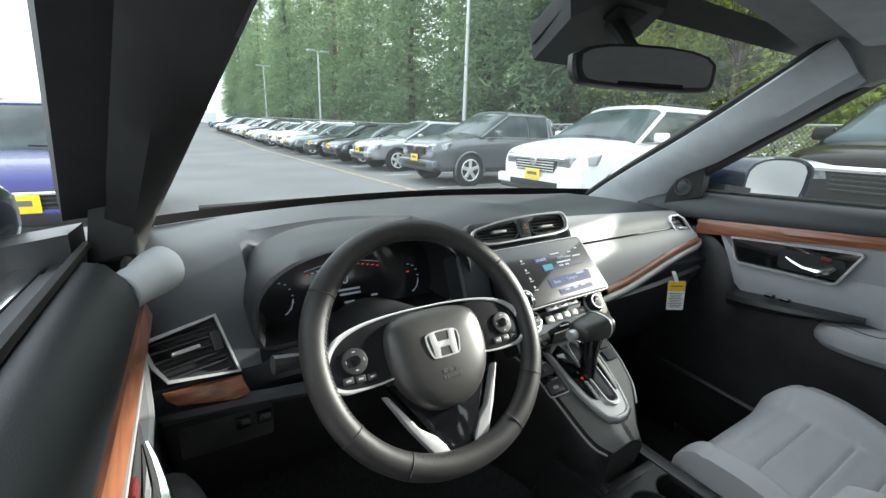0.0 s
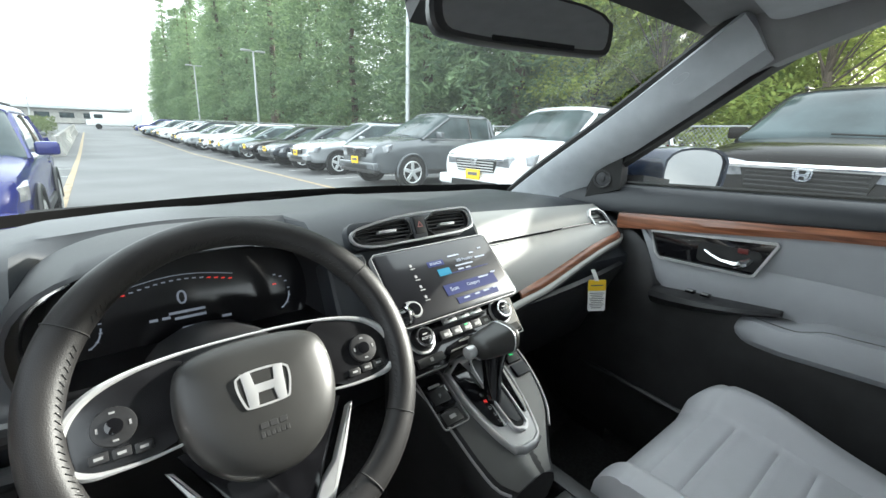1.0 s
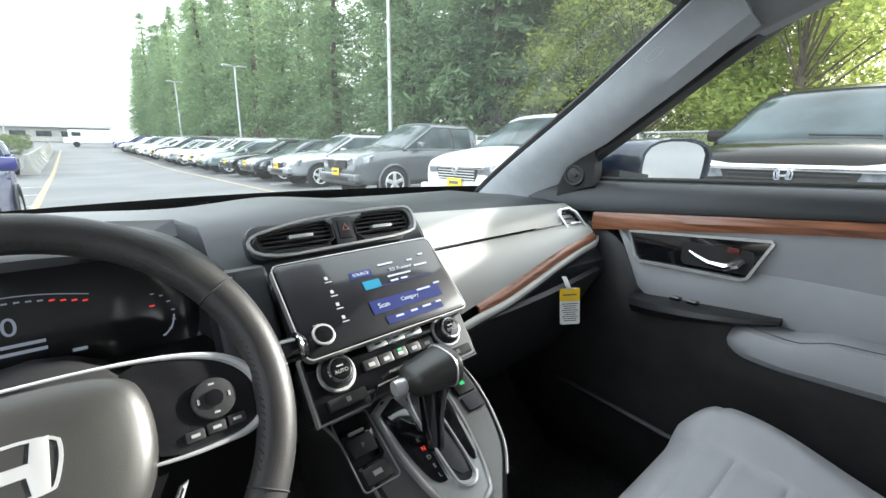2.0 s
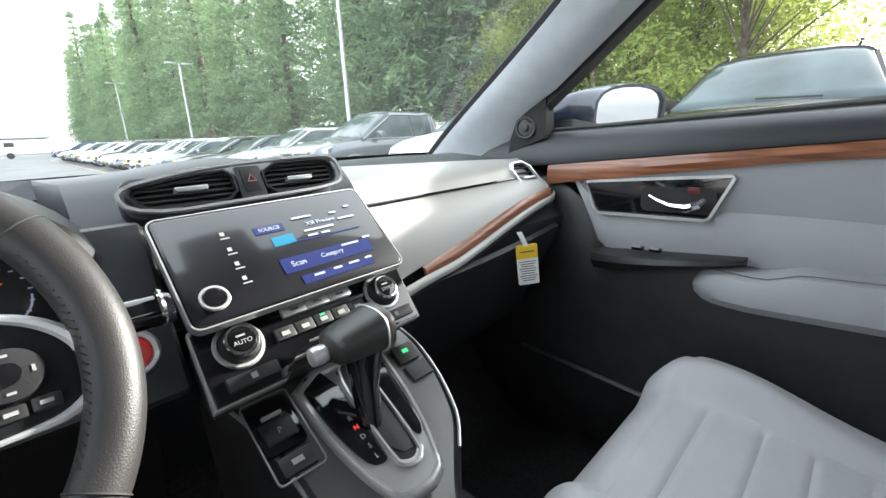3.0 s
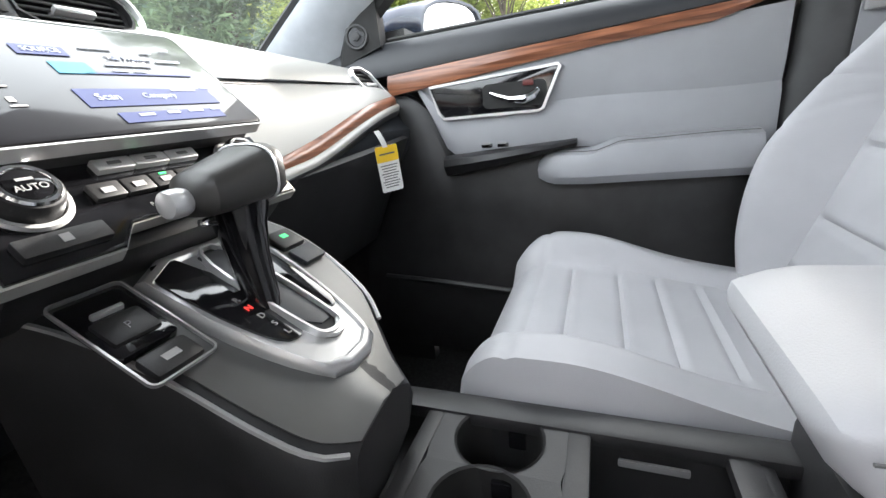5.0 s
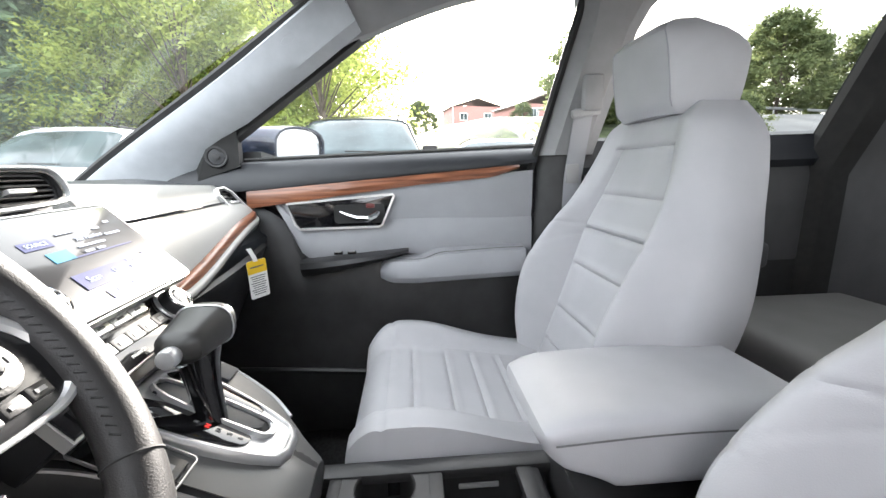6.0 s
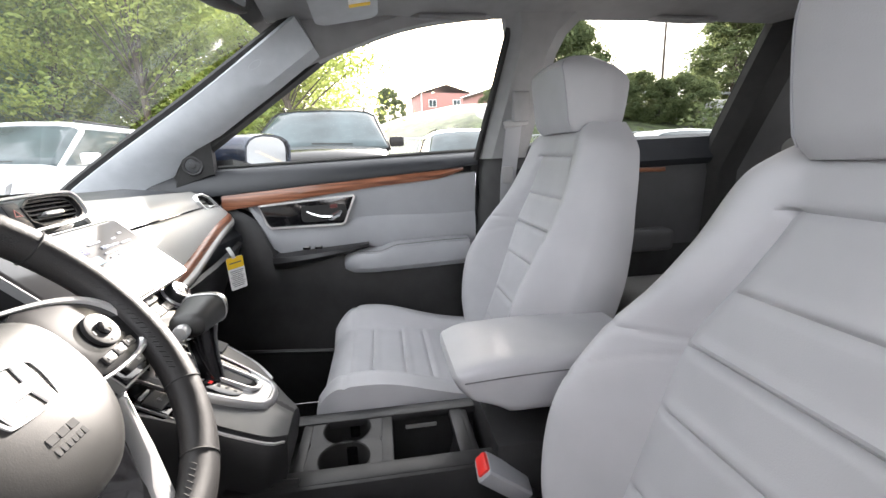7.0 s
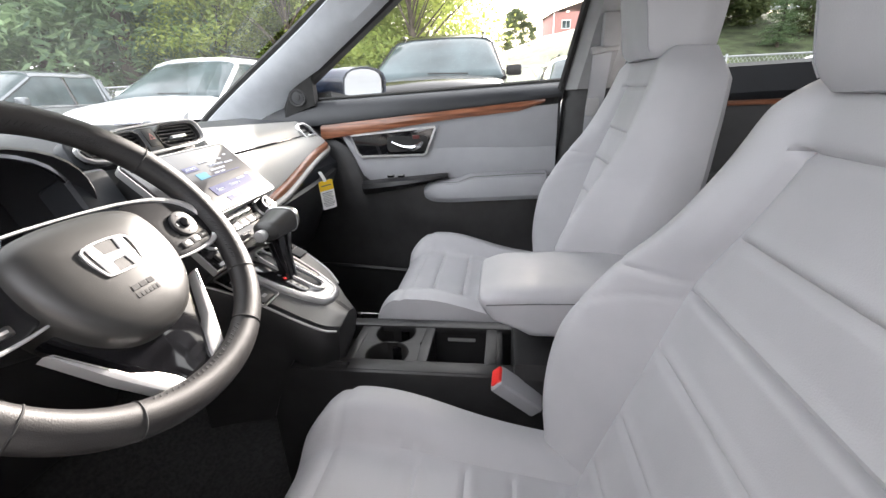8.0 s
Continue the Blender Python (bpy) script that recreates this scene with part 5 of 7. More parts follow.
            # shoulder seam on the bolster
            if a > lw:
                ts = 0.60 + 0.02 * (a - lw) / max(0.01, hw - lw)
                fd = max(0.0, min(1.0, (0.97 - abs(u)) * 6))
                y -= 0.0045 * fd * dent(t - ts, 0.006)
                ts2 = 0.56 - 1.4 * max(0, (a - lw) / max(0.01, hw - lw)) ** 2 * 0.16
                y -= 0.004 * fd * dent(t - ts2, 0.006)
            fr.append((x, y, zz + 0.012 * (1 - u * u) * max(0, (t - 0.9) / 0.1)))
        th_ = lerp(0.17, 0.115, t)
        bk_ = [(hw * (0.985 if abs(s) > 0.99 else s), yc - 0.035 - th_ * max(0.0, 1 - abs(s) ** 3.5) ** 0.55 * (1 - 0.3 * max(0, (t - 0.9) / 0.1)) - 0.02 * (abs(s) > 0.9), z) for s in (0.97, 0.93, 0.85, 0.7, 0.4, 0.0, -0.4, -0.7, -0.85, -0.93, -0.97)]
        rows.append(fr + bk_)
    part("backrest", loft(rows), M["leather"], th, "light grey leather backrest with stitched panels")
    # headrest
    hz = 1.246 + hx
    hy = centre_y(1.25) - 0.002
    rows = []
    for j in range(15):
        t = j / 14
        z = hz + 0.160 * t
        w = spline(t, [(0, 0.092), (0.10, 0.099), (0.6, 0.101), (0.86, 0.094), (1.0, 0.074)])
        wb = spline(t, [(0, 0.102), (0.12, 0.117), (0.55, 0.124), (0.82, 0.116), (1.0, 0.084)])
        fy = hy + 0.026 + 0.022 * t - 0.030 * max(0, (t - 0.84) / 0.16) ** 2 - 0.010 * max(0, 1 - t * 9)
        by = hy - lerp(0.100, 0.118, t) + 0.080 * max(0, (t - 0.62) / 0.38) ** 1.6
        sy = lerp(fy, by, 0.62)
        rows.append([(-wb, sy, z), (-lerp(w, wb, 0.45), lerp(fy, sy, 0.5), z), (-w - 0.004, fy - 0.010, z), (-w + 0.002, fy - 0.002, z), (-w + 0.014, fy + 0.001, z), (-w * 0.4, fy + 0.003, z + 0.002), (w * 0.4, fy + 0.003, z + 0.002), (w - 0.014, fy + 0.001, z), (w - 0.002, fy - 0.002, z), (w + 0.004, fy - 0.010, z), (lerp(w, wb, 0.45), lerp(fy, sy, 0.5), z), (wb, sy, z),
                     (wb * 0.97, by + 0.022, z), (wb * 0.85, by + 0.004, z), (0, by, z), (-wb * 0.85, by + 0.004, z), (-wb * 0.97, by + 0.022, z)])
    hb_ = loft(rows)
    part("headrest", hb_, M["leather"], th, "light grey leather headrest")
    for sx in (-0.07, 0.07):
        pts = [(sx, hy - 0.03, hz - 0.06), (sx, hy - 0.03, hz + 0.03)]
        part("headrest_post", ring(pts, 0.006, 8), M["chrome"], th)
        # headrest edge seam
    for sx in (-1, 1):
        pts = []
        for j in range(15):
            r = rows[j]
            p = Vector(r[3 if sx < 0 else 8])
            pts.append((p.x, p.y + 0.0006, p.z))
        part("headrest_seam", ring(pts[1:-1], 0.0012, 4), M["door_grey"], th)
    return th


seat("passenger_seat", "light grey leather front passenger seat with stitched panels", 0.380, 0.0, dy=0.005)
seat("driver_seat", "light grey leather driver's seat with stitched panels", -0.374, -0.02, -0.038, 0.033, 0.020, -0.075, (0.34, 0.49, 0.62, 0.75))


# ---- doors ----
def door_panel(sd):
    tag = "passenger's" if sd > 0 else "driver's"
    d = thing("door_1" if sd > 0 else "door_2", "closed front " + tag + " door with grey panel, wood strip and padded armrest", "car door", kind="structure")
    out = 0.0 if sd > 0 else 0.004

    def X(v):
        return sd * (v + out)

    def belt(y):     # wood line height along the door
        return 1.096 - 0.078 * (y - 0.20)
    # upper black pad up to the window sill
    rows = []
    for y in np.linspace(0.44 if sd > 0 else 0.165, -0.545, 26):
        s = 1.195 - 0.035 * y
        if y > 0.26:
            s += 0.0
        w = belt(y) + 0.018
        rows.append([(X(0.78), y, s - 0.01), (X(0.742), y, s), (X(0.722), y, s - 0.006), (X(0.704), y, lerp(s, w, 0.4)), (X(0.696), y, lerp(s, w, 0.8)), (X(0.698), y, w), (X(0.78), y, w)])
    part("upper_pad", loft(rows), M["door_black"], d, "black padded door top")
    # wood strip
    rows = []
    for t in np.linspace(0, 1, 28):
        y = lerp(0.225, -0.495, t)
        h = lerp(0.044, 0.026, min(1, t * 1.6)) if t < 0.9 else lerp(0.026, 0.008, (t - 0.9) / 0.1)
        zt = belt(y) + 0.016
        rows.append([(X(0.72), y, zt), (X(0.695), y, zt), (X(0.689), y, zt - h * 0.5), (X(0.694), y, zt - h), (X(0.72), y, zt - h)])
    part("wood_strip", loft(rows), M["wood_door"], d, "reddish brown wood-grain strip")
    # grey panel below
    rows = []
    for t in np.linspace(0, 1, 22):
        y = lerp(0.165, -0.535, t)
        zt = belt(y) - 0.002
        zb = curve(y, [(-0.5, 0.90), (-0.17, 0.93), (0.0, 0.925), (0.14, 0.90)])
        if y > 0.08:
            zb = lerp(0.90, zt - 0.01, (y - 0.08) / 0.085)
        rows.append([(X(0.74), y, zt), (X(0.703), y, zt), (X(0.705), y, lerp(zt, zb, 0.35)), (X(0.712), y, lerp(zt, zb, 0.50)), (X(0.705), y, lerp(zt, zb, 0.56)), (X(0.702), y, lerp(zt, zb, 0.9)), (X(0.708), y, zb), (X(0.75), y, zb)])
    part("grey_panel", loft(rows), M["door_grey"], d, "light grey padded middle panel")
    # black lower panel with a pocket
    rows = []
    for t in np.linspace(0, 1, 22):
        y = lerp(0.34, -0.545, t)
        zt = curve(y, [(-0.5, 0.905), (-0.17, 0.93), (0.08, 0.92), (0.14, 1.03), (0.2, 1.075), (0.3, 1.09)])
        rows.append([(X(0.76), y, zt), (X(0.712), y, zt), (X(0.700), y, zt - 0.03), (X(0.705), y, 0.78), (X(0.690), y, 0.66), (X(0.675), y, 0.60), (X(0.672), y, 0.50), (X(0.69), y, 0.42), (X(0.76), y, 0.40)])
    part("lower_panel", loft(rows), M["hard_black"], d, "black lower door panel")
    part("pocket_edge", ring([(X(0.668), y, 0.61 + 0.02 * math.sin(y * 4)) for y in np.linspace(0.28, -0.42, 16)], 0.008, 6), M["hard_black"], d)
    # handle bezel
    BO = [(0.127, 1.078), (0.110, 1.018), (0.096, 1.004), (-0.112, 1.006), (-0.124, 1.012), (-0.158, 1.090), (-0.152, 1.098)]
    bmx_ = Matrix(((0, 0, -sd, X(0.703)), (1, 0, 0, 0), (0, 1, 0, 0), (0, 0, 0, 1)))
    bz = part("handle_bezel", plate(BO, 0.004, 0.001, bmx_), M["gloss_black"], d, "black handle recess in a silver frame")
    part("bezel_frame", rim_of(BO, 0.0055, 0.009, bmx_), M["silver_paint"], bz, "satin silver frame")
    part("recess", plate(rounded(0.135, 0.05, 0.012, 4, -0.062, 1.045), 0.002, 0, bmx_ @ Matrix.Translation((0, 0, 0.0045))), M["rubber"], bz)
    lp = [(X(0.699 - 0.006), -0.012, 1.052), (X(0.688), -0.03, 1.044), (X(0.683), -0.055, 1.036), (X(0.680), -0.085, 1.034), (X(0.682), -0.105, 1.041), (X(0.69), -0.112, 1.05)]
    part("door_handle", ring(lp, [0.003, 0.005, 0.0065, 0.009, 0.009, 0.006], 8), M["chrome"], bz, "chrome pull handle")
    part("lock_tab", box(0.006, 0.022, 0.012, 0.002, (X(0.696), -0.092, 1.066)), M["lock_red"], bz, "small dark red lock tab")
    # switch ledge
    rows = []
    for t in np.linspace(0, 1, 14):
        y = lerp(0.098, -0.19, t)
        x0 = lerp(0.69, 0.640, max(0.0, math.sin(math.pi * min(1, 0.06 + t * 0.92))) ** 0.55)
        z = lerp(0.925, 0.948, t)
        hh = lerp(1.0, 0.35, t)
        rows.append([(X(0.72), y, z - 0.05 * hh), (X(x0 + 0.02), y, z - 0.045 * hh), (X(x0), y, z - 0.022 * hh), (X(x0 + 0.004), y, z - 0.006 * hh), (X(x0 + 0.016), y, z), (X(0.72), y, z)])
    lg = part("switch_ledge", loft(rows), M["hard_black"], d, "black window switch ledge")
    for k in range(2):
        part("switch", box(0.016, 0.022, 0.008, 0.002, (X(0.672), -0.005 - 0.035 * k, 0.945)), M["gloss_black"], lg)
        part("switch_lip", box(0.004, 0.016, 0.004, 0.001, (X(0.662), -0.005 - 0.035 * k, 0.950)), M["label_white"], lg)
    # padded armrest
    rows = []
    for t in np.linspace(0, 1, 24):
        y = lerp(-0.112, -0.505, t)
        e = max(0, 1 - t * 9) ** 2
        x0 = lerp(0.672, 0.632, min(1, t * 4) ** 0.6) + 0.012 * t
        zt = 0.924 + 0.018 * curve(t, [(0.25, 0), (0.42, 1), (0.9, 1.3)]) - 0.02 * e
        zb = lerp(0.857, 0.868, t) + 0.012 * e
        rows.append([(X(0.72), y, zb), (X(x0 + 0.016), y, zb), (X(x0 + 0.002), y, zb + 0.016), (X(x0), y, lerp(zb, zt, 0.6)), (X(x0 + 0.010), y, zt - 0.006), (X(x0 + 0.03), y, zt), (X(0.72), y, zt + 0.004)])
    ar = part("armrest", loft(rows), M["door_grey"], d, "light grey padded armrest")
    part("armrest_seam", ring([(X(lerp(0.672, 0.632, min(1, t * 4) ** 0.6) + 0.012 * t + 0.018), lerp(-0.125, -0.5, t), 0.9245 + 0.018 * curve(t, [(0.25, 0), (0.42, 1), (0.9, 1.3)])) for t in np.linspace(0.02, 1, 20)], 0.0012, 4), M["print"], ar)
    # mirror sail with the small loudspeaker
    sail = part("sail", loft([[(sd * (0.70), 0.345, 1.14), (sd * (0.705), 0.238, 1.175), (sd * (0.690), 0.232, 1.262), (sd * (0.688), 0.262, 1.275), (sd * (0.69), 0.30, 1.25)],
                              [(sd * (0.755), 0.40, 1.14), (sd * (0.755), 0.245, 1.165), (sd * (0.735), 0.240, 1.285), (sd * (0.735), 0.27, 1.30), (sd * (0.745), 0.34, 1.25)]]), M["rubber"], d, "black corner cover with a small round loudspeaker")
    tp_ = Vector((X(0.697), 0.290, 1.200)) if sd > 0 else Vector((-0.713, 0.215, 1.149))
    tn = frame_of(tp_, (sd * 0.12, -0.95, 0.0), (0, 0, 1))
    if tn.to_3x3().col[2].x * sd > 0:
        tn = frame_of(tp_, (sd * -0.12, 0.95, 0.0), (0, 0, 1))
    part("speaker_ring", ring([tn @ Vector((0.024 * math.cos(a), 0.024 * math.sin(a), 0.002)) for a in np.linspace(0, 6.283, 26, False)], 0.0042, 6, True), M["hard_black"], sail)
    part("speaker_cone", cyl(0.020, 0.006, 22, 0.002, tn @ Matrix.Translation((0, 0, 0.001))), M["soft_black"], sail)
    part("speaker_cap", cyl(0.009, 0.004, 18, 0.0015, tn @ Matrix.Translation((0, 0, 0.006))), M["hard_black"], sail)
    # glass, lower seal and front frame
    gb_ = sheet(lambda u, v: ((lambda y, z: (X(side_x(z) + 0.014), y, z))(lerp(0.24 - 0.36 * v, -0.56 - 0.06 * v, u), lerp(1.17, 1.56, v))), 10, 8)
    if sd > 0:
        pane = part("pane", gb_, M["side_glass"], d, "clear side window pane")
        pane.visible_shadow = False
    part("sill_seal", ring([(X(0.748), y, 1.199 - 0.035 * y) for y in np.linspace(0.24, -0.55, 12)], 0.006, 6), M["rubber"], d, "black window seal")
    rows = []
    for t in np.linspace(0, 1, 20):
        y = lerp(0.262, -0.56, t)
        zt = rail_z(y) if y < -0.09 else lerp(1.462, 1.232, (y + 0.09) / 0.352)
        xi = side_x(zt)
        up_ = 0.024 if y < -0.12 else 0.0
        rows.append([(sd * (xi + 0.006), y, zt - 0.004 + up_), (sd * (xi + (0.075 if y < -0.1 or sd < 0 else 0.032)), y, zt - 0.012 + up_), (sd * (xi + (0.08 if y < -0.1 or sd < 0 else 0.036)), y + 0.02, zt + 0.03), (sd * (xi + 0.01), y + 0.02, zt + 0.03)])
    part("window_frame", loft(rows), M["rubber"], d, "black window frame")
    part("door_skin", box(0.02, 0.98, 0.76, 0.004, (X(0.768), -0.06, 0.80)), M["hard_black"], d)
    return d


door_panel(1)
door_panel(-1)


# ---- rear of the cabin ----
for sd in (1, -1):
    rd = thing("door_3" if sd > 0 else "door_4", "closed rear door with black top and grey armrest", "car door", kind="structure")
    rows = []
    for y in np.linspace(-0.66, -1.52, 16):
        s = 1.235 - 0.02 * (y + 0.66)
        rows.append([(sd * 0.78, y, s - 0.01), (sd * 0.735, y, s), (sd * 0.712, y, s - 0.01), (sd * 0.69, y, s - 0.08), (sd * 0.70, y, s - 0.10), (sd * 0.76, y, s - 0.10)])
    part("upper_pad", loft(rows), M["door_black"], rd, "black padded door top")
    part("wood_strip", box(0.012, 0.50, 0.015, 0.004, (sd * 0.700, -0.94, 1.135), 2), M["wood_door"], rd)
    part("grey_panel", box(0.04, 0.84, 0.32, 0.012, (sd * 0.725, -1.08, 1.03)), M["rear_shade_grey"], rd, "grey middle panel")
    part("armrest", box(0.075, 0.46, 0.075, 0.02, (sd * 0.685, -0.98, 0.90), 4), M["rear_shade_grey"], rd, "grey padded armrest")
    part("lower_panel", box(0.05, 0.84, 0.48, 0.015, (sd * 0.73, -1.08, 0.64)), M["hard_black"], rd)
    pn = part("pane", sheet(lambda u, v: ((lambda z: (sd * (side_x(z) + 0.014), lerp(-0.70 - 0.07 * v, -1.52 + 0.06 * v, u), z))(lerp(1.22, 1.58, v))), 8, 6), M["privacy_glass"], rd, "tinted side window pane")
    pn.visible_shadow = False
    part("side_lining", box(0.05, 0.86, 0.82, 0.012, (sd * 0.715, -1.94, 0.80)), M["hard_black"], rd, "black load bay side lining")
    qt = tagged(link("window_2" if sd > 0 else "window_3", sheet(lambda u, v: ((lambda z: (sd * (side_x(z) + 0.014), lerp(-1.58, -2.05 + 0.1 * v, u), z))(lerp(1.2, 1.56, v))), 6, 6), M["privacy_glass"]), "tinted rear quarter window", "window", kind="structure")
    qt.visible_shadow = False
    sb = thing("seat_belt", "grey front seat belt hanging on the middle pillar", "seat belt")
    part("webbing", sheet(lambda u, v: (sd * (side_x(lerp(1.30, 0.5, v)) - 0.062 - 0.01 * math.sin(v * 3)), lerp(-0.66, -0.612, u) + 0.02 * v, lerp(1.30, 0.5, v)), 2, 14, 0.002), M["door_grey"], sb, "grey woven webbing")
    part("anchor_cover", box(0.024, 0.05, 0.085, 0.009, (sd * (side_x(1.33) - 0.060), -0.652, 1.335), 3), M["headliner"], sb, "grey anchor cover")
    part("loop", box(0.014, 0.075, 0.02, 0.006, (sd * (side_x(1.29) - 0.066), -0.640, 1.290), 2, pose(0, 0, 0, -8)), M["label_white"], sb)
    part("tongue", box(0.012, 0.034, 0.05, 0.004, (sd * (side_x(1.15) - 0.075), -0.625, 1.14), 2), M["label_white"], sb, "pale belt tongue")

rs = thing("bench", "grey leather rear bench seat behind the front seats", "bench")
part("cushion", box(1.32, 0.50, 0.18, 0.05, (0, -1.20, 0.70), 5), M["bench_shade_grey"], rs)
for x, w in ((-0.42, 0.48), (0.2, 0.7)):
    part("backrest", box(w, 0.14, 0.62, 0.05, (x, -1.60, 0.94), 5, pose(0, 0, 0, -18)), M["bench_shade_grey"], rs)
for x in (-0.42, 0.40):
    part("headrest", box(0.24, 0.09, 0.12, 0.04, (x, -1.70, 1.27), 5, pose(0, 0, 0, -12)), M["bench_shade_grey"], rs)

# ---- overhead: mirror, visor, grab handle ----
rm = thing("rear_view_mirror", "black rear view mirror under the windscreen header", "mirror")
mm = frame_of((-0.035, -0.034, 1.445), (0.977, -0.212, 0.01), (0.02, 0.1, 1))
MO = smooth_outline([(-0.128, 0.026), (0.128, 0.030), (0.126, -0.026), (0.10, -0.032), (-0.11, -0.032), (-0.132, -0.02)], 2)
if mm.to_3x3().col[2].y > 0:
    mm = mm @ pose(0, 0, 0, 0, 180, 0)
rows = [[mm @ Vector((x * s, y * s, z)) for x, y in MO] for s, z in ((1.0, 0.0), (1.03, -0.004), (1.02, -0.016), (0.85, -0.034), (0.5, -0.042))]
part("housing", loft(rows), M["hard_black"], rm, "black mirror housing")
part("mirror_glass", plate([(x * 0.93, y * 0.86) for x, y in MO], 0.0012, 0, mm @ Matrix.Translation((0, 0, 0.0002))), M["mirror"], rm, "mirror glass")
part("key_bar", box(0.12, 0.006, 0.002, 0.0006, (0, 0, 0), 1, mm @ Matrix.Translation((0.0, -0.027, 0.002))), M["gloss_black"], rm)
part("arm", ring([(-0.02, 0.0, 1.455), (0.0, 0.04, 1.49), (0.0, 0.07, 1.525)], [0.014, 0.013, 0.018], 10), M["hard_black"], rm)
cb = thing("camera_cover", "black sensor cover behind the mirror at the windscreen top", "sensor cover")
part("cover", loft([[(-0.07, 0.02, 1.585), (-0.06, 0.02, 1.545), (0.06, 0.02, 1.545), (0.07, 0.02, 1.585)], [(-0.10, 0.08, 1.575), (-0.09, 0.08, 1.52), (0.09, 0.08, 1.52), (0.10, 0.08, 1.575)], [(-0.075, 0.19, 1.525), (-0.06, 0.19, 1.475), (0.06, 0.19, 1.475), (0.075, 0.19, 1.525)]]), M["hard_black"], cb)
part("lens_panel", plate(rounded(0.08, 0.03, 0.006, 3), 0.004, 0.001, frame_of((0, 0.188, 1.50), (-1, 0, 0), (0, -0.2, 1))), M["gloss_black"], cb, "glossy sensor panel")
part("side_seam", ring([(-0.092, 0.08, 1.548), (-0.07, 0.185, 1.50)], 0.0015, 5), M["rubber"], cb)
part("side_seam", ring([(0.092, 0.08, 1.548), (0.07, 0.185, 1.50)], 0.0015, 5), M["rubber"], cb)
part("service_lid", plate(rounded(0.07, 0.035, 0.006, 3), 0.003, 0.001, frame_of((0, 0.05, 1.5315), (1, 0, 0), (0, -1, 0.42))), M["rubber"], cb, "black service lid")

for sd in (1, -1):
    vz = thing("sun_visor", "light grey sun visor folded up, with a printed label" if sd > 0 else "light grey sun visor folded up", "sun visor")
    vm_ = frame_of((sd * 0.375, -0.180, 1.566), (1, 0, -sd * 0.12), (0, 1, -0.16))
    part("pad", plate(rounded(0.34, 0.155, 0.03, 5), 0.018, 0.006, vm_ @ Matrix.Translation((0, 0, -0.009))), M["pillar_grey"], vz)
    if sd > 0:
        lbm = vm_ @ Matrix.Translation((0.055, -0.035, -0.0105))
        part("label", box(0.07, 0.05, 0.0008, 0, (0, 0, 0), 1, lbm), M["white_card"], vz, "white label")
        part("label_band", box(0.014, 0.05, 0.0008, 0, (0, 0, 0), 1, lbm @ Matrix.Translation((0.030, 0, -0.0008))), M["yellow_card"], vz, "yellow band")
        for k in range(3):
            part("print_line", box(0.003, 0.03, 0.0005, 0, (0, 0, 0), 1, lbm @ Matrix.Translation((-0.016 + 0.008 * k, 0, -0.0008))), M["print"], vz)
    for yy in ((-0.45,) if sd > 0 else ()) + (-1.12,):
        gh = thing("grab_handle", "grey folding grab handle on the roof rail", "grab handle")
        part("grip", ring([(sd * 0.575, yy + 0.10, 1.565), (sd * 0.560, yy + 0.085, 1.558), (sd * 0.552, yy, 1.552), (sd * 0.560, yy - 0.085, 1.558), (sd * 0.575, yy - 0.10, 1.565)], [0.011, 0.010, 0.010, 0.010, 0.011], 8), M["headliner"], gh)

# ---- outside of the filmed car ----
shell = thing("car_body", "dark blue painted body of the filmed car", "car body", kind="structure")
M["blue_black"] = mat("blue_black", (0.012, 0.02, 0.04), 0.25, metal=0.3, vary=0.1, scale=6, coat=0.6)
part("bonnet", sheet(lambda u, v: (lerp(-0.72, 0.72, u), lerp(cowl_y(lerp(-0.72, 0.72, u)) + 0.05, 1.75 - 0.25 * (2 * u - 1) ** 2, v), 1.085 - 0.10 * v - 0.07 * (2 * u - 1) ** 4 - 0.10 * v ** 4), 20, 14, 0.01), M["blue_black"], shell, "dark blue bonnet")
part("roof", sheet(lambda u, v: (lerp(-0.62, 0.62, u), lerp(-2.45, 0.06, v), roof_z(lerp(-0.62, 0.62, u), lerp(-2.45, 0.06, v)) + 0.045), 14, 18, 0.01), M["blue_black"], shell, "dark blue roof")
part("nose", box(1.7, 0.35, 0.52, 0.09, (0, 1.62, 0.62), 4), M["blue_black"], shell)
part("scuttle", sheet(lambda u, v: (lerp(-0.72, 0.72, u), cowl_y(lerp(-0.72, 0.72, u)) + lerp(-0.02, 0.09, v), 1.085 + 0.01 * math.sin(v * 3)), 20, 4, 0.006), M["rubber"], shell, "black scuttle below the windscreen")
for sd in (1, -1):
    part("side", box(0.10, 2.1, 0.72, 0.04, (sd * 0.86, -0.75, 0.72), 3), M["blue_black"], shell)
    part("side", box(0.10, 1.0, 0.60, 0.05, (sd * 0.84, 0.95, 0.74), 3), M["blue_black"], shell)
    part("side", box(0.10, 0.75, 0.72, 0.05, (sd * 0.85, -2.1, 0.76), 3), M["blue_black"], shell)
    part("sill_line", box(0.03, 0.95, 0.012, 0.004, (sd * 0.80, -0.10, 1.185), 2, pose(0, 0, 0, -2)), M["chrome"], shell, "bright strip along the window sill")
    wpr = thing("wiper", "black wiper arm resting below the windscreen", "wiper")
    part("arm", ring([(sd * 0.25 - 0.35, 0.93, 1.115), (sd * 0.25 - 0.05, 0.90, 1.125), (sd * 0.25 + 0.2, 0.885, 1.127)], 0.008, 6), M["rubber"], wpr)
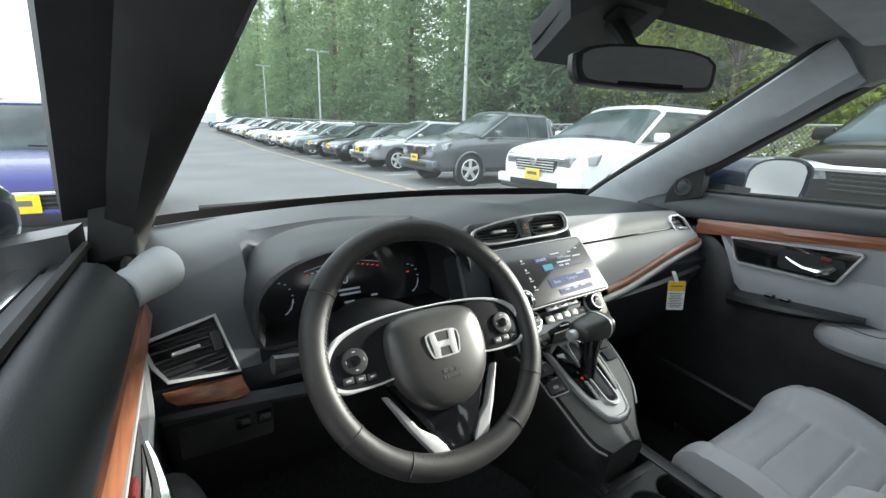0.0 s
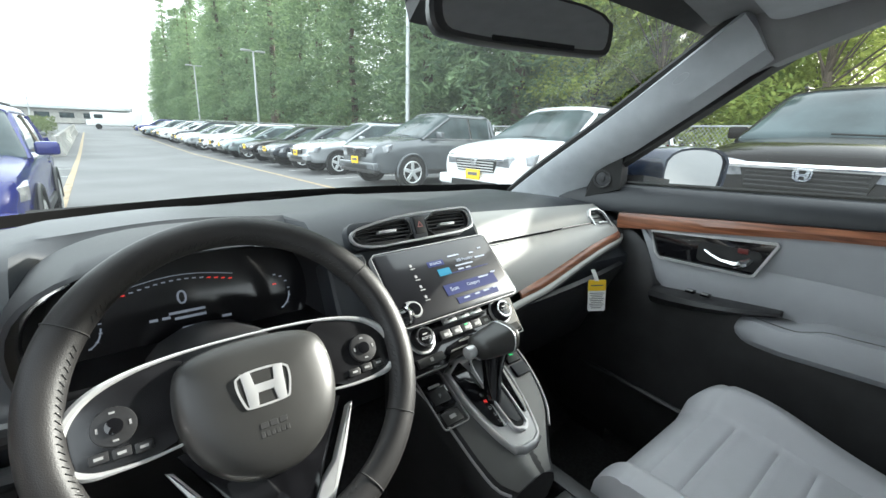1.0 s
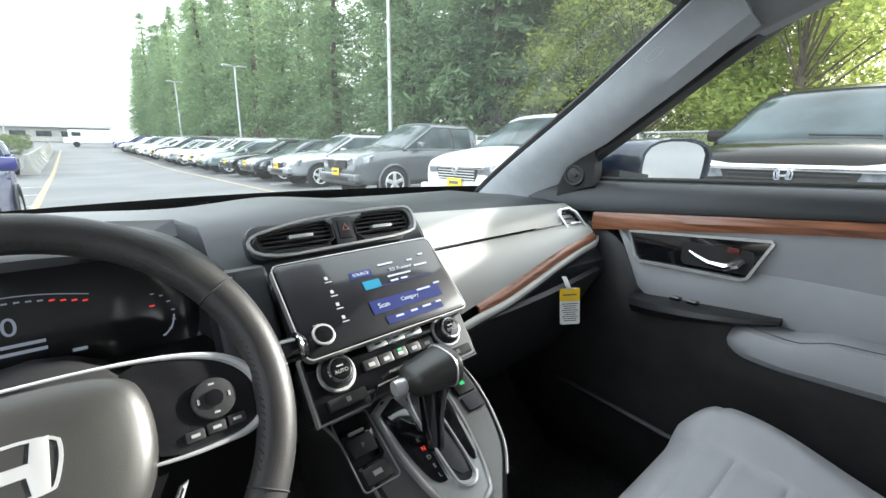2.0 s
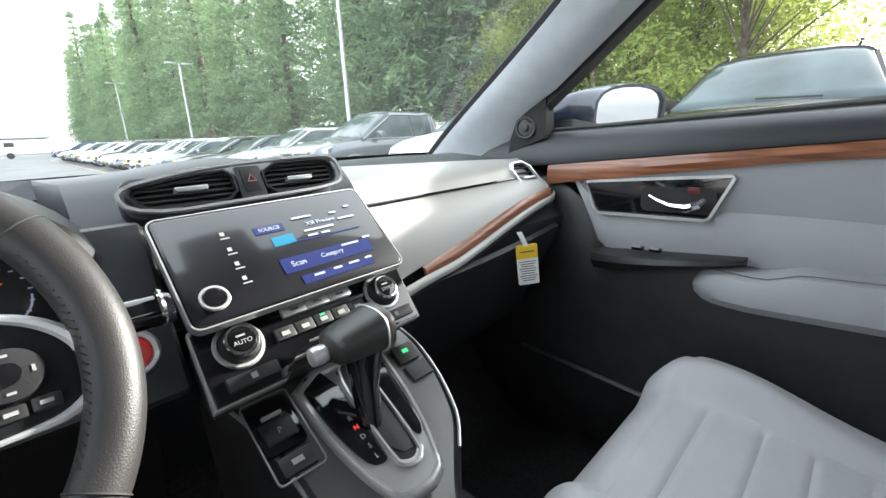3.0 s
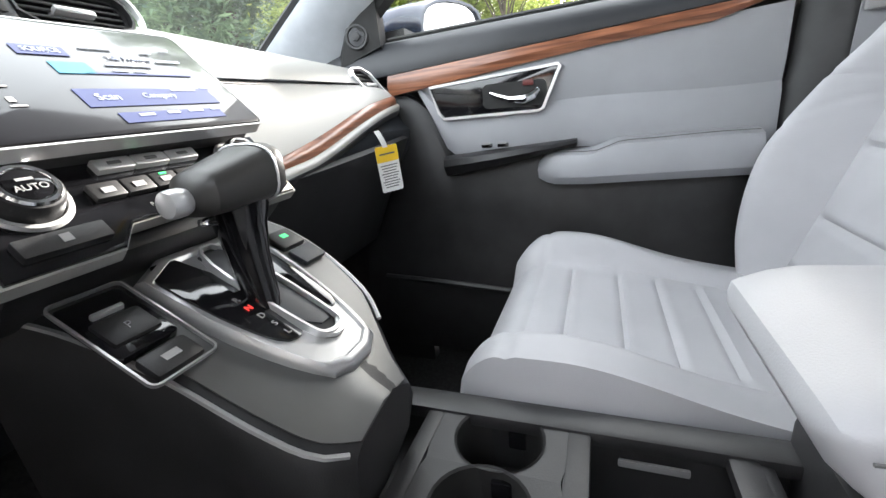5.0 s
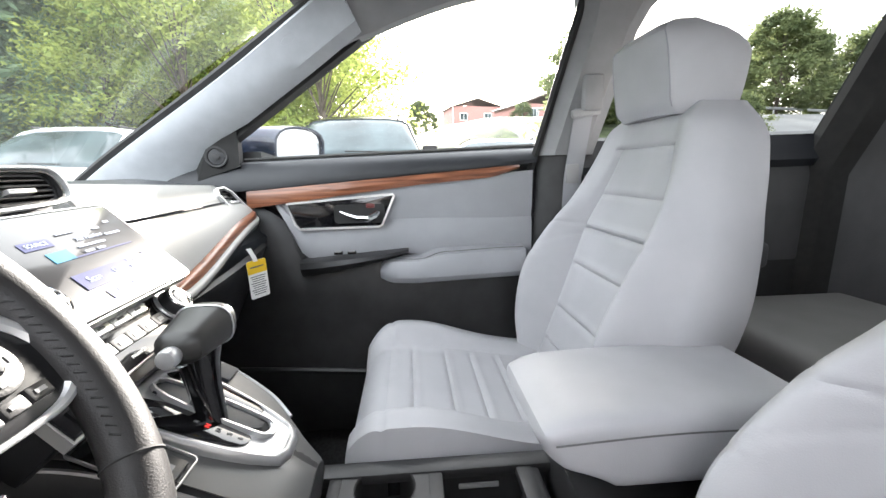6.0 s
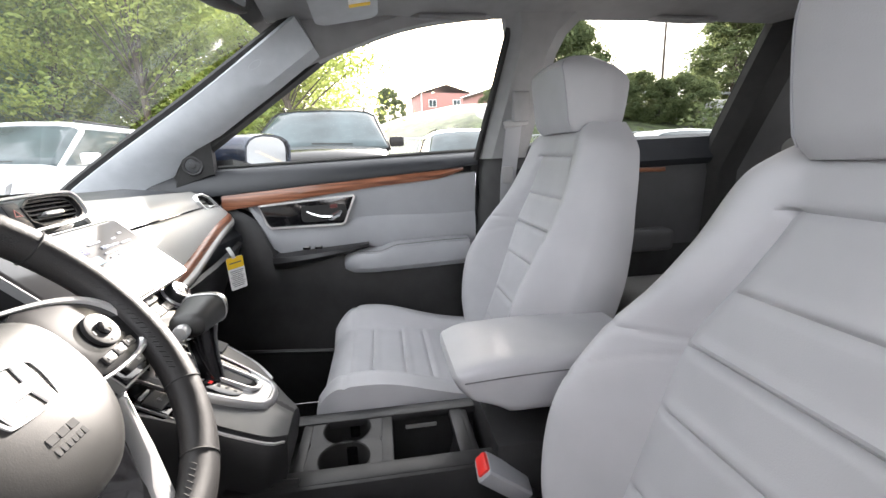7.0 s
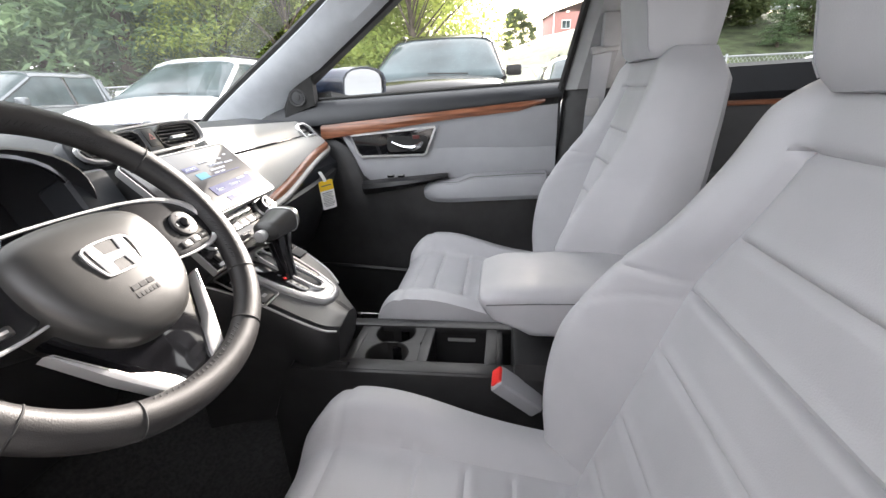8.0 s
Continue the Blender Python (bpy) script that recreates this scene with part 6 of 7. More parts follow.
for sd in (1, -1):
    for yw in (1.15, -1.5):
        wh = thing("car_wheel", "wheel of the filmed car", "wheel")
        part("tyre", ring([(sd * 0.82, yw + 0.26 * math.cos(a), 0.34 + 0.26 * math.sin(a)) for a in np.linspace(0, 6.283, 24, False)], 0.085, 8, True), M["rubber"], wh)
        part("rim", cyl(0.2, 0.12, 24, 0.02, pose(sd * 0.82, yw, 0.34, 0, 90)), M["silver_paint"], wh)

# wing mirrors
for sd in (1, -1):
    wmr = thing("wing_mirror", "dark blue wing mirror with clear glass", "wing mirror")
    mmx = frame_of((sd * 0.945, 0.140, 1.222), (0.87, -0.49 * sd, 0), (0, -0.11, 1))
    if mmx.to_3x3().col[2].y > 0:
        mmx = mmx @ pose(0, 0, 0, 0, 180, 0)
    WO = smooth_outline([(-0.098, 0.070), (0.098, 0.070), (0.108, -0.03), (0.07, -0.074), (-0.085, -0.074), (-0.102, -0.03)] if sd < 0 else [(-0.098, 0.070), (0.098, 0.070), (0.102, -0.03), (0.085, -0.074), (-0.07, -0.074), (-0.108, -0.03)], 2)
    hd = mmx.to_3x3().inverted() @ Vector((-sd * 0.30, 0.95, -0.02))
    rows = [[mmx @ (Vector((x * s, y * s, z)) + hd * f) for x, y in WO] for s, z, f in ((0.96, -0.006, 0), (0.98, 0.006, 0), (1.06, 0.006, 0), (1.10, -0.01, 0), (1.08, -0.01, 0.05), (1.0, -0.01, 0.11), (0.82, -0.01, 0.155), (0.42, -0.01, 0.185))]
    part("housing", loft(rows), M["blue_black"], wmr, "dark blue housing")
    part("mirror_glass", plate([(x * 0.955, y * 0.94) for x, y in WO], 0.0015, 0, mmx @ Matrix.Translation((0, 0, -0.004))), M["mirror"], wmr, "mirror glass")
    part("foot", loft([[(sd * 0.76, 0.30, 1.17), (sd * 0.76, 0.20, 1.17), (sd * 0.76, 0.20, 1.215), (sd * 0.76, 0.30, 1.21)], [(sd * 0.88, 0.25, 1.165), (sd * 0.88, 0.18, 1.165), (sd * 0.88, 0.18, 1.20), (sd * 0.88, 0.25, 1.20)]]), M["hard_black"], wmr, "black mirror foot")


# ---- ground ----
def ground_z(x, y):
    z = 0.020 * max(0.0, y - 26)
    q = max(0.0, min(1.0, (x - 1.2) / 4.5))
    z += 0.10 * q * q * (3 - 2 * q)
    bank = max(0.0, min(1.0, (x - 14) / 26)) * max(0.0, min(1.0, (14 - y) / 22))
    z += 5.6 * bank * bank * (3 - 2 * bank)
    return z


M["asphalt"] = mat("asphalt", (0.165, 0.165, 0.166), 0.9, vary=0.14, scale=0.35, bump=0.6, bscale=60)
M["line_yellow"] = mat("line_yellow", (0.36, 0.28, 0.18), 0.8, vary=0.3, scale=4)
M["line_white"] = mat("line_white", (0.5, 0.5, 0.48), 0.8, vary=0.3, scale=5)
M["verge"] = mat("verge", (0.055, 0.07, 0.03), 0.95, vary=0.5, scale=1.2, bump=1.0, bscale=14)
M["concrete"] = mat("concrete", (0.42, 0.41, 0.39), 0.85, vary=0.15, scale=2, bump=0.3, bscale=40)

gx = sorted(set([-400, -150, -60, -30, -15, -6, 0, 1, 2, 3, 4, 5, 6, 8, 12, 13, 14] + list(range(16, 60, 3)) + [80, 120, 200, 400]))
gy = sorted(set([-400, -200, -120] + list(range(-80, 30, 4)) + [26, 40, 60, 80, 120, 180, 260, 400]))
bm = bmesh.new()
gv = [[bm.verts.new((x, y, ground_z(x, min(y, 140)))) for y in gy] for x in gx]
for i in range(len(gx) - 1):
    for j in range(len(gy) - 1):
        bm.faces.new((gv[i][j], gv[i + 1][j], gv[i + 1][j + 1], gv[i][j + 1]))
tagged(link("ground", bm, M["asphalt"]), "worn grey asphalt of the car lot", "ground", kind="structure")


def strip(name, pts, w, material, label, lift=0.006, n=30):
    """A painted line that follows the ground."""
    (x0, y0), (x1, y1) = pts
    d = Vector((x1 - x0, y1 - y0)).normalized()
    s = Vector((-d.y, d.x)) * w / 2

    def f(u, v):
        x, y = lerp(x0, x1, u) + s.x * (2 * v - 1), lerp(y0, y1, u) + s.y * (2 * v - 1)
        return (x, y, ground_z(x, y) + lift)
    return tagged(link(name, sheet(f, n, 1), material), label, "road marking", kind="structure")


strip("road_marking", ((-1.02, -30), (-1.02, 60)), 0.14, M["line_yellow"], "worn yellow line along the lane")
strip("road_marking", ((4.0, -10), (3.2, 60)), 0.12, M["line_yellow"], "worn yellow line in front of the parked cars")
for k in range(-2, 16):
    y = -0.6 + 2.85 * k
    strip("road_marking", ((4.4, y), (9.6, y)), 0.10, M["line_white"], "worn white bay line", n=4)
for y in (9.2, 12.0, 14.8, 17.6):
    strip("road_marking", ((-1.1, y), (-5.5, y)), 0.10, M["line_white"], "worn white bay line", n=4)
tagged(link("verge", sheet(lambda u, v: (lerp(12.6, 90, u ** 2), lerp(-20, 140, v), ground_z(lerp(12.6, 90, u ** 2), lerp(-20, 140, v)) + 0.05), 24, 50), M["verge"]), "rough green verge behind the fence", "verge", kind="structure")


# ---- parked vehicles ----
def paint(name, c, metal=0.35, rough=0.25):
    return mat(name, c, rough, metal=metal, vary=0.05, scale=3, coat=0.3)


PAINT = {"black": mat("paint_black", (0.010, 0.009, 0.009), 0.15, vary=0.1, scale=3, spec=0.15), "white": paint("paint_white", (0.72, 0.73, 0.74), 0.0), "grey": paint("paint_grey", (0.12, 0.13, 0.14)),
         "silver": paint("paint_silver", (0.42, 0.44, 0.46), 0.5), "blue": paint("paint_blue", (0.010, 0.014, 0.13), 0.1), "dark": paint("paint_dark", (0.03, 0.035, 0.045)), "green": paint("paint_green", (0.25, 0.30, 0.31), 0.5)}
M["car_glass"] = mat("car_glass", (0.045, 0.060, 0.064), 0.05, vary=0.45, scale=1.2, spec=0.14)
M["lamp_glass"] = mat("lamp_glass", (0.25, 0.26, 0.28), 0.15, metal=0.3, vary=0.3, scale=15, coat=0.8)
M["tail_red"] = mat("tail_red", (0.35, 0.01, 0.01), 0.2, vary=0.2, coat=0.6)
M["alloy"] = mat("alloy", (0.58, 0.59, 0.60), 0.35, metal=0.5, vary=0.1)
M["plate_yellow"] = mat("plate_yellow", (0.85, 0.55, 0.01), 0.5, vary=0.05)


def vehicle(kind, colour, at, rz, label, group=""):
    """A parked car whose nose points along its own +y; its middle stands at the thing's origin."""
    pt = PAINT[colour]
    P = {"suv": dict(L=4.9, W=1.98, H=1.76, hood=1.17, belt=1.18, nose=1.00), "compact_suv": dict(L=4.4, W=1.82, H=1.54, hood=1.00, belt=1.00, nose=0.84),
         "pickup": dict(L=5.3, W=1.97, H=1.74, hood=1.14, belt=1.16, nose=1.02), "sedan": dict(L=4.65, W=1.82, H=1.42, hood=0.90, belt=0.92, nose=0.72)}[kind]
    if kind == "suv" and colour == "black":
        P.update(H=1.87, hood=1.26, belt=1.28, nose=1.15)
    L, W, H = P["L"], P["W"], P["H"]
    t = thing("parked_pickup" if kind == "pickup" else "parked_car", label, "pickup" if kind == "pickup" else "car", at, rz, group)
    f, r, hw = L / 2, -L / 2, W / 2
    a_foot = f - (1.2 if kind != "sedan" else 1.22)
    tail_z = {"suv": P["belt"], "compact_suv": P["belt"], "pickup": 1.12, "sedan": 0.98}[kind]
    st = []
    yk = [f, f - 0.05, f - 0.16, f - 0.4, f - 0.8, a_foot + 0.05, a_foot - 0.4, 0.0, r + 1.2, r + 0.5, r + 0.12, r]
    wk = [0.70, 0.82, 0.90, 0.965, 0.985, 0.99, 1.0, 1.0, 1.0, 0.985, 0.94, 0.88]
    drop = [0.30, 0.13, 0.05, 0.01, 0, 0, 0, 0, 0, 0.01, 0.05, 0.16]
    tk = [(lerp(P["nose"], P["hood"], min(1, (f - y) / 1.2) ** 0.75) if y > a_foot else lerp(P["hood"] + 0.03, tail_z, min(1, (a_foot - y) / (a_foot - r)))) - dd for y, dd in zip(yk, drop)]
    for y in sorted(set(list(np.linspace(f, f - 0.5, 12)) + list(np.linspace(f - 0.5, r + 0.5, 22)) + list(np.linspace(r + 0.5, r, 9))), reverse=True):
        w = hw * spline(-y, [(-p, q) for p, q in zip(yk, wk)])
        top = spline(-y, [(-p, q) for p, q in zip(yk, tk)])
        zb = 0.34 + 0.08 * max(0, 1 - min(f - y, y - r) / 0.25)
        crown = 0.045 * min(1, max(0, (y - a_foot + 0.1) / 0.2)) * min(1, (f - y) / 0.35)
        side = [(0.88, zb), (0.955, zb + 0.04), (0.985, zb + 0.12), (0.975, lerp(zb, top, 0.36)), (0.990, lerp(zb, top, 0.52)), (1.0, lerp(zb, top, 0.66)), (0.995, lerp(zb, top, 0.76)), (0.975, lerp(zb, top, 0.86)), (0.945, lerp(zb, top, 0.94)), (0.90, top - 0.012 - crown * 0.4), (0.80, top), (0.62, top + crown * 0.45), (0.34, top + crown * 0.9)]
        st.append([(-w * k, y, z) for k, z in side] + [(0, y, top + crown)] + [(w * k, y, z) for k, z in side[::-1]])
    part("body", loft(st), pt, t, angle=50)
    # cabin
    if kind == "pickup":
        g = [(a_foot, 0.02), (a_foot - 0.95, 0.98), (a_foot - 1.35, 1.03), (a_foot - 2.0, 1.0), (a_foot - 2.35, 0.95), (a_foot - 2.45, 0.02)]
    elif kind == "sedan":
        g = [(a_foot, 0.02), (a_foot - 0.95, 0.95), (a_foot - 1.3, 1.03), (a_foot - 1.9, 1.0), (r + 0.75, 0.55), (r + 0.45, 0.05)]
    else:
        g = [(a_foot, 0.02), (a_foot - 0.90, 0.96), (a_foot - 1.2, 1.03), (a_foot - 2.2, 1.03), (r + 0.42, 0.95), (r + 0.12, 0.3), (r + 0.08, 0.02)]
    belt = P["belt"]

    def sec(y, q, s=1.0):
        zt = lerp(belt - 0.02, H - 0.01, q)
        wb, wt = hw * 0.93 * s, lerp(hw * 0.93, hw * 0.74, q) * s
        half = [(wb, belt - 0.04), (lerp(wb, wt, 0.35), lerp(belt, zt, 0.36)), (lerp(wb, wt, 0.72), lerp(belt, zt, 0.70)), (wt, zt - 0.10 * q), (wt * 0.965, zt - 0.05 * q), (wt * 0.87, zt - 0.018 * q), (wt * 0.6, zt + 0.008 * q)]
        return [(-x, y, z) for x, z in half] + [(0, y, zt + 0.02 * q)] + [(x, y, z) for x, z in half[::-1]]
    ys_ = sorted([p[0] for p in g])
    qs_ = [dict(g)[y] for y in ys_]
    fine = [(y, min(1.03, max(0.0, spline(y, list(zip(ys_, qs_)))))) for y in np.linspace(g[0][0], g[-1][0], 26)]
    part("glasshouse", loft([sec(y, q) for y, q in fine]), M["car_glass"], t, "dark tinted glass", angle=60)
    roof = [[(x * 1.015, y, z + 0.014) for x, y, z in sec(y, q)[3:12]] + [(x * 0.97, y, z - 0.03) for x, y, z in sec(y, q)[3:12][::-1]] for y, q in fine if q > 0.93]
    part("roof", loft(roof), pt, t, "painted roof panel", angle=60)
    for sx in (-1, 1):
        def on(y, q, out=1.02):
            p = sec(y, q)[11]
            return Vector((sx * p[0] * out, y, p[2]))

        def foot(y):
            return Vector((sx * hw * 0.945, y, belt - 0.05))
        part("pillar", ring([foot(g[0][0] - 0.02), on(*g[1])], 0.035, 6), pt, t)
        mids = [lerp(g[1][0], g[-2][0], k) for k in ((0.42, 0.80) if kind != "pickup" else (0.45, 0.95))]
        for ym in mids:
            part("pillar", ring([foot(ym + 0.02), on(ym, 1.0 if kind != "sedan" or ym > -0.8 else 0.8)], 0.032, 6), M["gloss_black"] if ym == mids[0] else pt, t)
        part("pillar", ring([foot(g[-1][0] + 0.05), on(*g[-2])], 0.05, 6), pt, t)
        part("belt_strip", ring([(sx * hw * 0.965, lerp(a_foot - 0.1, r + 0.5, k), belt - 0.03) for k in np.linspace(0, 1, 5)], 0.012, 5), M["chrome"] if kind != "sedan" else M["rubber"], t)
        part("door_seam", box(0.006, 0.008, 0.55, 0, (sx * hw * 1.0, mids[0], 0.75)), M["rubber"], t)
        part("sill", box(0.05, L * 0.50, 0.11, 0.02, (sx * hw * 0.975, 0, 0.37)), M["hard_black"], t)
        part("door_pull", box(0.03, 0.18, 0.025, 0.008, (sx * hw * 1.0, mids[0] + 0.12, belt - 0.16)), pt, t)
        mi = part("mirror", box(0.22, 0.13, 0.15, 0.045, (sx * (hw + 0.08), a_foot - 0.45, belt + 0.06), 3), pt, t)
        part("headlight", loft([[(sx * hw * 0.44, f - 0.03, P["nose"] - 0.10), (sx * hw * 0.44, f + 0.012, P["nose"] - 0.13), (sx * hw * 0.44, f + 0.006, P["nose"] - 0.22), (sx * hw * 0.44, f - 0.06, P["nose"] - 0.22)],
                                [(sx * hw * 0.72, f - 0.10, P["nose"] - 0.06), (sx * hw * 0.72, f - 0.012, P["nose"] - 0.10), (sx * hw * 0.72, f - 0.02, P["nose"] - 0.24), (sx * hw * 0.72, f - 0.14, P["nose"] - 0.24)],
                                [(sx * hw * 0.97, f - 0.42, P["nose"] - 0.02), (sx * hw * 0.985, f - 0.30, P["nose"] - 0.06), (sx * hw * 0.98, f - 0.26, P["nose"] - 0.18), (sx * hw * 0.95, f - 0.36, P["nose"] - 0.20)]]), M["lamp_glass"], t, "clear headlight")
        part("fog_light", box(0.22, 0.05, 0.07, 0.02, (sx * hw * 0.66, f - 0.03, 0.52)), M["gloss_black"], t)
        part("tail_light", box(0.16, 0.10, 0.32 if kind != "sedan" else 0.16, 0.03, (sx * hw * 0.86, r + 0.05, tail_z - 0.16)), M["tail_red"], t, "red tail light")
        for yw in (f - 0.92, r + 0.98):
            R = 0.37 if kind in ("suv", "pickup") else 0.335
            ar = [(sx * (hw + 0.002), yw + (R + 0.045) * math.cos(a), R + (R + 0.045) * math.sin(a)) for a in np.linspace(-0.25, math.pi + 0.25, 18)]
            part("arch", ring(ar, 0.030, 8), M["hard_black"] if kind in ("compact_suv",) else pt, t)
            part("arch_well", cyl(R + 0.055, 0.10, 28, 0.0, pose(sx * (hw - 0.062), yw, R + 0.012, 0, 90)), M["rubber"], t)
            w_ = part("wheel", cyl(R * 0.70, 0.05, 24, 0.01, pose(sx * (hw - 0.030), yw, R, 0, 90)), M["rubber"], t, "alloy wheel")
            part("tyre", ring([(sx * (hw - 0.070), yw + (R - 0.085) * math.cos(a), R + (R - 0.085) * math.sin(a)) for a in np.linspace(0, 6.283, 24, False)], 0.088, 8, True), M["rubber"], w_)
            part("rim", ring([(sx * (hw + 0.002), yw + R * 0.66 * math.cos(a), R + R * 0.66 * math.sin(a)) for a in np.linspace(0, 6.283, 22, False)], 0.018, 5, True), M["alloy"], w_)
            for k in range(5):
                part("spoke", box(0.03, 0.085, R * 0.64, 0.01, (0, 0, 0), 1, pose(sx * (hw - 0.002), yw, R) @ pose(0, 0, 0, 72 * k) @ Matrix.Translation((0, 0, R * 0.33))), M["alloy"], w_)
            part("hub", cyl(0.06, 0.02, 12, 0.005, pose(sx * (hw + 0.010), yw, R, 0, 90)), M["alloy"], w_)
    # nose
    gz = P["nose"] - 0.20
    gr = part("grille", plate([(-hw * 0.50, 0.09), (hw * 0.50, 0.09), (hw * 0.42, -0.13), (-hw * 0.42, -0.13)], 0.03, 0.004, frame_of((0, f - 0.005, gz), (-1, 0, 0), (0, 0, 1))), M["rubber"], t, "black grille")
    if kind in ("suv", "pickup"):
        part("grille_bar", box(hw * 1.30, 0.035, 0.055, 0.012, (0, f + 0.03, gz + 0.075), 2), M["chrome"], gr, "bright bar across the grille")
    else:
        part("grille_bar", box(hw * 0.95, 0.03, 0.03, 0.008, (0, f + 0.03, gz + 0.07), 2), M["chrome"], gr)
    for k in range(4):
        part("grille_slat", box(hw * 0.86, 0.02, 0.018, 0.004, (0, f + 0.026, gz + 0.02 - 0.042 * k), 1), M["hard_black"] if colour == "black" else M["silver_paint"] if kind == "suv" else M["hard_black"], gr)
    cr = part("crest", rim_of(smooth_outline([(-0.075, 0.055), (0.075, 0.055), (0.06, -0.055), (-0.06, -0.055)], 1), 0.014, 0.012, frame_of((0, f + 0.045, gz + 0.01), (-1, 0, 0), (0, 0, 1))), M["chrome"], gr, "chrome crest")
    part("crest_bar", plate([(-0.05, 0.042), (-0.026, 0.042), (-0.02, 0.01), (0.02, 0.01), (0.026, 0.042), (0.05, 0.042), (0.042, -0.042), (0.022, -0.042), (0.017, -0.012), (-0.017, -0.012), (-0.022, -0.042), (-0.042, -0.042)], 0.012, 0, frame_of((0, f + 0.045, gz + 0.01), (-1, 0, 0), (0, 0, 1))), M["chrome"], gr)
    part("bumper", box(W * 0.92, 0.16, 0.17, 0.05, (0, f - 0.04, 0.50), 3), pt, t)
    part("air_intake", box(W * 0.55, 0.03, 0.10, 0.015, (0, f + 0.035, 0.47), 2), M["rubber"], t)
    part("chin", box(W * 0.85, 0.15, 0.09, 0.03, (0, f - 0.06, 0.38), 2), M["hard_black"], t)
    np_ = part("number_plate", box(0.33, 0.012, 0.16, 0.006, (0, f + 0.058, 0.62), 2), M["plate_yellow"], t, "yellow dealer plate")
    part("plate_print", box(0.22, 0.004, 0.05, 0, (0, f + 0.066, 0.63)), M["print"], np_)
    if kind == "pickup":
        part("cargo_bed", box(W * 0.82, 1.35, 0.06, 0.01, (0, r + 0.85, 1.10)), M["rubber"], t)
    if kind in ("suv", "compact_suv"):
        for sx in (-1, 1):
            part("roof_rail", ring([(sx * hw * 0.62, y, H + 0.03) for y in (a_foot - 1.0, a_foot - 1.6, a_foot - 2.4)], 0.018, 6), M["hard_black"], t)
    part("wiper", ring([(-0.45, a_foot + 0.02, P["hood"] + 0.05), (0.1, a_foot - 0.03, P["hood"] + 0.07)], 0.01, 5), M["rubber"], t)
    # pale things seen through the glass
    return t


FX = 4.30
vehicle("suv", "black", (FX + 2.45, 0.55, 0.10), 90, "black parked SUV with a bright grille bar and yellow plate", "cars along the fence")
vehicle("suv", "white", (FX + 2.5, 4.75, 0.10), 90, "white parked SUV with a yellow plate", "cars along the fence")
vehicle("pickup", "grey", (FX + 2.7, 8.85, 0.10), 90, "dark grey parked pickup with a yellow plate", "cars along the fence")
vehicle("compact_suv", "silver", (FX + 2.9, -1.85, 0.10), 90, "silver parked compact SUV with dark glass", "cars along the fence")
vehicle("sedan", "white", (FX + 2.6, -6.0, 0.10), 90, "white parked sedan with dark glass", "cars along the fence")
vehicle("sedan", "grey", (FX + 2.6, -9.0, 0.10), 90, "dark grey parked sedan with dark glass", "cars along the fence")
ROW = [("compact_suv", "silver"), ("sedan", "dark"), ("sedan", "black"), ("sedan", "green"), ("compact_suv", "white"), ("compact_suv", "white"), ("sedan", "silver"), ("sedan", "silver"), ("compact_suv", "dark"), ("sedan", "white"), ("compact_suv", "silver"), ("sedan", "grey"), ("compact_suv", "green"), ("sedan", "dark"), ("sedan", "silver"), ("compact_suv", "blue")]
for k, (kd, co) in enumerate(ROW):
    y = 12.5 + 2.75 * k
    vehicle(kd, co, (FX + 2.3 - 0.03 * (y - 9) + 0.12 * (k % 3), y, ground_z(7, y)), 90 + (k % 3) - 1, {"silver": "silver", "dark": "dark blue-grey", "black": "black", "green": "pale grey-green", "white": "white", "grey": "dark grey", "blue": "blue"}[co] + (" parked compact SUV in a long row" if kd == "compact_suv" else " parked sedan in a long row"), "cars along the fence")
vehicle("compact_suv", "blue", (-1.86, 6.85, 0), 180, "blue parked compact SUV with a yellow plate", "cars beside the lane")
vehicle("sedan", "grey", (-3.0, 24.5, 0), 180, "dark grey parked sedan beside the lane", "cars beside the lane")
vehicle("sedan", "silver", (-5.6, 9.6, 0), 180, "silver parked sedan beside the lane", "cars beside the lane")

# white van across the lane's end
van = thing("parked_van", "white delivery van standing across the lane's end", "van", (2.6, 74, ground_z(2.6, 74)))
part("body", box(5.6, 2.0, 1.75, 0.22, (0, 0, 1.30), 4), PAINT["white"], van)
part("bonnet", box(0.9, 1.9, 0.75, 0.2, (-2.9, 0, 0.82), 4), PAINT["white"], van)
part("side_window", box(0.9, 0.02, 0.5, 0.05, (-2.0, -1.0, 1.65), 2), M["car_glass"], van)
for x in (-2.1, 1.9):
    part("tyre", cyl(0.36, 0.24, 20, 0.04, pose(x, -0.95, 0.36, 90)), M["rubber"], van)

# ---- fence, poles, barrier ----
M["galvanised"] = mat("galvanised", (0.45, 0.46, 0.47), 0.5, metal=0.6, vary=0.1)
fen = thing("fence", "grey chain-link fence behind the parked cars", "fence")
fy0, fy1, fh, fxx = -18.0, 75.0, 1.62, 12.0
k = 0
y = fy0
while y <= fy1:
    part("post", cyl(0.03, fh + 0.08, 10, 0.005, pose(fxx, y, ground_z(fxx, y) + fh / 2 + 0.02)), M["galvanised"], fen)
    y += 3.0
part("top_rail", ring([(fxx, yy, ground_z(fxx, yy) + fh) for yy in np.linspace(fy0, fy1, 32)], 0.022, 6), M["galvanised"], fen)
bm = bmesh.new()
sp, w = 0.10, 0.0045
n = int((fy1 - fy0) / sp)
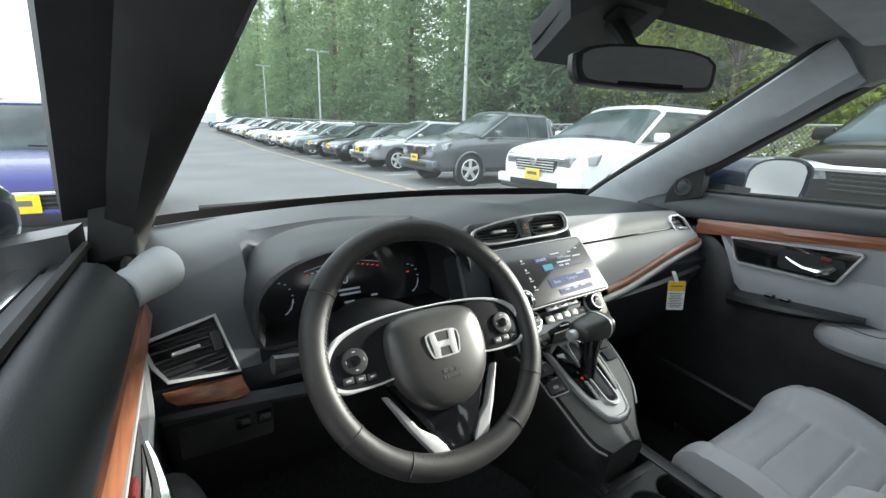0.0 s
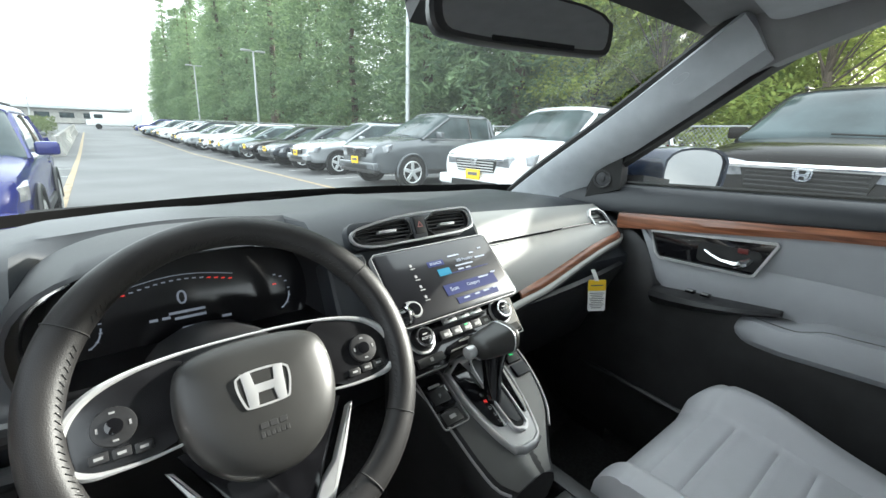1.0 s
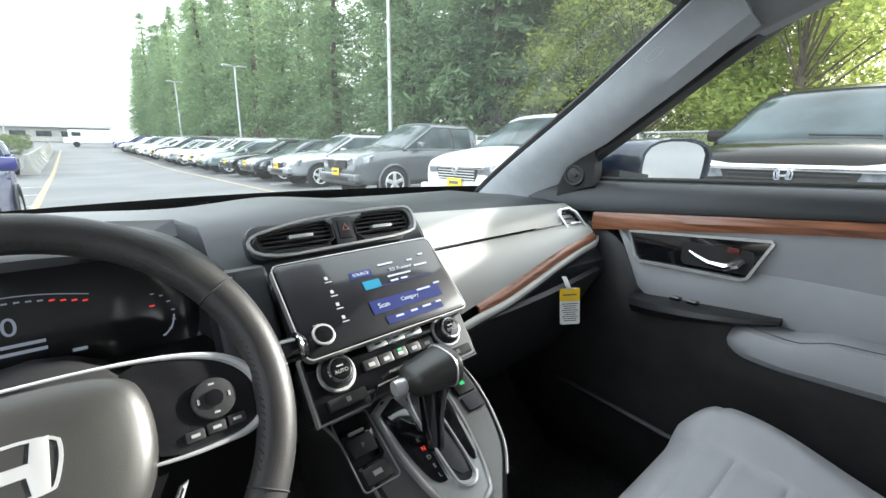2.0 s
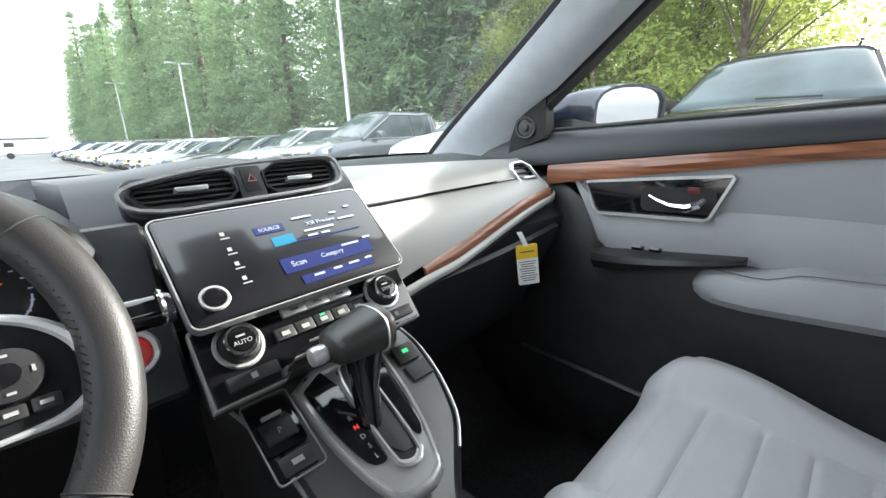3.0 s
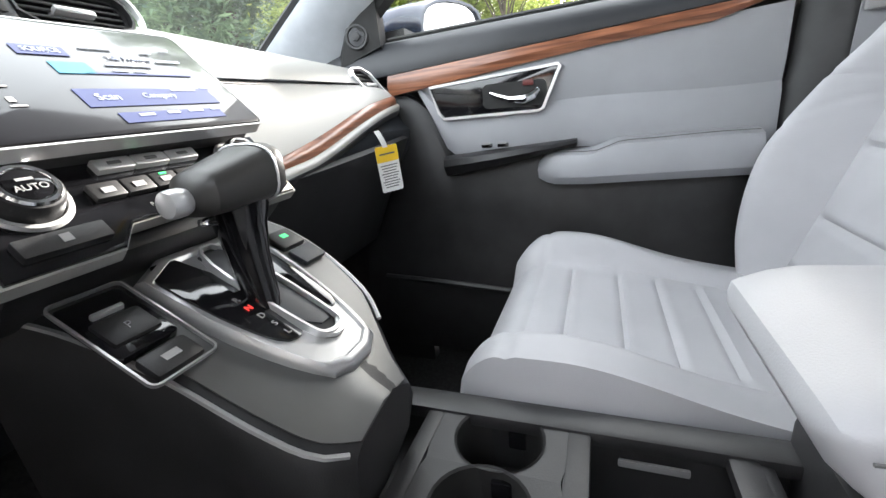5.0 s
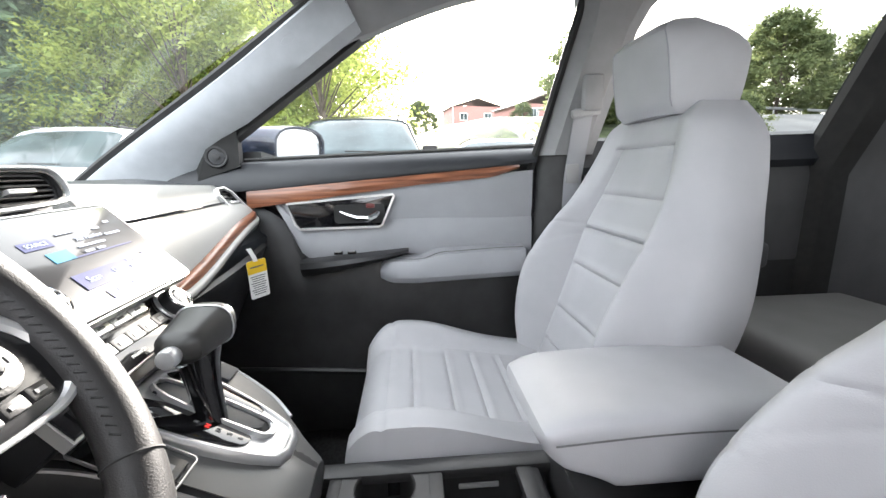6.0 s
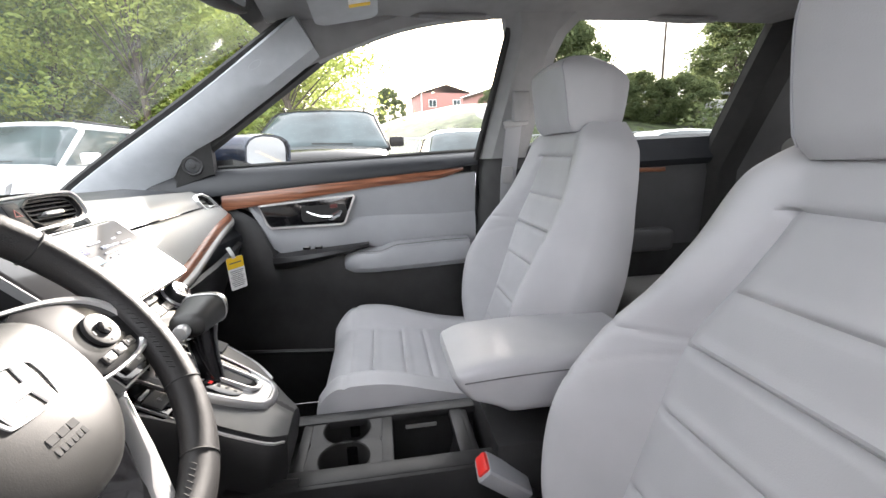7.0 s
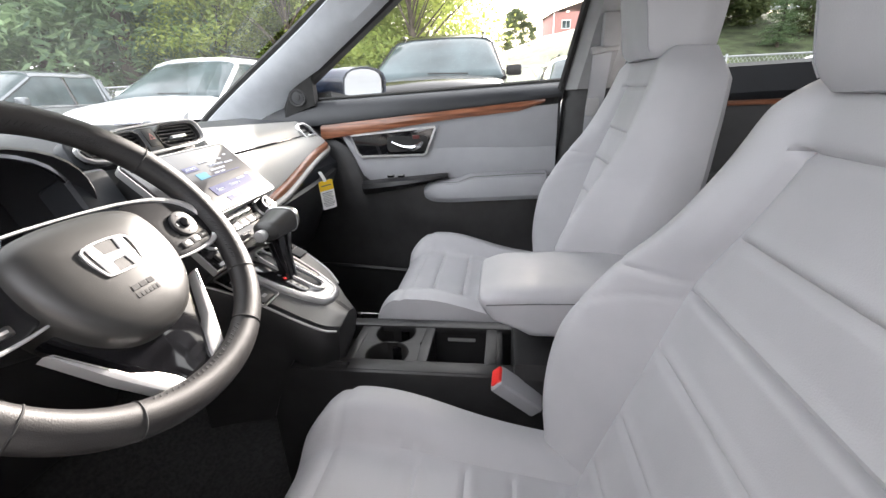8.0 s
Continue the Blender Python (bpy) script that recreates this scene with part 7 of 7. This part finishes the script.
for i in range(n):
    for s in (1, -1):
        ya, yb = fy0 + i * sp, fy0 + i * sp + s * fh * 0.8
        za, zb = ground_z(fxx, ya) + 0.03, ground_z(fxx, yb) + fh
        vs = [bm.verts.new(p) for p in ((fxx - 0.004 * s, ya - w, za), (fxx - 0.004 * s, ya + w, za), (fxx - 0.004 * s, yb + w, zb), (fxx - 0.004 * s, yb - w, zb))]
        bm.faces.new(vs)
tagged(part("mesh", bm, M["galvanised"], fen, "woven wire mesh"), kind="stuff")


def lamp_post(x, y, h, heads=2):
    lp = thing("street_lamp", "grey steel lot lamp post with flat lamp heads", "street lamp", (x, y, ground_z(x, y)), 0, "lamp posts of the lot")
    part("pole", ring([(0, 0, 0), (0, 0, h * 0.5), (0, 0, h)], [0.11, 0.095, 0.075], 10), M["galvanised"], lp)
    part("base", cyl(0.24, 0.6, 16, 0.02, pose(0, 0, 0.3)), M["concrete"], lp)
    for s in (-1, 1)[:heads]:
        part("head", box(0.75, 0.36, 0.14, 0.03, (s * 0.62, 0, h + 0.02), 2), M["galvanised"], lp)
        part("arm", box(0.4, 0.07, 0.07, 0.01, (s * 0.2, 0, h - 0.02), 1), M["galvanised"], lp)


lamp_post(11.6, 41.5, 7.6)
lamp_post(11.6, 68.5, 8.6)
lamp_post(11.7, 17.6, 9.2)
lamp_post(6.0, 100, 8.0)
lamp_post(-7.0, 88, 9.0, 1)
for k in range(12):
    y = 25 + 2.9 * k
    jb = thing("traffic_barrier", "pale concrete traffic barrier beside the lane", "barrier", (-1.75, y + 1.4, ground_z(-1.75, y + 1.4)), 0, "barriers beside the lane")
    part("block", loft([[(-0.30, yy, 0), (-0.28, yy, 0.12), (-0.12, yy, 0.35), (-0.08, yy, 0.85), (0.08, yy, 0.85), (0.12, yy, 0.35), (0.28, yy, 0.12), (0.30, yy, 0)] for yy in (-1.38, 1.38)]), M["concrete"], jb)


# ---- plants ----
def leaf_mat(name, dark, light, clump=0.7):
    m = bpy.data.materials.new(name)
    m.use_nodes = True
    nt = m.node_tree
    b = nt.nodes["Principled BSDF"]
    g = nt.nodes.new("ShaderNodeNewGeometry")
    oi = nt.nodes.new("ShaderNodeObjectInfo")
    mx = nt.nodes.new("ShaderNodeMath")
    mx.operation = "MULTIPLY_ADD"
    mx.inputs[1].default_value, mx.inputs[2].default_value = 0.5, 0.0
    nt.links.new(g.outputs["Random Per Island"], mx.inputs[0])
    m2 = nt.nodes.new("ShaderNodeMath")
    m2.operation = "MULTIPLY_ADD"
    m2.inputs[1].default_value = 0.5
    nt.links.new(oi.outputs["Random"], m2.inputs[0])
    nt.links.new(mx.outputs[0], m2.inputs[2])
    tc, nz = nt.nodes.new("ShaderNodeTexCoord"), nt.nodes.new("ShaderNodeTexNoise")
    nz.inputs["Scale"].default_value, nz.inputs["Detail"].default_value = clump, 2
    nt.links.new(tc.outputs["Object"], nz.inputs[0])
    m3 = nt.nodes.new("ShaderNodeMath")
    m3.operation = "MULTIPLY_ADD"
    m3.inputs[1].default_value = 2.2
    nt.links.new(nz.outputs[0], m3.inputs[0])
    m4 = nt.nodes.new("ShaderNodeMath")
    m4.operation = "MULTIPLY_ADD"
    m4.inputs[1].default_value, m4.inputs[2].default_value = 0.7, -1.1
    nt.links.new(m2.outputs[0], m4.inputs[0])
    nt.links.new(m4.outputs[0], m3.inputs[2])
    nt.links.new(ramp(nt, m3.outputs[0], dark, light, -0.0, 1.0), b.inputs["Base Color"])
    b.inputs["Roughness"].default_value = 0.65
    b.inputs["Specular IOR Level"].default_value = 0.25
    tl = nt.nodes.new("ShaderNodeBsdfTranslucent")
    tl.inputs[0].default_value = (*[c * 1.3 for c in light], 1)
    ms = nt.nodes.new("ShaderNodeMixShader")
    ms.inputs[0].default_value = 0.35
    nt.links.new(b.outputs[0], ms.inputs[1])
    nt.links.new(tl.outputs[0], ms.inputs[2])
    nt.links.new(ms.outputs[0], nt.nodes["Material Output"].inputs[0])
    return m


M["needles"] = leaf_mat("needles", (0.020, 0.050, 0.034), (0.24, 0.33, 0.17), 0.5)
M["leaves"] = leaf_mat("leaves", (0.045, 0.095, 0.018), (0.34, 0.38, 0.10), 0.6)
M["shrub"] = leaf_mat("shrub", (0.045, 0.07, 0.03), (0.19, 0.22, 0.10))
M["bark"] = mat("bark", (0.075, 0.058, 0.045), 0.9, vary=0.35, scale=5, bump=1.0, bscale=14, stretch=(1, 1, 0.25))


def cards(pts, rng, name, slim=0.45):
    """Many small leaves: each a bent pair of triangles of its own size and turn. pts: (place, size, flatness)."""
    n = len(pts)
    P = np.array([p[0] for p in pts])
    S = np.array([p[1] for p in pts])[:, None]
    F = np.array([p[2] for p in pts])[:, None]
    a = rng.normal(size=(n, 3))
    a[:, 2:] *= (1 - F)
    a /= np.linalg.norm(a, axis=1, keepdims=True) + 1e-9
    b = rng.normal(size=(n, 3))
    b[:, 2:] *= (1 - F)
    b -= a * (a * b).sum(1, keepdims=True)
    b /= np.linalg.norm(b, axis=1, keepdims=True) + 1e-9
    v = np.empty((n, 4, 3))
    v[:, 0] = P - a * S
    v[:, 1] = P - b * S * slim
    v[:, 2] = P + a * S
    v[:, 3] = P + b * S * slim
    me = bpy.data.meshes.new(name)
    me.from_pydata(v.reshape(-1, 3).tolist(), [], np.arange(4 * n).reshape(-1, 4).tolist())
    return me


def crown_part(me, material, parent, label=""):
    me.materials.append(material)
    ob = new("crown", me)
    ob.parent = parent
    if label:
        ob["label"] = label
    return ob


def conifer(seed, H, R, at, first=0.10):
    rng = np.random.default_rng(seed)
    t = thing("conifer", "tall dark green conifer with drooping branches", "tree", at)
    part("trunk", ring([(0.15 * math.sin(k * 2), 0.1 * math.cos(k), H * k / 6) for k in range(7)], [0.016 * H * (1 - k / 6.6) + 0.02 for k in range(7)], 8), M["bark"], t)
    pts, lb = [], bmesh.new()
    z = H * first
    while z < H * 0.985:
        q = z / H
        rr = R * (1 - q) ** 0.75 * (0.6 + 0.6 * rng.random()) + 0.25
        nb = int(5 + 3 * rng.random())
        a0 = rng.random() * 6.28
        for b in range(nb):
            a = a0 + b * 6.283 / nb + rng.normal() * 0.25
            ln = rr * (0.65 + 0.5 * rng.random())
            if rng.random() < 0.15:
                continue
            # sprays of needles along the bough, drooping towards its tip
            ncl = int(3 + ln * 2.2)
            for k in range(ncl):
                f = (k + 0.4 + 0.6 * rng.random()) / ncl
                d = ln * f
                c0 = np.array((d * math.cos(a), d * math.sin(a), z + 0.10 * d - 0.34 * d * f * f / max(0.4, 1 - 0.5 * q)))
                wd = (0.16 + 0.20 * ln * f * (1.3 - f)) * (0.8 + 0.5 * rng.random())
                for _ in range(int(9 + 12 * wd)):
                    o = rng.normal(size=3) * np.array((wd, wd, 0.09 + 0.12 * wd))
                    o[2] -= 0.22 * abs(o[0] * -math.sin(a) + o[1] * math.cos(a))
                    pts.append((tuple(c0 + o), 0.13 + 0.17 * rng.random(), 0.45))
        z += 0.42 + 0.34 * rng.random() * (1 + H / 30)
    crown_part(cards(pts, rng, "crown", 0.24), M["needles"], t, "dense dark green needles")
    return t


def broadleaf(seed, H, R, at, material="leaves", label="bright green broadleaf tree leaning over the fence", low=0.15, leaf=1.0):
    rng = np.random.default_rng(seed)
    t = thing("broadleaf_tree", label, "tree", at)
    part("trunk", ring([(0.12 * math.sin(k * 1.7), 0.1 * math.cos(k * 1.3), H * 0.75 * k / 6) for k in range(7)], [0.02 * H * (1 - k / 6.8) + 0.015 for k in range(7)], 8), M["bark"], t)
    pts = []
    for c in range(int(46 + 5 * H)):
        a, q = rng.random() * 6.283, low + (1 - low) * rng.random() ** 0.85
        prof = math.sin(math.pi * min(1, 0.12 + 0.88 * q)) ** 0.6
        d = R * prof * (0.35 + 0.7 * rng.random() ** 0.6)
        c0 = np.array((d * math.cos(a), d * math.sin(a), H * q))
        if c % 3 == 0:
            st_ = (0, 0, max(0.6, H * q * 0.62 - 0.3))
            part("limb", ring([st_, tuple((np.array(st_) + c0) / 2 + np.array((0, 0, 0.15))), tuple(c0)], [0.035, 0.02, 0.008], 5), M["bark"], t)
        cr = 0.45 + 0.55 * rng.random()
        for k in range(int(120 * cr + 60)):
            o = rng.normal(size=3) * np.array((cr, cr, cr * 0.55)) * 0.62
            pts.append((tuple(c0 + o), (0.055 + 0.06 * rng.random()) * leaf, 0.45))
    crown_part(cards(pts, rng, "crown"), M[material], t, "loose green leaves")
    return t


CON = [conifer(11, 22, 4.8, (16.5, 22.5, 0)), conifer(12, 25, 5.4, (19.0, 27.5, 0), 0.06), conifer(13, 19, 4.4, (16.0, 31.5, 0)), conifer(14, 24, 5.0, (20.5, 17.2, 0), 0.16)]
rng = random.Random(5)
spots = []
for k in range(26):
    spots.append((15.5 + rng.random() * 2.5, 35 + 4.4 * k + rng.random() * 1.5))
for k in range(16):
    spots.append((21 + rng.random() * 5, 20 + 7.0 * k + rng.random() * 3))
spots += [(24.5, 7.5), (25.5, 12.0), (19.5, 12.6), (24.0, 15.0), (29, 17), (33, 24), (31, 10), (17.5, 19.5), (15.8, 14.4), (17.2, 16.6), (20.5, 14.8)]
for k, (x, y) in enumerate(spots):
    src = CON[k % 4]
    s = 0.85 + 0.35 * rng.random()
    c = copy_thing(src, pose(x, y, ground_z(x, y) - 0.1, 0, 0, rng.random() * 360))
    c.scale = (s, s, s)
BRD = [broadleaf(21, 8.5, 3.2, (15.2, 7.2, 0.0)), broadleaf(22, 7.0, 2.8, (14.6, 2.6, 0.0)), broadleaf(23, 10.5, 3.6, (17.6, 4.6, 0.2))]
for k, (x, y, s) in enumerate([(16.6, 10.6, 0.85), (19.5, 3.2, 0.9), (18.5, 9.0, 1.0), (21.5, 5.5, 1.1), (22.5, 11.0, 1.2), (25.5, 3.0, 0.7), (17.5, 6.6, 0.85)]):
    c = copy_thing(BRD[k % 3], pose(x, y, ground_z(x, y) - 0.1, 0, 0, rng.random() * 360))
    c.scale = (s, s, s)
WIL = broadleaf(31, 9.5, 4.2, (41, -37, ground_z(41, -37)), "shrub", "grey-green willow beside the road", 0.03, 2.6)
for x, y, s in ((47, -43, 1.1), (44, -50, 1.0), (38, -52, 0.9), (52, -20, 0.4), (50, -24, 0.4), (55, -15, 0.4), (60, -2, 0.6), (48, -30, 0.45), (33, -58, 1.2), (28, -66, 1.1), (62, -32, 0.7)):
    c = copy_thing(WIL, pose(x, y, ground_z(x, y) - 0.2, 0, 0, x * 37 % 360))
    c.scale = (s, s, s)

# dark hedge and small trees across the road behind
for az, dist, s in ((113.5, 34, 0.75), (115.5, 37, 0.65), (121.5, 33, 0.30), (123.5, 34, 0.34), (125.5, 33, 0.31), (127.5, 34, 0.35), (129.5, 33, 0.33)):
    x, y = dist * math.sin(math.radians(az)), dist * math.cos(math.radians(az))
    c = copy_thing(WIL, pose(x, y, ground_z(x, y) - 0.2, 0, 0, az * 41 % 360))
    c.scale = (s, s, s)
c = copy_thing(CON[0], pose(26.0, -14.6, ground_z(26.0, -14.6) - 0.1, 0, 0, 40))
c.scale = (0.25, 0.25, 0.20)

# woods behind the first trees
rng3 = np.random.default_rng(8)
pts = []
for c in range(520):
    y = 13 + 120 * rng3.random()
    x = 16.5 + 8 * rng3.random()
    if 29 < math.degrees(math.atan2(x + 0.5, y)) < 33.5:
        continue
    c0 = np.array((x, y, ground_z(x, y) + 0.6 + 5.0 * rng3.random() ** 1.2))
    cr = 0.8 + 0.9 * rng3.random()
    for k in range(95):
        pts.append((tuple(c0 + rng3.normal(size=3) * np.array((cr, cr, cr * 0.6)) * 0.6), 0.09 + 0.10 * rng3.random(), 0.4))
me = cards(pts, rng3, "woods", 0.3)
M["woods"] = leaf_mat("woods", (0.016, 0.036, 0.022), (0.14, 0.18, 0.085), 0.4)
me.materials.append(M["woods"])
tagged(new("woods", me), "dense dark green woods behind the fence", "woods", kind="stuff")

# undergrowth along the fence and left of the lane
rng2 = np.random.default_rng(3)
pts = []
for k in range(26000):
    y = -14 + 82 * rng2.random() ** 1.3
    x = 12.7 + 2.6 * rng2.random()
    h = (1.3 + 0.8 * math.sin(y * 0.9) + 0.5 * math.sin(y * 2.3)) * (0.5 + 0.25 * (x - 12.7))
    pts.append(((x, y, ground_z(x, y) + max(0.1, h) * rng2.random() ** 0.6), 0.07 + 0.09 * rng2.random(), 0.3))
me = cards(pts, rng2, "hedge")
me.materials.append(M["shrub"])
tagged(new("hedge", me), "rough green undergrowth behind the fence", "undergrowth", kind="stuff")
pts = []
for k in range(14000):
    y = 27 + 34 * rng2.random()
    x = -3.0 - 9 * rng2.random()
    pts.append(((x, y, ground_z(x, y) + (1.25 + 0.35 * math.sin(x * 1.7 + y)) * rng2.random() ** 0.5), 0.08 + 0.10 * rng2.random(), 0.3))
me = cards(pts, rng2, "hedge")
me.materials.append(M["shrub"])
tagged(new("hedge", me), "green shrubs left of the lane", "shrubs", kind="stuff")

# ---- distance: red house, road, rail, far roof ----
M["red_siding"] = mat("red_siding", (0.33, 0.155, 0.135), 0.8, vary=0.15, scale=2, stretch=(1, 1, 14))
M["white_trim"] = mat("white_trim", (0.75, 0.75, 0.73), 0.6, vary=0.05)
M["shingle"] = mat("shingle", (0.16, 0.13, 0.12), 0.9, vary=0.25, scale=6)
M["far_roof"] = mat("far_roof", (0.55, 0.57, 0.58), 0.7, vary=0.08, scale=0.4)


def house(at, rz, w, d, h, label):
    t = thing("house", label, "house", at, rz)
    part("wall", box(w, d, h, 0.02, (0, 0, h / 2)), M["red_siding"], t, "red siding walls")
    part("roof", loft([[(-w / 2 - 0.4, y, h), (0, y, h + 1.5), (w / 2 + 0.4, y, h), (w / 2 + 0.4, y, h - 0.15), (0, y, h + 1.32), (-w / 2 - 0.4, y, h - 0.15)] for y in (-d / 2 - 0.4, d / 2 + 0.4)]), M["shingle"], t)
    part("trim", box(w + 0.06, d + 0.06, 0.22, 0.01, (0, 0, h * 0.52)), M["white_trim"], t)
    for sx in (-1, 1):
        part("trim", box(0.16, 0.16, h, 0.01, (sx * (w / 2), -d / 2, h / 2)), M["white_trim"], t)
    for zz in (h * 0.24, h * 0.74):
        for xx in (-w * 0.28, w * 0.22):
            wd = part("window", box(1.5, 0.10, 1.35, 0.01, (xx, -d / 2 - 0.03, zz)), M["white_trim"], t)
            for s in (-1, 1):
                part("pane", box(0.62, 0.04, 1.15, 0, (xx + s * 0.35, -d / 2 - 0.09, zz)), M["car_glass"], wd)
    return t


hz_ = ground_z(56, -9)
house((86, -12.8, hz_ - 0.2), -81, 9.5, 8, 7.2, "red two-storey house with white window trim")
house((60, -17.5, hz_ - 1.0), -75, 7.5, 8, 4.6, "low red house behind the trees")
M["road_far"] = mat("road_far", (0.16, 0.16, 0.165), 0.9, vary=0.1, scale=0.3)
gr_ = thing("guard_rail", "grey steel guard rail along the raised road", "guard rail")
for side_ in (0, 6):
    rp = [(33 + side_ + 0.30 * (k * 4), -12 - k * 4.0, ground_z(33 + side_ + 0.30 * k * 4, -12 - k * 4.0)) for k in range(16)]
    part("rail", ring([(x, y, z + 0.75) for x, y, z in rp], 0.13, 6), M["galvanised"], gr_)
    for x, y, z in rp:
        part("post", cyl(0.07, 0.9, 8, 0, pose(x, y, z + 0.4)), M["galvanised"], gr_)
up = thing("utility_pole", "grey wooden utility pole beside the road", "utility pole", (36, -25.5, ground_z(36, -25.5)))
part("pole", ring([(0, 0, 0), (0, 0, 7.0)], [0.13, 0.09], 8), M["bark"], up)
up2 = thing("utility_pole", "short grey pole beside the road", "utility pole", (38, -29.5, ground_z(38, -29.5)))
part("pole", ring([(0, 0, 0), (0, 0, 4.2)], [0.1, 0.08], 8), M["galvanised"], up2)
bl = thing("far_building", "long low pale building across the lane's end", "building", (-16, 118, ground_z(0, 118)))
part("wall", box(44, 10, 2.6, 0.05, (0, 0, 1.3)), M["concrete"], bl)
part("roof", box(46, 12, 0.7, 0.1, (0, 0, 3.0)), M["far_roof"], bl, "pale flat roof")
for k in range(12):
    part("window", box(2.2, 0.1, 1.0, 0.02, (-20 + 3.6 * k, -5.03, 1.5)), M["car_glass"], bl)
